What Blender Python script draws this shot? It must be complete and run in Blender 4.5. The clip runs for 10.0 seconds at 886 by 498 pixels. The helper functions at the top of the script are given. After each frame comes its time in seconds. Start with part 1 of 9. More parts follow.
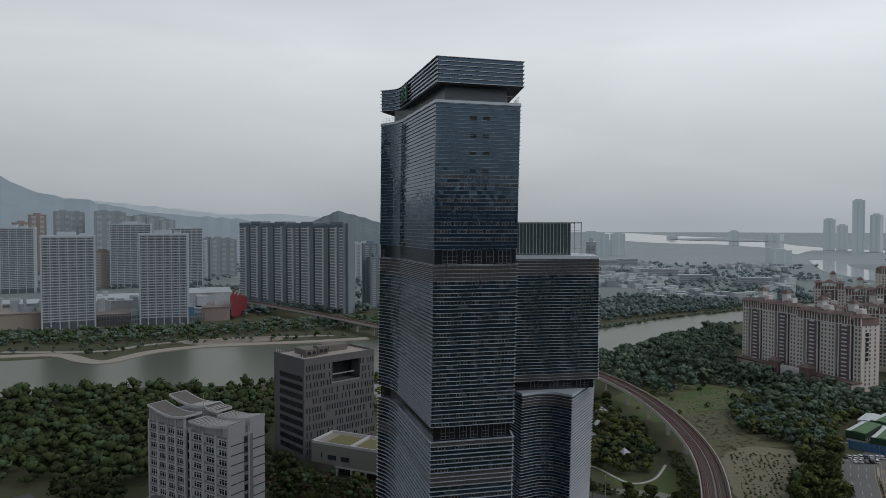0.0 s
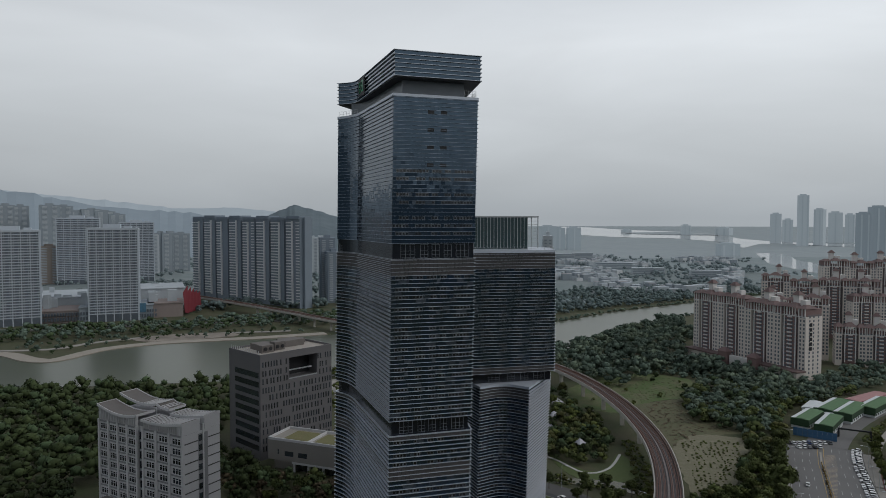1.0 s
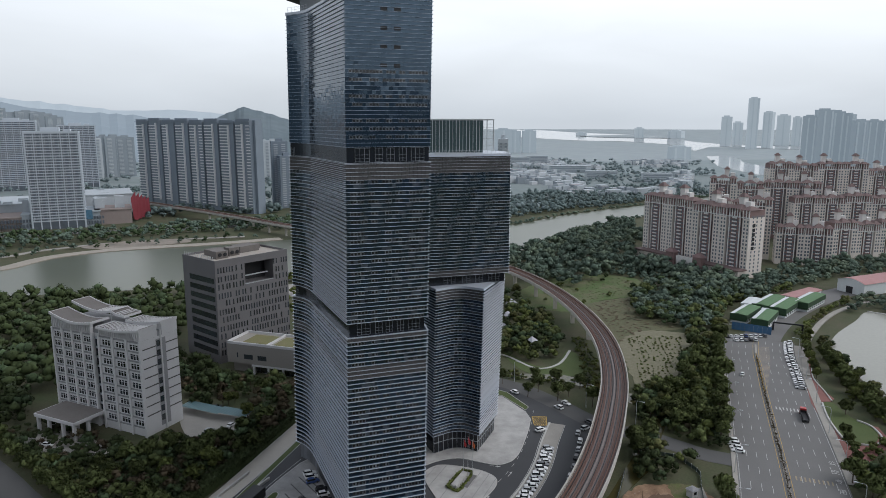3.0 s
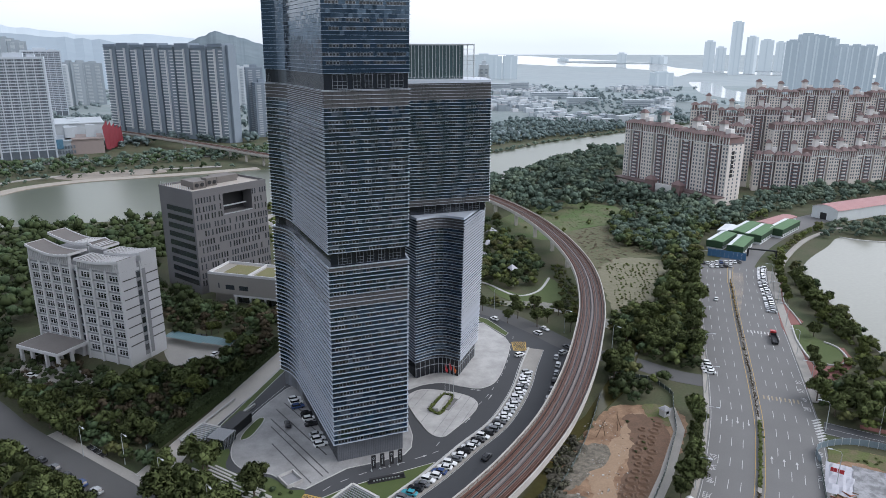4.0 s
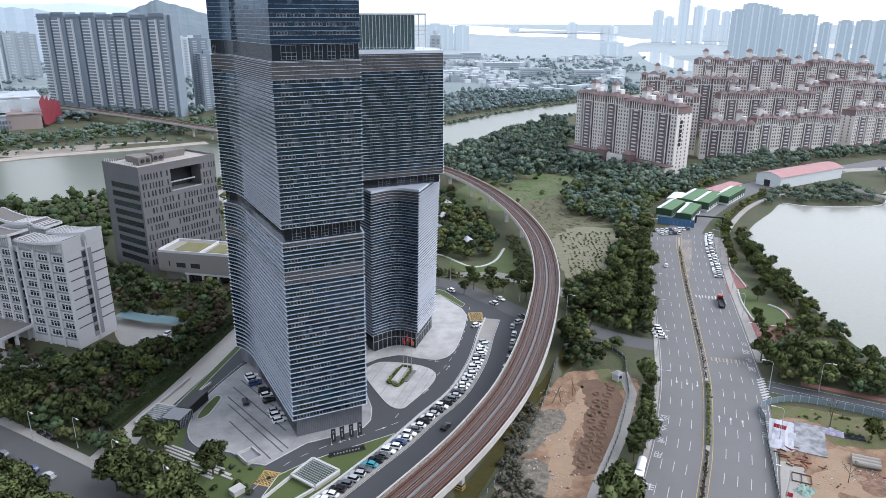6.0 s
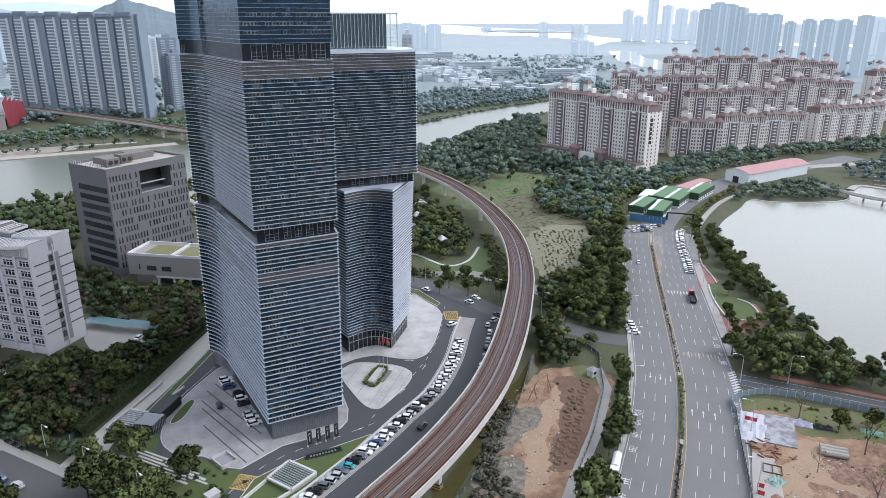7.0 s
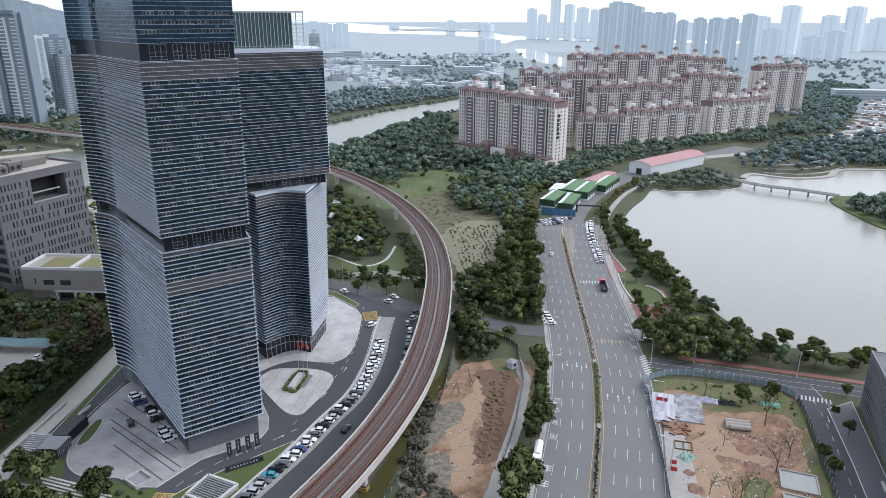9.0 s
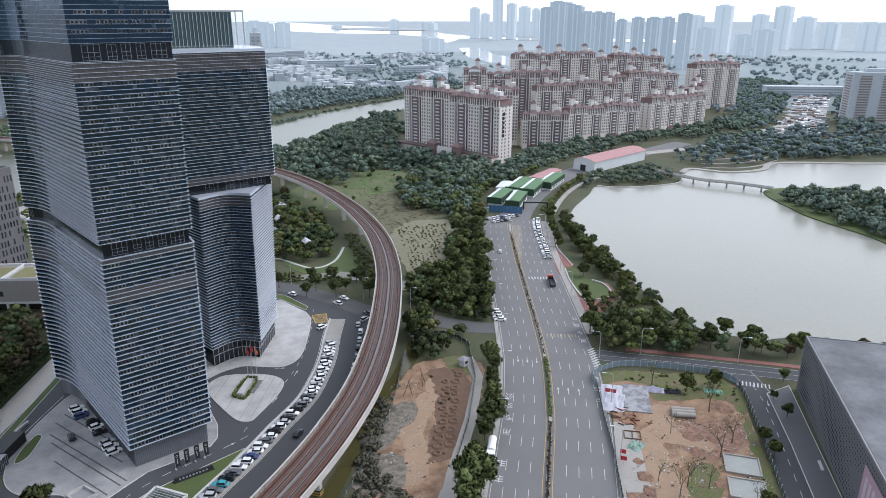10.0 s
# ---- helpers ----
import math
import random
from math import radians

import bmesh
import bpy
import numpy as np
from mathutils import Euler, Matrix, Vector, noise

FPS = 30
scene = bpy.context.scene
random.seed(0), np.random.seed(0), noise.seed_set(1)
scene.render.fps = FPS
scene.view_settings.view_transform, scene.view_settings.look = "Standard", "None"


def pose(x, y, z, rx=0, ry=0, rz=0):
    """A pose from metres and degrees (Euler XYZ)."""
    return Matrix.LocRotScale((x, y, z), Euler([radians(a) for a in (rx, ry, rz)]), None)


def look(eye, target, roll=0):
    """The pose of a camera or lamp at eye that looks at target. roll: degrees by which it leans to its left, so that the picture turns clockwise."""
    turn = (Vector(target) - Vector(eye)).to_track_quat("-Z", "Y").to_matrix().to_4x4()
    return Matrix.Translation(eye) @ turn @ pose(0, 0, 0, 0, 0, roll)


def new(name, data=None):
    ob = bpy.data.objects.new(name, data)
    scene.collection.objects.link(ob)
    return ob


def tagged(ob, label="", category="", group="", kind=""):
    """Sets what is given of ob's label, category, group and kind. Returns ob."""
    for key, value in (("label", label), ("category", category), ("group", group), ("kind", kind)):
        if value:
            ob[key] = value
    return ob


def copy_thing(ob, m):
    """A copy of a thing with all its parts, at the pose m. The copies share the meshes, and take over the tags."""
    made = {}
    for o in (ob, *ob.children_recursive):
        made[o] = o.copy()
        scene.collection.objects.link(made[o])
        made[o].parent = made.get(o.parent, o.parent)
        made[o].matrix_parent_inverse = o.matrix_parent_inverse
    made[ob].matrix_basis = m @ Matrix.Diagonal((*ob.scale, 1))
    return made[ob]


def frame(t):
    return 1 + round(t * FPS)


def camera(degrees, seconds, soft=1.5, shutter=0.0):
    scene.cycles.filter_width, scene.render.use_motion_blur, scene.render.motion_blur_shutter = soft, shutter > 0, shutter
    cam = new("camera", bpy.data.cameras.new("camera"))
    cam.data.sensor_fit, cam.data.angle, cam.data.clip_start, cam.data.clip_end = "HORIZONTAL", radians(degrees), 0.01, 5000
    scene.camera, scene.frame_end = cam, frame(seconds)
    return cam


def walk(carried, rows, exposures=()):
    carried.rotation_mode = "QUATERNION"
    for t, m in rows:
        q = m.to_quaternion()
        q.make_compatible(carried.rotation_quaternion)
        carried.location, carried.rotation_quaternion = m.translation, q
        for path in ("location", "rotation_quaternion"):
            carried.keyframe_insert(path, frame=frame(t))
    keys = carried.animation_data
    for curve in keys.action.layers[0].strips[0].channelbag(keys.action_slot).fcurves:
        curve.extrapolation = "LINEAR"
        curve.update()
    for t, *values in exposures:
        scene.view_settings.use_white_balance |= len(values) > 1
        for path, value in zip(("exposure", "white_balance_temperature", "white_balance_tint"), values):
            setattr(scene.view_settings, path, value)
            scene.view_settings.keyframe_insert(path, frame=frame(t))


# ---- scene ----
# ---------------------------------------------------------------- camera
cam = camera(65.74, 10.0, soft=0.7)
EYE = 120.0  # height of the hovering drone above the streets
TURNS = [  # seconds, yaw, pitch
    (0.0, 0.0, -1.87), (0.5, -1.75, -1.90), (1.0, -3.52, -2.36), (1.5, -4.74, -3.87), (2.0, -5.57, -5.71),
    (2.5, -6.40, -7.75), (3.8, -8.58, -15.12), (4.0, -8.91, -16.28), (4.5, -9.74, -18.38), (5.0, -10.73, -18.55),
    (5.5, -11.75, -18.56), (7.0, -15.05, -18.64), (7.5, -16.34, -18.65), (8.0, -18.20, -18.67), (8.5, -20.27, -18.71),
    (9.0, -22.38, -18.75), (9.5, -24.59, -18.78), (10.0, -26.87, -18.81)]
walk(cam, [(t, pose(0, 0, EYE, 90 + p, 0, y)) for t, y, p in TURNS],
     exposures=[(0.0, -0.24, 6350, 9), (1.0, -0.24, 6350, 9), (2.0, -0.07, 6350, 9), (2.7, 0.32, 6300, 10), (3.8, 0.96, 6100, 12), (4.5, 1.26, 5980, 13), (5.5, 1.45, 5930, 13), (7.5, 1.42, 5930, 13), (10.0, 1.25, 5940, 13)])

# ---------------------------------------------------------------- sky and sun
SUN_EL, SUN_AZ = radians(45), radians(105)  # azimuth from +y towards +x
world = bpy.data.worlds.new("overcast_sky")
scene.world = world
world.use_nodes = True
wn, wl = world.node_tree.nodes, world.node_tree.links
wn.clear()


def wnode(kind, **sets):
    n = wn.new(kind)
    for k, v in sets.items():
        n.inputs[k].default_value = v
    return n


w_geo = wn.new("ShaderNodeTexCoord")
w_sep = wn.new("ShaderNodeSeparateXYZ")
wl.new(w_geo.outputs["Generated"], w_sep.inputs[0])
w_up = wn.new("ShaderNodeMath"); w_up.operation = "MAXIMUM"; w_up.inputs[1].default_value = 0.004
wl.new(w_sep.outputs["Z"], w_up.inputs[0])
w_vec = wn.new("ShaderNodeCombineXYZ")
wl.new(w_sep.outputs["X"], w_vec.inputs["X"]); wl.new(w_sep.outputs["Y"], w_vec.inputs["Y"]); wl.new(w_up.outputs[0], w_vec.inputs["Z"])
w_sky = wn.new("ShaderNodeTexSky")
w_sky.sky_type, w_sky.sun_disc, w_sky.sun_elevation, w_sky.sun_rotation = "NISHITA", False, SUN_EL, SUN_AZ
w_sky.air_density, w_sky.dust_density, w_sky.altitude = 1.5, 6.0, 100
wl.new(w_vec.outputs[0], w_sky.inputs["Vector"])
w_ramp = wn.new("ShaderNodeValToRGB")  # cloud layer: brightness by height above the horizon
for i, (p, c) in enumerate([(0.0, (4.2, 4.5, 4.75)), (0.06, (5.3, 5.58, 5.8)), (0.24, (8.4, 8.65, 8.9)), (0.5, (5.4, 5.7, 6.2)), (1.0, (3.2, 3.5, 3.95))]):
    e = w_ramp.color_ramp.elements[i] if i < 2 else w_ramp.color_ramp.elements.new(p)
    e.position, e.color = p, (*c, 1)
wl.new(w_up.outputs[0], w_ramp.inputs[0])
w_flat = wn.new("ShaderNodeMapping"); w_flat.inputs["Scale"].default_value = (1.6, 1.6, 7.0)
wl.new(w_vec.outputs[0], w_flat.inputs["Vector"])
w_cloud = wnode("ShaderNodeTexNoise", Scale=1.8, Detail=5.0, Roughness=0.5, Distortion=0.4)
wl.new(w_flat.outputs[0], w_cloud.inputs["Vector"])
w_cr = wn.new("ShaderNodeMapRange")
for k, v in (("From Min", 0.3), ("From Max", 0.7), ("To Min", 0.95), ("To Max", 1.05)):
    w_cr.inputs[k].default_value = v
wl.new(w_cloud.outputs["Fac"], w_cr.inputs["Value"])
w_east = wn.new("ShaderNodeVectorMath"); w_east.operation = "DOT_PRODUCT"; w_east.inputs[1].default_value = (0.55, 0.65, 0.0)
wl.new(w_vec.outputs[0], w_east.inputs[0])
w_side = wn.new("ShaderNodeMapRange")  # thinner cloud ahead and towards the sun, thicker behind
for k, v in (("From Min", -0.85), ("From Max", 0.85), ("To Min", 0.68), ("To Max", 1.10)):
    w_side.inputs[k].default_value = v
wl.new(w_east.outputs["Value"], w_side.inputs["Value"])
w_mul = wn.new("ShaderNodeMath"); w_mul.operation = "MULTIPLY"
wl.new(w_cr.outputs[0], w_mul.inputs[0]); wl.new(w_side.outputs[0], w_mul.inputs[1])
w_scale = wn.new("ShaderNodeVectorMath"); w_scale.operation = "SCALE"
wl.new(w_ramp.outputs["Color"], w_scale.inputs[0]); wl.new(w_mul.outputs[0], w_scale.inputs["Scale"])
w_mix = wn.new("ShaderNodeMix"); w_mix.data_type = "RGBA"; w_mix.inputs["Factor"].default_value = 0.93
wl.new(w_sky.outputs[0], w_mix.inputs["A"]); wl.new(w_scale.outputs[0], w_mix.inputs["B"])
w_bg = wnode("ShaderNodeBackground", Strength=0.1)
wl.new(w_mix.outputs["Result"], w_bg.inputs["Color"])
w_out = wn.new("ShaderNodeOutputWorld")
wl.new(w_bg.outputs[0], w_out.inputs[0])

sun_data = bpy.data.lights.new("sun", "SUN")
sun_data.energy, sun_data.angle, sun_data.color = 1.05, radians(50), (1.0, 0.98, 0.95)
sun = new("sun", sun_data)
sun_from = Vector((math.sin(SUN_AZ) * math.cos(SUN_EL), math.cos(SUN_AZ) * math.cos(SUN_EL), math.sin(SUN_EL)))
sun.matrix_world = look(sun_from * 900, (0, 0, 0))


# ---------------------------------------------------------------- materials
def mat(name, col, rough=0.75, metal=0.0, var=0.18, scale=0.35, fine=6.0, bump=0.15, col2=None, rand=0.0, island=0.0, ior=1.5,
        glow=None, wave=None, patch=None, tint=None):
    """A procedural surface: colour varied by a coarse and a fine noise, with relief from the fine one."""
    m = bpy.data.materials.new(name)
    m.use_nodes = True
    n, l = m.node_tree.nodes, m.node_tree.links
    b = n["Principled BSDF"]
    b.inputs["Roughness"].default_value, b.inputs["Metallic"].default_value, b.inputs["IOR"].default_value = rough, metal, ior
    tc = n.new("ShaderNodeTexCoord")
    big = n.new("ShaderNodeTexNoise"); big.inputs["Scale"].default_value = scale; big.inputs["Detail"].default_value = 4
    small = n.new("ShaderNodeTexNoise"); small.inputs["Scale"].default_value = fine; small.inputs["Detail"].default_value = 3
    l.new(tc.outputs["Object"], big.inputs["Vector"]); l.new(tc.outputs["Object"], small.inputs["Vector"])
    mixc = n.new("ShaderNodeMix"); mixc.data_type = "RGBA"
    mixc.inputs["A"].default_value = (*col, 1)
    mixc.inputs["B"].default_value = (*(col2 or [c * (1 - 1.6 * var) for c in col]), 1)
    if patch:  # sharper patches
        big.inputs["Detail"].default_value, big.inputs["Roughness"].default_value = 10, 0.62
        mr = n.new("ShaderNodeMapRange"); mr.inputs["From Min"].default_value, mr.inputs["From Max"].default_value = patch
        l.new(big.outputs["Fac"], mr.inputs["Value"]); l.new(mr.outputs[0], mixc.inputs["Factor"])
    else:
        l.new(big.outputs["Fac"], mixc.inputs["Factor"])
    val = n.new("ShaderNodeMapRange")
    val.inputs["To Min"].default_value, val.inputs["To Max"].default_value = 1 - var, 1 + var
    l.new(small.outputs["Fac"], val.inputs["Value"])
    factor = val.outputs[0]
    for amount, node, out in ((rand, "ShaderNodeObjectInfo", "Random"), (island, "ShaderNodeNewGeometry", "Random Per Island")):
        if amount:
            src = n.new(node)
            r = n.new("ShaderNodeMapRange"); r.inputs["To Min"].default_value, r.inputs["To Max"].default_value = 1 - amount, 1 + amount
            l.new(src.outputs[out], r.inputs["Value"])
            mu = n.new("ShaderNodeMath"); mu.operation = "MULTIPLY"
            l.new(factor, mu.inputs[0]); l.new(r.outputs[0], mu.inputs[1]); factor = mu.outputs[0]
    sc = n.new("ShaderNodeVectorMath"); sc.operation = "SCALE"
    l.new(mixc.outputs["Result"], sc.inputs[0]); l.new(factor, sc.inputs["Scale"])
    l.new(sc.outputs[0], b.inputs["Base Color"])
    if bump:
        bp = n.new("ShaderNodeBump"); bp.inputs["Strength"].default_value = bump; bp.inputs["Distance"].default_value = 0.1
        l.new(small.outputs["Fac"], bp.inputs["Height"]); l.new(bp.outputs[0], b.inputs["Normal"])
    if wave:  # water: two long ripples
        small.inputs["Scale"].default_value = wave
    if tint:
        b.inputs["Specular Tint"].default_value = (*tint, 1)
    if glow:
        b.inputs["Emission Color"].default_value = (*glow[:3], 1); b.inputs["Emission Strength"].default_value = glow[3]
    return m


M_ground = mat("rough_grass_ground", (0.046, 0.060, 0.022), 0.95, var=0.4, scale=0.05, fine=1.1, col2=(0.080, 0.070, 0.040), bump=0.5, patch=(0.35, 0.7))
# Three plains, each farther one paler and bluer: haze painted by distance.
M_far = mat("haze_tinted_plain", (0.165, 0.205, 0.205), 0.95, var=0.2, scale=0.012, fine=0.08, col2=(0.215, 0.245, 0.245), bump=0, patch=(0.35, 0.65))
M_vfar = mat("haze_whitened_plain", (0.275, 0.318, 0.332), 0.95, var=0.12, scale=0.004, fine=0.02, col2=(0.30, 0.338, 0.35), bump=0)
M_midfar = mat("haze_paled_plain", (0.205, 0.252, 0.258), 0.95, var=0.15, scale=0.008, fine=0.05, col2=(0.245, 0.288, 0.292), bump=0, patch=(0.35, 0.65))
M_lawn = mat("mown_lawn", (0.046, 0.074, 0.016), 0.9, var=0.25, scale=0.15, fine=5, col2=(0.08, 0.10, 0.03), bump=0.4)
M_meadow = mat("wild_meadow", (0.072, 0.112, 0.032), 0.95, var=0.4, scale=0.06, fine=0.9, col2=(0.115, 0.118, 0.058), bump=0.5, patch=(0.4, 0.62))
M_reed = mat("dry_reeds", (0.13, 0.11, 0.065), 0.95, var=0.3, scale=0.08, fine=1.0, col2=(0.08, 0.10, 0.045), bump=0.6)
M_soil = mat("bare_soil", (0.285, 0.185, 0.115), 0.95, var=0.35, scale=0.2, fine=2.2, col2=(0.15, 0.085, 0.05), bump=0.7, patch=(0.38, 0.62))
M_redsoil = mat("red_soil_planting_strip", (0.16, 0.092, 0.058), 0.95, var=0.4, scale=0.35, fine=2.5, col2=(0.085, 0.055, 0.035), bump=0.8)
M_asphalt = mat("asphalt", (0.058, 0.060, 0.064), 0.85, var=0.12, scale=0.08, fine=6, col2=(0.045, 0.046, 0.050), bump=0.15)
M_boulevard = mat("worn_asphalt", (0.158, 0.154, 0.150), 0.8, var=0.12, scale=0.07, fine=4, col2=(0.118, 0.115, 0.112), bump=0.1)
M_street = mat("grey_street_asphalt", (0.096, 0.094, 0.092), 0.85, var=0.12, scale=0.08, fine=5, col2=(0.072, 0.071, 0.070), bump=0.12)
M_stone = mat("light_granite_paving", (0.44, 0.43, 0.415), 0.7, var=0.12, scale=0.14, fine=3, col2=(0.30, 0.29, 0.28), bump=0.1, patch=(0.38, 0.66))
M_stone2 = mat("grey_granite_paving", (0.31, 0.305, 0.30), 0.7, var=0.16, scale=0.16, fine=3, col2=(0.20, 0.197, 0.195), bump=0.1, patch=(0.36, 0.66))
M_stripe = mat("dark_paving_stripe", (0.165, 0.16, 0.158), 0.8, var=0.2, scale=0.5, fine=3)
M_band = mat("dark_granite_band", (0.085, 0.083, 0.082), 0.8, var=0.2, scale=0.5, fine=3)
M_concrete = mat("weathered_concrete", (0.36, 0.34, 0.31), 0.85, var=0.15, scale=0.15, fine=2, col2=(0.24, 0.225, 0.20), bump=0.2)
M_kerb = mat("kerb_stone", (0.48, 0.47, 0.45), 0.8, var=0.1, scale=0.4, fine=3)
M_white = mat("road_paint", (0.50, 0.50, 0.49), 0.7, var=0.18, scale=0.8, fine=4, bump=0)
M_yellow = mat("yellow_road_paint", (0.55, 0.36, 0.08), 0.7, var=0.2, scale=0.8, fine=4, bump=0)
M_river = mat("river_water", (0.085, 0.095, 0.055), 0.28, var=0.1, scale=0.01, fine=0.35, col2=(0.06, 0.07, 0.05), bump=0.05, ior=1.33)
M_lake = mat("lake_water", (0.262, 0.262, 0.222), 0.25, var=0.08, scale=0.008, fine=0.5, bump=0.05, ior=1.33)
# Pale base colour adds sky brightness beyond what the gloss reflects.
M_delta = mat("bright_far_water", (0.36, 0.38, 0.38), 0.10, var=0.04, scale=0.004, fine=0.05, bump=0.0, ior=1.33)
M_tan = mat("tan_paving", (0.47, 0.43, 0.375), 0.8, var=0.12, scale=0.15, fine=2.5, col2=(0.36, 0.33, 0.29), bump=0.1)
M_canal = mat("canal_water", (0.075, 0.068, 0.026), 0.14, var=0.2, scale=0.1, fine=0.8, bump=0.05, ior=1.33)
M_glass = mat("dark_curtain_glass", (0.009, 0.016, 0.028), 0.08, var=0.25, scale=0.08, fine=0.5, bump=0.012, ior=2.05, island=0.5, tint=(0.55, 0.77, 1.0))
M_pane = mat("window_pane", (0.035, 0.042, 0.052), 0.12, var=0.3, scale=0.4, fine=2, bump=0.01, ior=1.9, island=0.7, rand=0.4)
M_panel = mat("pale_spandrel_panel", (0.16, 0.17, 0.19), 0.35, var=0.25, scale=0.6, fine=3, bump=0.02, island=0.5)
M_fin = mat("silver_fin", (0.52, 0.56, 0.625), 0.42, metal=0.4, var=0.06, scale=0.2, fine=2, bump=0.02, rand=0.08)
M_dark = mat("dark_metal_cladding", (0.014, 0.015, 0.018), 0.6, metal=0.0, var=0.2, scale=0.3, fine=3, bump=0.05)
M_frame = mat("aluminium_frame", (0.42, 0.44, 0.46), 0.4, metal=0.4, var=0.08, scale=0.5, fine=3, bump=0)
M_roof = mat("roof_felt", (0.34, 0.35, 0.35), 0.9, var=0.15, scale=0.2, fine=2)


# ---------------------------------------------------------------- mesh helpers
class Build:
    """Collects faces of one mesh; each face has a material slot."""

    def __init__(self):
        self.v, self.f, self.m = [], [], []

    def face(self, pts, m=0):
        i = len(self.v)
        self.v.extend(tuple(p) for p in pts)
        self.f.append(tuple(range(i, i + len(pts))))
        self.m.append(m)

    def prism(self, poly, z0, z1, m=0, top=None, low=False):
        """A solid over a plan outline (counter-clockwise)."""
        n = len(poly)
        i = len(self.v)
        self.v.extend((p[0], p[1], z0) for p in poly)
        self.v.extend((p[0], p[1], z1) for p in poly)
        for k in range(n):
            j = (k + 1) % n
            self.f.append((i + k, i + j, i + n + j, i + n + k)); self.m.append(m)
        self.f.append(tuple(range(i + n, i + 2 * n))); self.m.append(m if top is None else top)
        if low:
            self.f.append(tuple(range(i + n - 1, i - 1, -1))); self.m.append(m)

    def box(self, x0, y0, z0, x1, y1, z1, m=0):
        self.prism([(x0, y0), (x1, y0), (x1, y1), (x0, y1)], z0, z1, m, low=True)

    def bar(self, a, b, w, z0, z1, m=0):
        """An upright board from a to b in the plan, w thick."""
        d = Vector((b[0] - a[0], b[1] - a[1])).normalized() * w / 2
        n = Vector((-d.y, d.x))
        self.prism([(a[0] - n.x, a[1] - n.y), (b[0] - n.x, b[1] - n.y), (b[0] + n.x, b[1] + n.y), (a[0] + n.x, a[1] + n.y)], z0, z1, m, low=True)

    def tube(self, a, b, r0, r1, sides=6, m=0, cap=True):
        a, b = Vector(a), Vector(b)
        w = (b - a).normalized()
        u = w.orthogonal().normalized(); v = w.cross(u)
        i = len(self.v)
        for c, r in ((a, r0), (b, r1)):
            for k in range(sides):
                t = 2 * math.pi * k / sides
                self.v.append(tuple(c + (u * math.cos(t) + v * math.sin(t)) * r))
        for k in range(sides):
            j = (k + 1) % sides
            self.f.append((i + k, i + j, i + sides + j, i + sides + k)); self.m.append(m)
        if cap:
            self.f.append(tuple(range(i + sides, i + 2 * sides))); self.m.append(m)
            self.f.append(tuple(range(i + sides - 1, i - 1, -1))); self.m.append(m)

    def strip(self, line, a, b, z0, z1, m=0):
        """A solid band along a plan line between two sideways offsets (to the left is positive); z0 None: a sheet."""
        la, lb = shifted(line, a), shifted(line, b)
        for k in range(len(line) - 1):
            p, q, r, s = la[k], la[k + 1], lb[k + 1], lb[k]
            self.face([(*p, z1), (*q, z1), (*r, z1), (*s, z1)] if a < b else [(*s, z1), (*r, z1), (*q, z1), (*p, z1)], m)
            if z0 is not None:
                self.face([(*p, z0), (*q, z0), (*q, z1), (*p, z1)], m)
                self.face([(*r, z0), (*s, z0), (*s, z1), (*r, z1)], m)

    def mesh(self, name):
        me = bpy.data.meshes.new(name)
        me.from_pydata(self.v, [], self.f)
        if any(self.m):
            me.polygons.foreach_set("material_index", self.m)
        me.update()
        return me


def shifted(line, d):
    out = []
    for k in range(len(line)):
        a, b = line[max(k - 1, 0)], line[min(k + 1, len(line) - 1)]
        t = Vector((b[0] - a[0], b[1] - a[1])).normalized()
        out.append((line[k][0] - t.y * d, line[k][1] + t.x * d))
    return out


def smooth(pts, per=6, closed=False):
    """A soft line through the corners of a plan."""
    n, out = len(pts), []
    for i in range(n if closed else n - 1):
        p = [Vector(pts[(i + k) % n] if closed else pts[min(max(i + k, 0), n - 1)]) for k in (-1, 0, 1, 2)]
        for s in range(per):
            t = s / per
            q = 0.5 * (2 * p[1] + (p[2] - p[0]) * t + (2 * p[0] - 5 * p[1] + 4 * p[2] - p[3]) * t * t + (3 * p[1] - p[0] - 3 * p[2] + p[3]) * t ** 3)
            out.append((q.x, q.y))
    if not closed:
        out.append(tuple(pts[-1]))
    return out


def along(line, step, start=0.0):
    """Places and headings every step metres along a line."""
    out, left = [], start
    for a, b in zip(line, line[1:]):
        d = Vector((b[0] - a[0], b[1] - a[1])); length = d.length
        if length < 1e-6:
            continue
        while left <= length:
            p = Vector(a) + d * (left / length)
            out.append((p.x, p.y, math.atan2(d.y, d.x)))
            left += step
        left -= length
    return out


def inside(x, y, poly):
    hit = False
    for (x0, y0), (x1, y1) in zip(poly, poly[1:] + poly[:1]):
        if (y0 > y) != (y1 > y) and x < (x1 - x0) * (y - y0) / (y1 - y0) + x0:
            hit = not hit
    return hit


def ccw(poly):
    s = sum(a[0] * b[1] - b[0] * a[1] for a, b in zip(poly, poly[1:] + poly[:1]))
    return list(poly) if s > 0 else list(poly)[::-1]


def thing(name, label="", category="", group="", kind="", at=(0, 0, 0), turn=0.0):
    ob = new(name)
    ob.matrix_basis = Matrix.Translation(at) @ Matrix.Rotation(turn, 4, "Z")
    return tagged(ob, label, category, group, kind)


def part(name, b, mats, parent, label="", flat=True):
    me = b if isinstance(b, bpy.types.Mesh) else b.mesh(name)
    if not me.materials:
        for m in (mats if isinstance(mats, (list, tuple)) else [mats]):
            me.materials.append(m)
    ob = new(name, me)
    ob.parent = parent
    return tagged(ob, label)


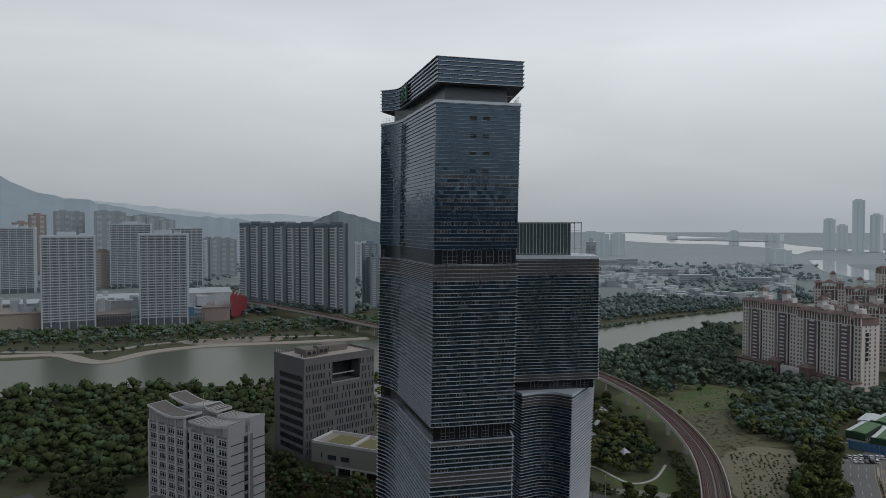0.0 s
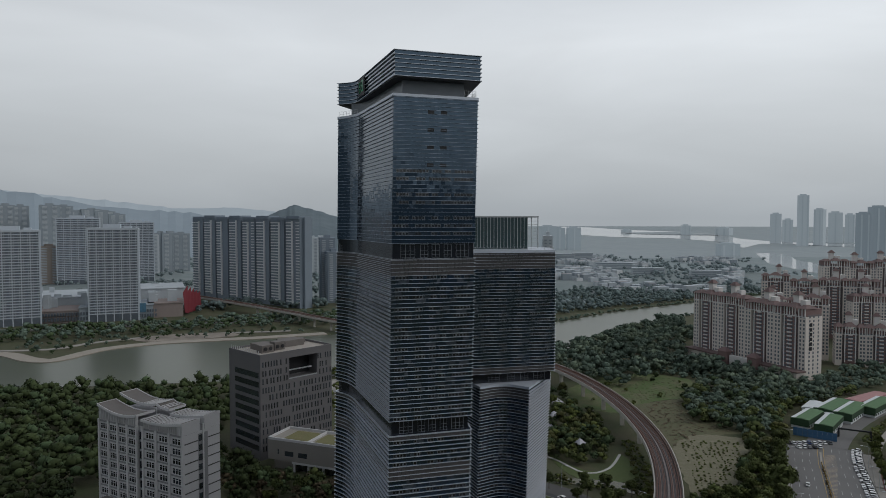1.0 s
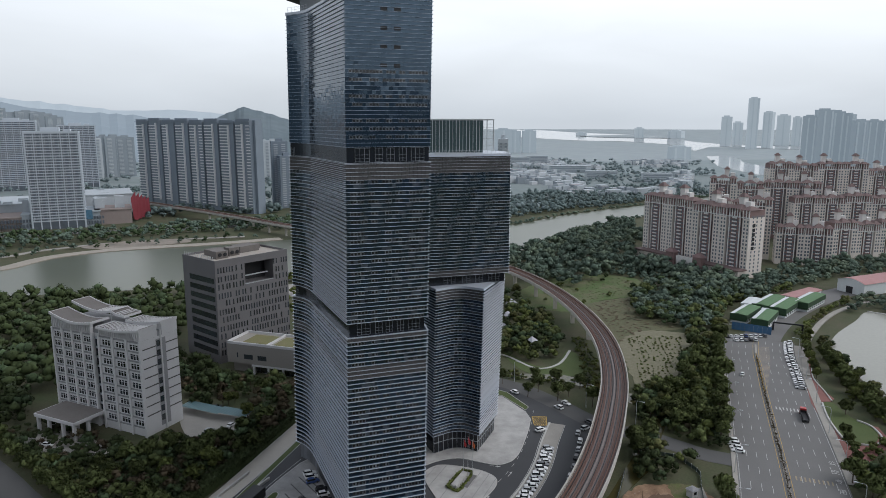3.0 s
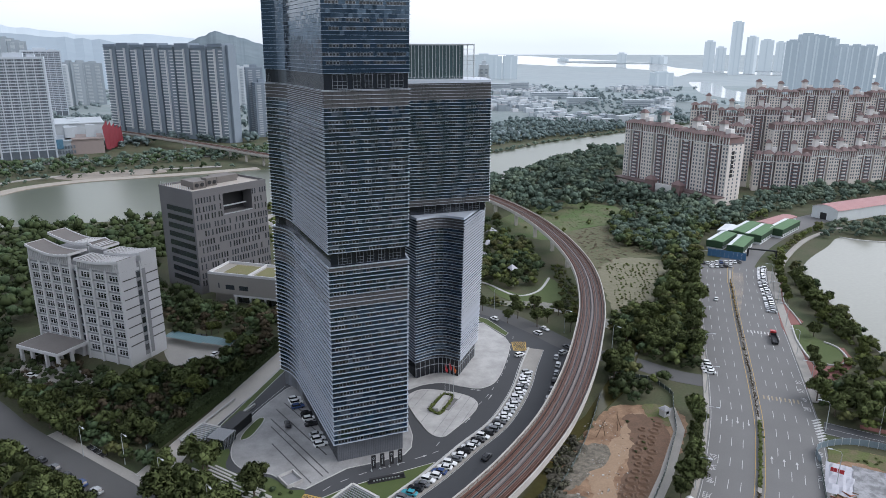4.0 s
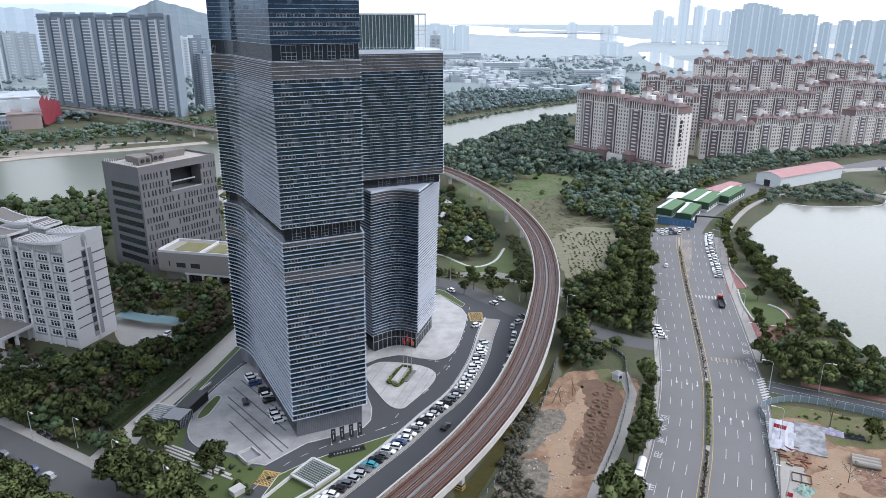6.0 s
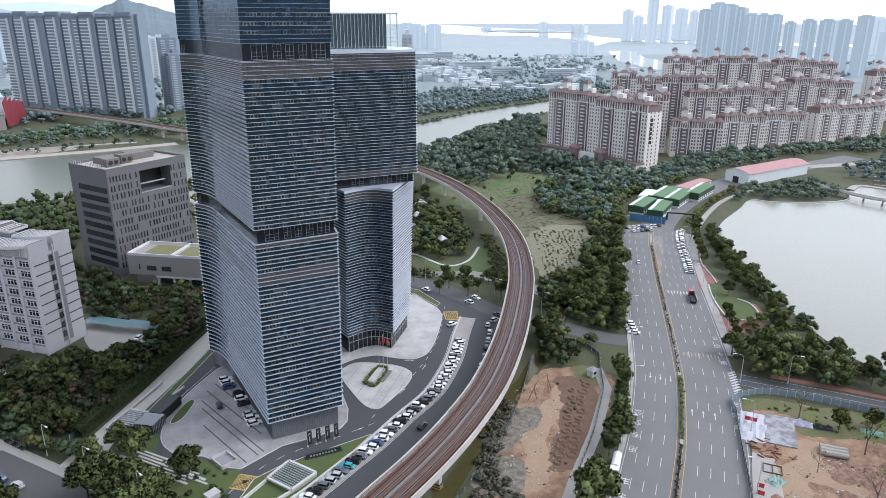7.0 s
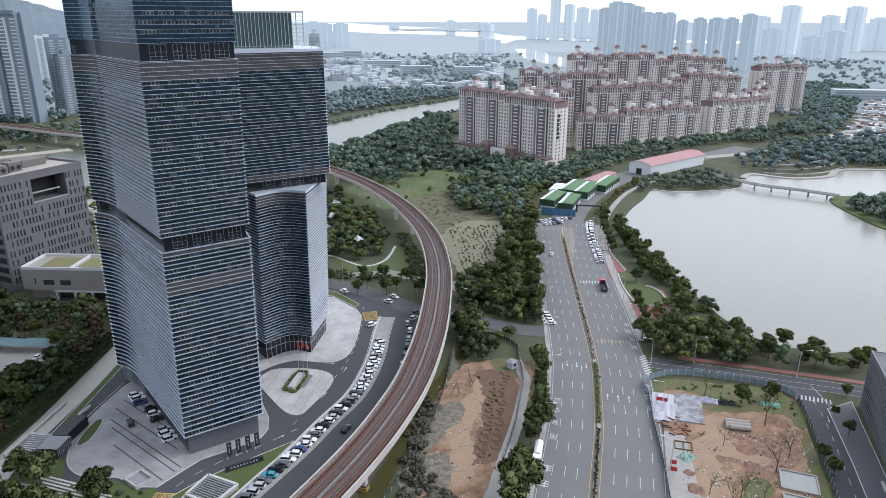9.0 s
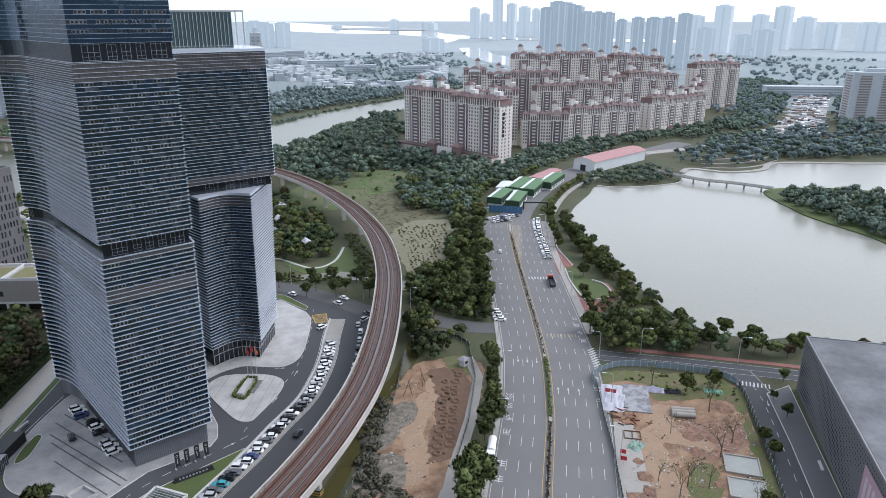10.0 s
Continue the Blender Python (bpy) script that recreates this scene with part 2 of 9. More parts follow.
def setting(name, b, mats, label, category):
    ob = part(name, b, mats, None)
    return tagged(ob, label, category, kind="structure")


# ---------------------------------------------------------------- ground, water, roads
b = Build()
ring = [(4900 * math.cos(2 * math.pi * k / 96), 4900 * math.sin(2 * math.pi * k / 96)) for k in range(96)]
b.face([(x, y, 0) for x, y in ring])
setting("ground", b, M_ground, "dull green rough grass and scrub on flat ground", "ground")


def annulus(name, r0, r1, z, m, label):
    q = Build()
    for k in range(120):
        a0, a1 = 2 * math.pi * k / 120, 2 * math.pi * (k + 1) / 120
        w0, w1 = [r0 * (1 + 0.06 * math.sin(7 * a) + 0.04 * math.sin(17 * a + 1)) for a in (a0, a1)]
        q.face([(w0 * math.cos(a0), w0 * math.sin(a0), z), (r1 * math.cos(a0), r1 * math.sin(a0), z),
                (r1 * math.cos(a1), r1 * math.sin(a1), z), (w1 * math.cos(a1), w1 * math.sin(a1), z)])
    setting(name, q, m, label, "backdrop")


annulus("backdrop_plain", 1150, 4900, 0.10, M_far, "distant plain, grey-green mixed with painted haze")
annulus("backdrop_mid_plain", 1620, 4895, 0.18, M_midfar, "plain in paler grey-green, haze mixed into the colour")


def far_point(az, dip, up=0.0):
    """A place on the far plain, by its bearing and its dip below the eye in degrees; the plain rises gently towards the horizon."""
    d = math.tan(radians(dip))
    r = 2900 + 1990 * min(1, max(0, (EYE / 2900 - d) / (EYE / 2900 - math.tan(radians(0.45)))))
    if d > EYE / 2900:
        r = EYE / d
    return r * math.sin(radians(az)), r * math.cos(radians(az)), max(EYE - r * d, 0) + 0.25 + up


def far_sheet(name, m, label, category, bearings, upper, lower, up=0.0):
    """A sheet on the far plain between two dips, given as functions of the bearing."""
    q = Build()
    cols = []
    for az in bearings:
        a, b_ = upper(az), lower(az)
        cols.append([far_point(az, a + (b_ - a) * k / 8, up) for k in range(9)])
    for c0, c1 in zip(cols, cols[1:]):
        for k in range(8):
            q.face([c0[k + 1], c1[k + 1], c1[k], c0[k]])
    setting(name, q, m, label, category)


far_sheet("backdrop_far_plain", M_vfar, "far plain with haze painted as pale blue-grey", "backdrop", [3.0 * k for k in range(-40, 41)], lambda az: 0.45,
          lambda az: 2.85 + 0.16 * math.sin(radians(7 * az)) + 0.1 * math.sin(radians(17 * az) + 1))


def water(name, outline, z, m, label, bank=None):
    q = Build()
    q.face([(x, y, z) for x, y in ccw(outline)])
    setting(name, q, m, label, "water")
    if bank:
        q = Build(); q.strip(outline + outline[:1], -bank / 2, bank / 2, 0, z + 0.5)
        return q


RIVER_FAR = smooth([(-900, 560), (-600, 590), (-394, 607), (-351, 628), (-308, 594), (-285, 657), (-242, 672), (-196, 688), (-100, 715),
                    (20, 750), (178, 797), (257, 864), (329, 915), (427, 975), (560, 1060), (760, 1180), (1000, 1320)], 5)
RIVER_NEAR = smooth([(1000, 1200), (700, 1040), (500, 920), (412, 880), (312, 806), (212, 709), (155, 630), (100, 585), (0, 545), (-116, 519),
                     (-264, 501), (-340, 470), (-600, 440), (-900, 430)], 5)
RIVER = RIVER_FAR + RIVER_NEAR
water("water_river", RIVER, 0.14, M_river, "still olive-green river reflecting the grey sky")
LAKE_NEAR = smooth([(420, 60), (300, 110), (236, 153), (220, 160), (207, 178), (209, 200), (218, 230), (235, 277), (243, 301), (253, 326), (272, 348),
                    (304, 373), (327, 391), (343, 378), (386, 371), (412, 392), (434, 403), (451, 380), (483, 374), (521, 386), (600, 343), (800, 260)], 5)
LAKE = LAKE_NEAR + [(800, 60)]
water("water_lake", LAKE, 0.14, M_lake, "calm pale grey lake under an overcast sky")
LAGOON = smooth([(1337, 2504), (1372, 2452), (1341, 2287), (1209, 2026), (1150, 1811), (1022, 1566), (947, 1503), (985, 1692), (1000, 1784), (1088, 1985)], 5, True)
water("water_lagoon", LAGOON, 0.6, M_delta, "bright distant water, pale sky tone in colour and gloss")
DELTA_UP = ((12.3, 0.476), (15.6, 0.56), (18, 0.73), (22.2, 0.89), (25.5, 1.09), (27, 1.41), (29, 1.56), (30.6, 1.64), (33, 1.68), (36.3, 1.72), (48, 1.78))
DELTA_LOW = ((12.3, 1.07), (15.8, 1.24), (18, 1.36), (22.2, 1.42), (25.5, 1.64), (26.3, 2.02), (27.4, 2.10), (28.2, 1.78), (30.4, 1.76), (33, 1.88), (36.3, 1.95), (48, 2.0))


def follow(table):
    return lambda az: float(np.interp(az, [p[0] for p in table], [p[1] for p in table]))


far_sheet("water_delta", M_delta, "bright distant water, pale sky tone in colour and gloss", "water", [12.3 + 0.5 * k for k in range(72)], follow(DELTA_UP), follow(DELTA_LOW), 1.2)
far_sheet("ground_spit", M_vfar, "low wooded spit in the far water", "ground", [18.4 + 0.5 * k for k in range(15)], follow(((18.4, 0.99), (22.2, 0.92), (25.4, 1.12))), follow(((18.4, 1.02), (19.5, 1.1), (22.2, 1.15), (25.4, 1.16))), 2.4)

# boulevard: centre line of its planted median
MEDIAN = smooth([(60, 77), (92, 121), (104, 137), (115, 152), (133, 180), (144, 200), (159, 229), (182, 274), (199, 306), (209, 325), (227, 352), (262, 388),
                 (310, 424), (352, 446), (420, 470), (520, 500)], 8)
HALF_L, HALF_R = 15.6, 19.0
b = Build()
n_full = next(i for i, p in enumerate(MEDIAN) if p[1] > 345)
b.strip(MEDIAN[:n_full + 1], -HALF_R, HALF_L, None, 0.10)
b.strip(MEDIAN[n_full:], -12, 8, None, 0.10)
setting("road_boulevard", b, M_boulevard, "wide worn grey asphalt boulevard with a planted median", "road")

b = Build()
SIDE_STREET = smooth([(155, 178.6), (163, 172), (178, 160), (192, 148), (206, 136), (225, 118)], 6)
b.strip(SIDE_STREET, -4.2, 4.2, None, 0.12)
SIDE_LANE = smooth([(192, 146), (184, 130), (164, 105), (148, 86), (120, 52)], 6)
b.strip(SIDE_LANE, -5.2, 4.6, None, 0.14)
setting("road_side_street", b, M_asphalt, "dark asphalt side street curving round the site", "road")

b = Build()
LEFT_ROAD = smooth([(-190, 300), (-130, 240), (-108, 216), (-84, 194), (-62, 174), (-48, 161), (-20, 138), (20, 100)], 6)
b.strip(LEFT_ROAD, -7.0, 6.2, None, 0.10)
b.face([(x, y, 0.09) for x, y in ccw([(-62, 179), (-54, 187), (-49, 180), (-44, 160), (-52, 166)])])
setting("road_left", b, M_street, "grey asphalt street with parked cars along the trees", "road")

b = Build()
b.strip(LEFT_ROAD[14:36], 6.2, 9.4, 0, 0.2)
setting("pavement_street", b, M_concrete, "worn concrete pavement along the street", "pavement")

# campus of the twin towers
b = Build()
CAMPUS = [(-30, 142), (0, 138), (30, 150), (58, 176), (84, 222), (98, 250), (92, 268), (76, 290), (64, 300), (45, 285), (-5, 290), (-26, 262), (-35, 240), (-52, 202), (-40, 176)]
b.face([(x, y, 0.05) for x, y in ccw(CAMPUS)])
setting("road_campus", b, M_asphalt, "dark new asphalt drive between the towers", "road")
b = Build()
GATE_ROAD = smooth([(52, 312), (72, 294), (84, 274), (96, 250), (112, 236), (124, 222), (133.5, 215.5)], 6)
b.strip(GATE_ROAD, -5, 5, None, 0.11)
setting("road_gate", b, M_street, "grey asphalt lane beyond the gate", "road")


def ragged(outline, fine=0.7, coarse=1.1):
    """The outline with an uneven border."""
    out = []
    for p in outline:
        v, u = Vector((p[0] * 0.9, p[1] * 0.9, 1.0)), Vector((p[0] * 0.3, p[1] * 0.3, 7.0)); k = Vector((9, 0, 0))
        out.append((p[0] + fine * noise.noise(v) + coarse * noise.noise(u), p[1] + fine * noise.noise(v + k) + coarse * noise.noise(u + k)))
    return out


def paved(name, outline, z, m, label, kerb=True, category="pavement"):
    q = Build()
    q.prism(ccw(outline), 0, z, 0)
    ob = setting(name, q, m, label, category)
    if kerb:
        k = Build()
        k.strip(ccw(outline) + ccw(outline)[:1], -0.12, 0.14, 0, z + 0.05)
        part("kerb", k, M_kerb, ob)
    return ob


def stripes(ob, outline, dirv, step, width, z, keep=0.8, m=None):
    """Thin dark paving bands across a plaza, each one a part."""
    d = Vector(dirv).normalized(); nrm = Vector((-d.y, d.x))
    cx = sum(p[0] for p in outline) / len(outline); cy = sum(p[1] for p in outline) / len(outline)
    k = -30
    rnd = random.Random(5)
    while k < 30:
        k += 1
        o = Vector((cx, cy)) + nrm * (k * step)
        ts = []
        for (x0, y0), (x1, y1) in zip(outline, outline[1:] + outline[:1]):
            s0 = (Vector((x0, y0)) - o).dot(nrm); s1 = (Vector((x1, y1)) - o).dot(nrm)
            if (s0 > 0) != (s1 > 0):
                f = s0 / (s0 - s1)
                ts.append((Vector((x0 + (x1 - x0) * f, y0 + (y1 - y0) * f)) - o).dot(d))
        ts.sort()
        for t0, t1 in zip(ts[::2], ts[1::2]):
            if t1 - t0 < 3 or rnd.random() > keep:
                continue
            q = Build()
            a, e = o + d * (t0 + 0.4), o + d * (t1 - 0.4)
            q.bar(a, e, width, z - 0.05, z + 0.012)
            part("paving_band", q, m or M_stripe, ob)


PLAZA_1 = smooth([(-21.9, 233), (-30.6, 217.5), (-35.5, 203), (-35.6, 191.5), (-30.7, 183.5), (-22.5, 180), (-18.9, 174.5)], 5) + \
    [(-12.6, 171.5), (-7, 175.5), (-0.8, 179.8), (8, 181.6), (16.8, 184.4), (19.4, 188), (20.6, 194.7), (20.0, 203), (16, 225), (-4, 250)]
ob = paved("pavement_plaza", PLAZA_1, 0.20, M_stone2, "grey granite forecourt with dark paving bands beside the tower")
stripes(ob, [(-12.4, 172.5), (-5, 178.5), (-8, 196), (-19, 228), (-26, 216), (-24, 196), (-18.5, 184)], (-0.49, 0.87), 2.1, 0.42, 0.20, 0.85, M_band)
PLAZA_2 = [(20, 224)] + smooth([(22.1, 225.5), (28, 228.6), (35.3, 229.4), (42.0, 225.5), (49.0, 222.8), (56.3, 228.2), (64.5, 245.6), (69.3, 258.8)], 5) + \
    [(69.0, 266), (62.8, 283.4), (50, 286), (20, 270)]
ob = paved("pavement_forecourt", PLAZA_2, 0.20, M_stone, "pale granite forecourt beside the rear tower")
stripes(ob, PLAZA_2, (0.5, 0.86), 4.6, 0.22, 0.20, 0.6, M_stone2)
ISLAND = smooth([(21.2, 219), (24, 223.5), (29.3, 225), (39.2, 220.8), (44.4, 216), (45.3, 210.8), (41.4, 204.0), (33, 194.8), (30.3, 192.6), (27.6, 193.6), (25.3, 198), (22, 211)], 5, True)
ob = paved("pavement_island", ISLAND, 0.20, M_stone, "pale paved turning island with a hedge and flagpoles")
stripes(ob, ISLAND, (0.5, 0.86), 3.2, 0.24, 0.20, 0.9, M_stone2)
paved("pavement_path", [(-62, 186), (-54, 204), (-46, 221), (-35.5, 246), (-26, 268), (-14, 290), (-8, 288), (-24.8, 252), (-32, 234), (-40, 217), (-48, 200.5), (-51, 187), (-55, 182)], 0.18,
      M_tan, "worn pale concrete walkway beside a clipped hedge")
paved("grass_verge", [(-44, 205), (-32, 233.5), (-24.5, 251.5), (-8, 287), (-6, 285.5), (-22.5, 250), (-30, 232), (-41.5, 204)], 0.16, M_lawn, "narrow mown grass verge", category="grass")
paved("grass_lawn", [(-9, 166), (-1.4, 170.2), (5.5, 172.6), (25.6, 178.8), (15.0, 167.5), (1.5, 155.4), (-6, 149), (-16, 152)], 0.22, M_lawn, "mown green lawn beside the parking row", category="grass")
STRIP_L = smooth([(-14, 142), (-1.5, 153.5), (4.7, 158.5), (15.0, 167.8), (24.4, 176.2), (35.2, 187.4), (47.0, 199.0), (56.4, 213.2), (62.8, 225.5), (68.7, 239.2), (76.0, 254.4)], 6)
b = Build()
b.strip(STRIP_L, -6.2, -0.4, None, 0.13)
setting("pavement_parking", b, M_concrete, "pale concrete parking row along the drive", "pavement")
b = Build()
b.strip(STRIP_L, -0.4, 0.3, 0, 0.45)
ob = setting("kerb_parking", b, M_kerb, "raised pale stone kerb behind the parking row", "kerb")
paved("grass_gate_verge", [(56, 289), (63, 284.5), (69.5, 268), (71.5, 271), (66, 288), (58, 296)], 0.2, M_lawn, "small lawn beside the gate", category="grass")

# pavements of the boulevard
b = Build()
b.strip(MEDIAN[:n_full], HALF_L, HALF_L + 1.6, 0, 0.26)
setting("pavement_left", b, M_concrete, "narrow concrete pavement under street trees", "pavement")
b = Build()
b.strip(MEDIAN[:int(n_full * 0.30)], -HALF_R - 1.6, -HALF_R, 0, 0.26)
b.strip(MEDIAN[int(n_full * 0.52):n_full], -HALF_R - 3.4, -HALF_R, 0, 0.26)
setting("pavement_right", b, M_concrete, "pale concrete pavement along the park", "pavement")
b = Build()
b.strip(MEDIAN[:n_full - 2], -0.5, 0.5, 0, 0.36)
setting("kerb_median", b, M_concrete, "raised kerb of the boulevard median", "kerb")
# earth and meadow fields
paved("ground_dirt", ragged(smooth([(78, 189), (92, 203), (110, 198), (113, 192), (104, 176), (90, 160), (74, 139), (60, 122), (42, 130), (53, 152), (64, 172)], 14, True), 0.9, 2.0), 0.08, M_soil, "bare brown building earth with rubble", False, "ground")
paved("ground_planting", ragged(smooth([(93, 196), (104, 193), (100, 178), (88, 160), (76, 147), (72, 152), (82, 168), (90, 184)], 14, True), 0.9, 2.0), 0.14, M_redsoil, "dug reddish earth with rows of planting pits", False, "ground")
paved("pavement_footpath", [(113, 199), (109, 184), (93, 160.5), (76, 140), (56, 112), (53, 115), (73, 142), (90, 163), (105, 184), (109, 198)], 0.18, M_concrete, "narrow concrete footpath behind the street trees", False)
paved("ground_meadow", ragged(smooth([(112, 436), (117, 475), (150, 508), (184, 524), (216, 504), (207, 470), (190, 450), (165, 440), (138, 416)], 14, True), 0.9, 2.0), 0.06, M_meadow, "bright green wild meadow", False, "ground")
paved("ground_reeds", ragged(smooth([(136, 338), (137, 400), (148, 430), (174, 442), (198, 447), (192, 420), (186, 395), (192, 372), (164, 368), (144, 350)], 14, True), 0.9, 2.0), 0.08, M_reed, "brown dry reed field", False, "ground")
paved("ground_plots", ragged(smooth([(128, 289), (138, 333), (145, 352), (165, 370), (188, 360), (170, 327), (146, 291), (137, 287)], 14, True), 0.9, 2.0), 0.12, mat("pale_dug_plots", (0.23, 0.20, 0.15), 0.95, var=0.35, scale=0.35, fine=1.2, col2=(0.11, 0.12, 0.06), bump=0.8), "pale dug allotment plots with stubble", False, "ground")
paved("ground_site", smooth([(146.7, 163.5), (159, 162.8), (178.5, 145.8), (182, 137), (171, 123.5), (147, 94), (122, 66), (92, 84), (110.6, 110), (123.3, 130), (136, 148)], 4, True), 0.10, M_soil, "bare reddish earth of a cleared site", False, "ground")
paved("water_canal", [(70, 305), (92, 300), (106, 286), (121, 262), (98, 222), (80, 198), (70, 189), (58, 176), (48, 164), (38, 152), (28, 142), (18, 132), (30, 130), (43, 146), (51, 156.5), (55.5, 163), (61.5, 174), (72.5, 184.5), (82, 195), (100, 212), (118, 240), (132, 262), (112, 294), (98, 306), (72, 312)], 0.16, M_canal, "narrow dark green canal under the viaduct", False, "water")


# ---------------------------------------------------------------- the twin towers
def lerp2(a, b, t):
    return (a[0] + (b[0] - a[0]) * t, a[1] + (b[1] - a[1]) * t)


def bend(a, c, e, n=6):
    """A curve from a to e, drawn towards c."""
    return [lerp2(lerp2(a, c, t), lerp2(c, e, t), t) for t in (k / n for k in range(n + 1))]


def front_plan(z):
    """Outline of the front tower at height z, counter-clockwise from its sharp front corner."""
    t = (z - 6.7) / 146.4
    A, B = lerp2((-4.0, 182.4), (-1.8, 182.7), t), lerp2((18.0, 187.0), (21.2, 188.8), t)
    K, E = lerp2((-18.2, 232.0), (-14.2, 221.5), t), lerp2((-23.3, 237.3), (-20.2, 226.0), t)
    k1 = lerp2(K, A, 0.16)
    return [A, B, (B[0] - 3, B[1] + 38), (B[0] - 14, B[1] + 68), (E[0] + 6, E[1] + 14), E] + bend(lerp2(E, K, 0.35), K, k1)


def rear_plan(z):
    """Outline of the rear tower's lower part."""
    t = (z - 7) / 55
    P, C, G, R = lerp2((26.0, 233.0), (27.2, 233.3), t), (36.0, 238.3), lerp2((42.8, 232.2), (43.9, 231.9), t), lerp2((53.2, 250.5), (56.2, 254.0), t)
    return [P] + bend(lerp2(P, C, 0.45), C, lerp2(C, G, 0.5), 6) + [G, R, (44, 276), (16, 262)]


def rear_top_plan(z):
    return [(17.5, 235.0), (55.0, 241.7), (57.4, 262.0), (40, 280), (14, 272)]


def inset(poly, d):
    """The outline moved inwards by d (outwards if negative)."""
    n, out = len(poly), []
    for i in range(n):
        p, q, r = Vector(poly[i - 1]), Vector(poly[i]), Vector(poly[(i + 1) % n])
        e0, e1 = (q - p).normalized(), (r - q).normalized()
        n0, n1 = Vector((-e0.y, e0.x)), Vector((-e1.y, e1.x))
        k = n0 + n1
        k = k / max(k.dot(n0), 0.35)
        out.append((q.x + k.x * d, q.y + k.y * d))
    return out


def loft(plan, z0, z1, steps, d=0.0, roof=True):
    b = Build()
    zs = [z0 + (z1 - z0) * k / steps for k in range(steps + 1)]
    rings = [inset(plan(z), d) if d else plan(z) for z in zs]
    n = len(rings[0])
    for k in range(steps):
        for i in range(n):
            j = (i + 1) % n
            b.face([(*rings[k][i], zs[k]), (*rings[k][j], zs[k]), (*rings[k + 1][j], zs[k + 1]), (*rings[k + 1][i], zs[k + 1])])
    if roof:
        b.face([(*p, z1) for p in rings[-1]])
        b.face([(*p, z0) for p in rings[0][::-1]])
    return b


def fin_ring(plan, z, out, thick, d=0.0):
    """One projecting fin that runs round the tower."""
    b = Build()
    inner, outer = inset(plan(z), d + 0.02), inset(plan(z), d - out)
    n = len(inner)
    for i in range(n):
        j = (i + 1) % n
        a, c, e, g = inner[i], inner[j], outer[j], outer[i]
        b.face([(*g, z + thick), (*e, z + thick), (*c, z + thick), (*a, z + thick)])
        b.face([(*g, z), (*e, z), (*e, z + thick), (*g, z + thick)])
        b.face([(*a, z), (*c, z), (*e, z), (*g, z)])
    return b


GROUPS = ((0.05, 0.20), (0.28, 0.37), (0.45, 0.53), (0.60, 0.68), (0.74, 0.95))


def panes(plan, levels, sides, width, rnd, share, sill=0.18, proud=0.05):
    """Groups of small framed windows between the fins, in two strips of every five, and odd pale blinds elsewhere."""
    b = Build()
    for row, (z0, z1) in enumerate(levels):
        lit = row % 5 in (0, 2) or share[0] >= 1
        lo, hl = plan(z0), z1 - z0
        for i in sides:
            j = (i + 1) % len(lo)
            a, c = Vector(lo[i]), Vector(lo[j]); length = (c - a).length
            nrm = Vector(((c - a).y, -(c - a).x)).normalized()
            cells = max(1, int(length / width))
            for k in range(cells):
                f = (k + 0.5) / cells
                grouped = length < 15 or any(g0 <= f <= g1 for g0, g1 in GROUPS)
                if lit and (grouped and rnd.random() < 0.93 or rnd.random() < 0.12):
                    w = 0.30 / cells
                    p, q = a.lerp(c, f - w * 1.5) + nrm * proud, a.lerp(c, f + w * 1.5) + nrm * proud
                    b.face([(p.x, p.y, z0 + 0.16 * hl), (q.x, q.y, z0 + 0.16 * hl), (q.x, q.y, z1 - 0.10 * hl), (p.x, p.y, z1 - 0.10 * hl)], 1)
                    p, q = a.lerp(c, f - w * 1.08) + nrm * proud * 1.8, a.lerp(c, f + w * 1.08) + nrm * proud * 1.8
                    b.face([(p.x, p.y, z0 + 0.24 * hl), (q.x, q.y, z0 + 0.24 * hl), (q.x, q.y, z1 - 0.20 * hl), (p.x, p.y, z1 - 0.20 * hl)], 0)
                elif rnd.random() < 0.10:
                    n = rnd.choice((1, 2, 3))
                    p, q = a.lerp(c, k / cells) + nrm * proud, a.lerp(c, min(1, (k + n) / cells)) + nrm * proud
                    b.face([(p.x, p.y, z0 + 0.1 * hl), (q.x, q.y, z0 + 0.1 * hl), (q.x, q.y, z1 - 0.1 * hl), (p.x, p.y, z1 - 0.1 * hl)], 2)
    return b


M_glassdark = mat("black_window_glass", (0.006, 0.007, 0.010), 0.15, var=0.3, scale=0.5, fine=2, bump=0.0, ior=1.7, island=0.6)
M_glasspale = mat("blind_behind_glass", (0.20, 0.21, 0.225), 0.2, var=0.3, scale=0.5, fine=2, bump=0.0, ior=1.8, island=0.7)

M_glassmid = mat("blue_grey_blind", (0.055, 0.062, 0.075), 0.15, var=0.3, scale=0.5, fine=2, bump=0.0, ior=2.0, island=0.6, tint=(0.6, 0.8, 1.0))


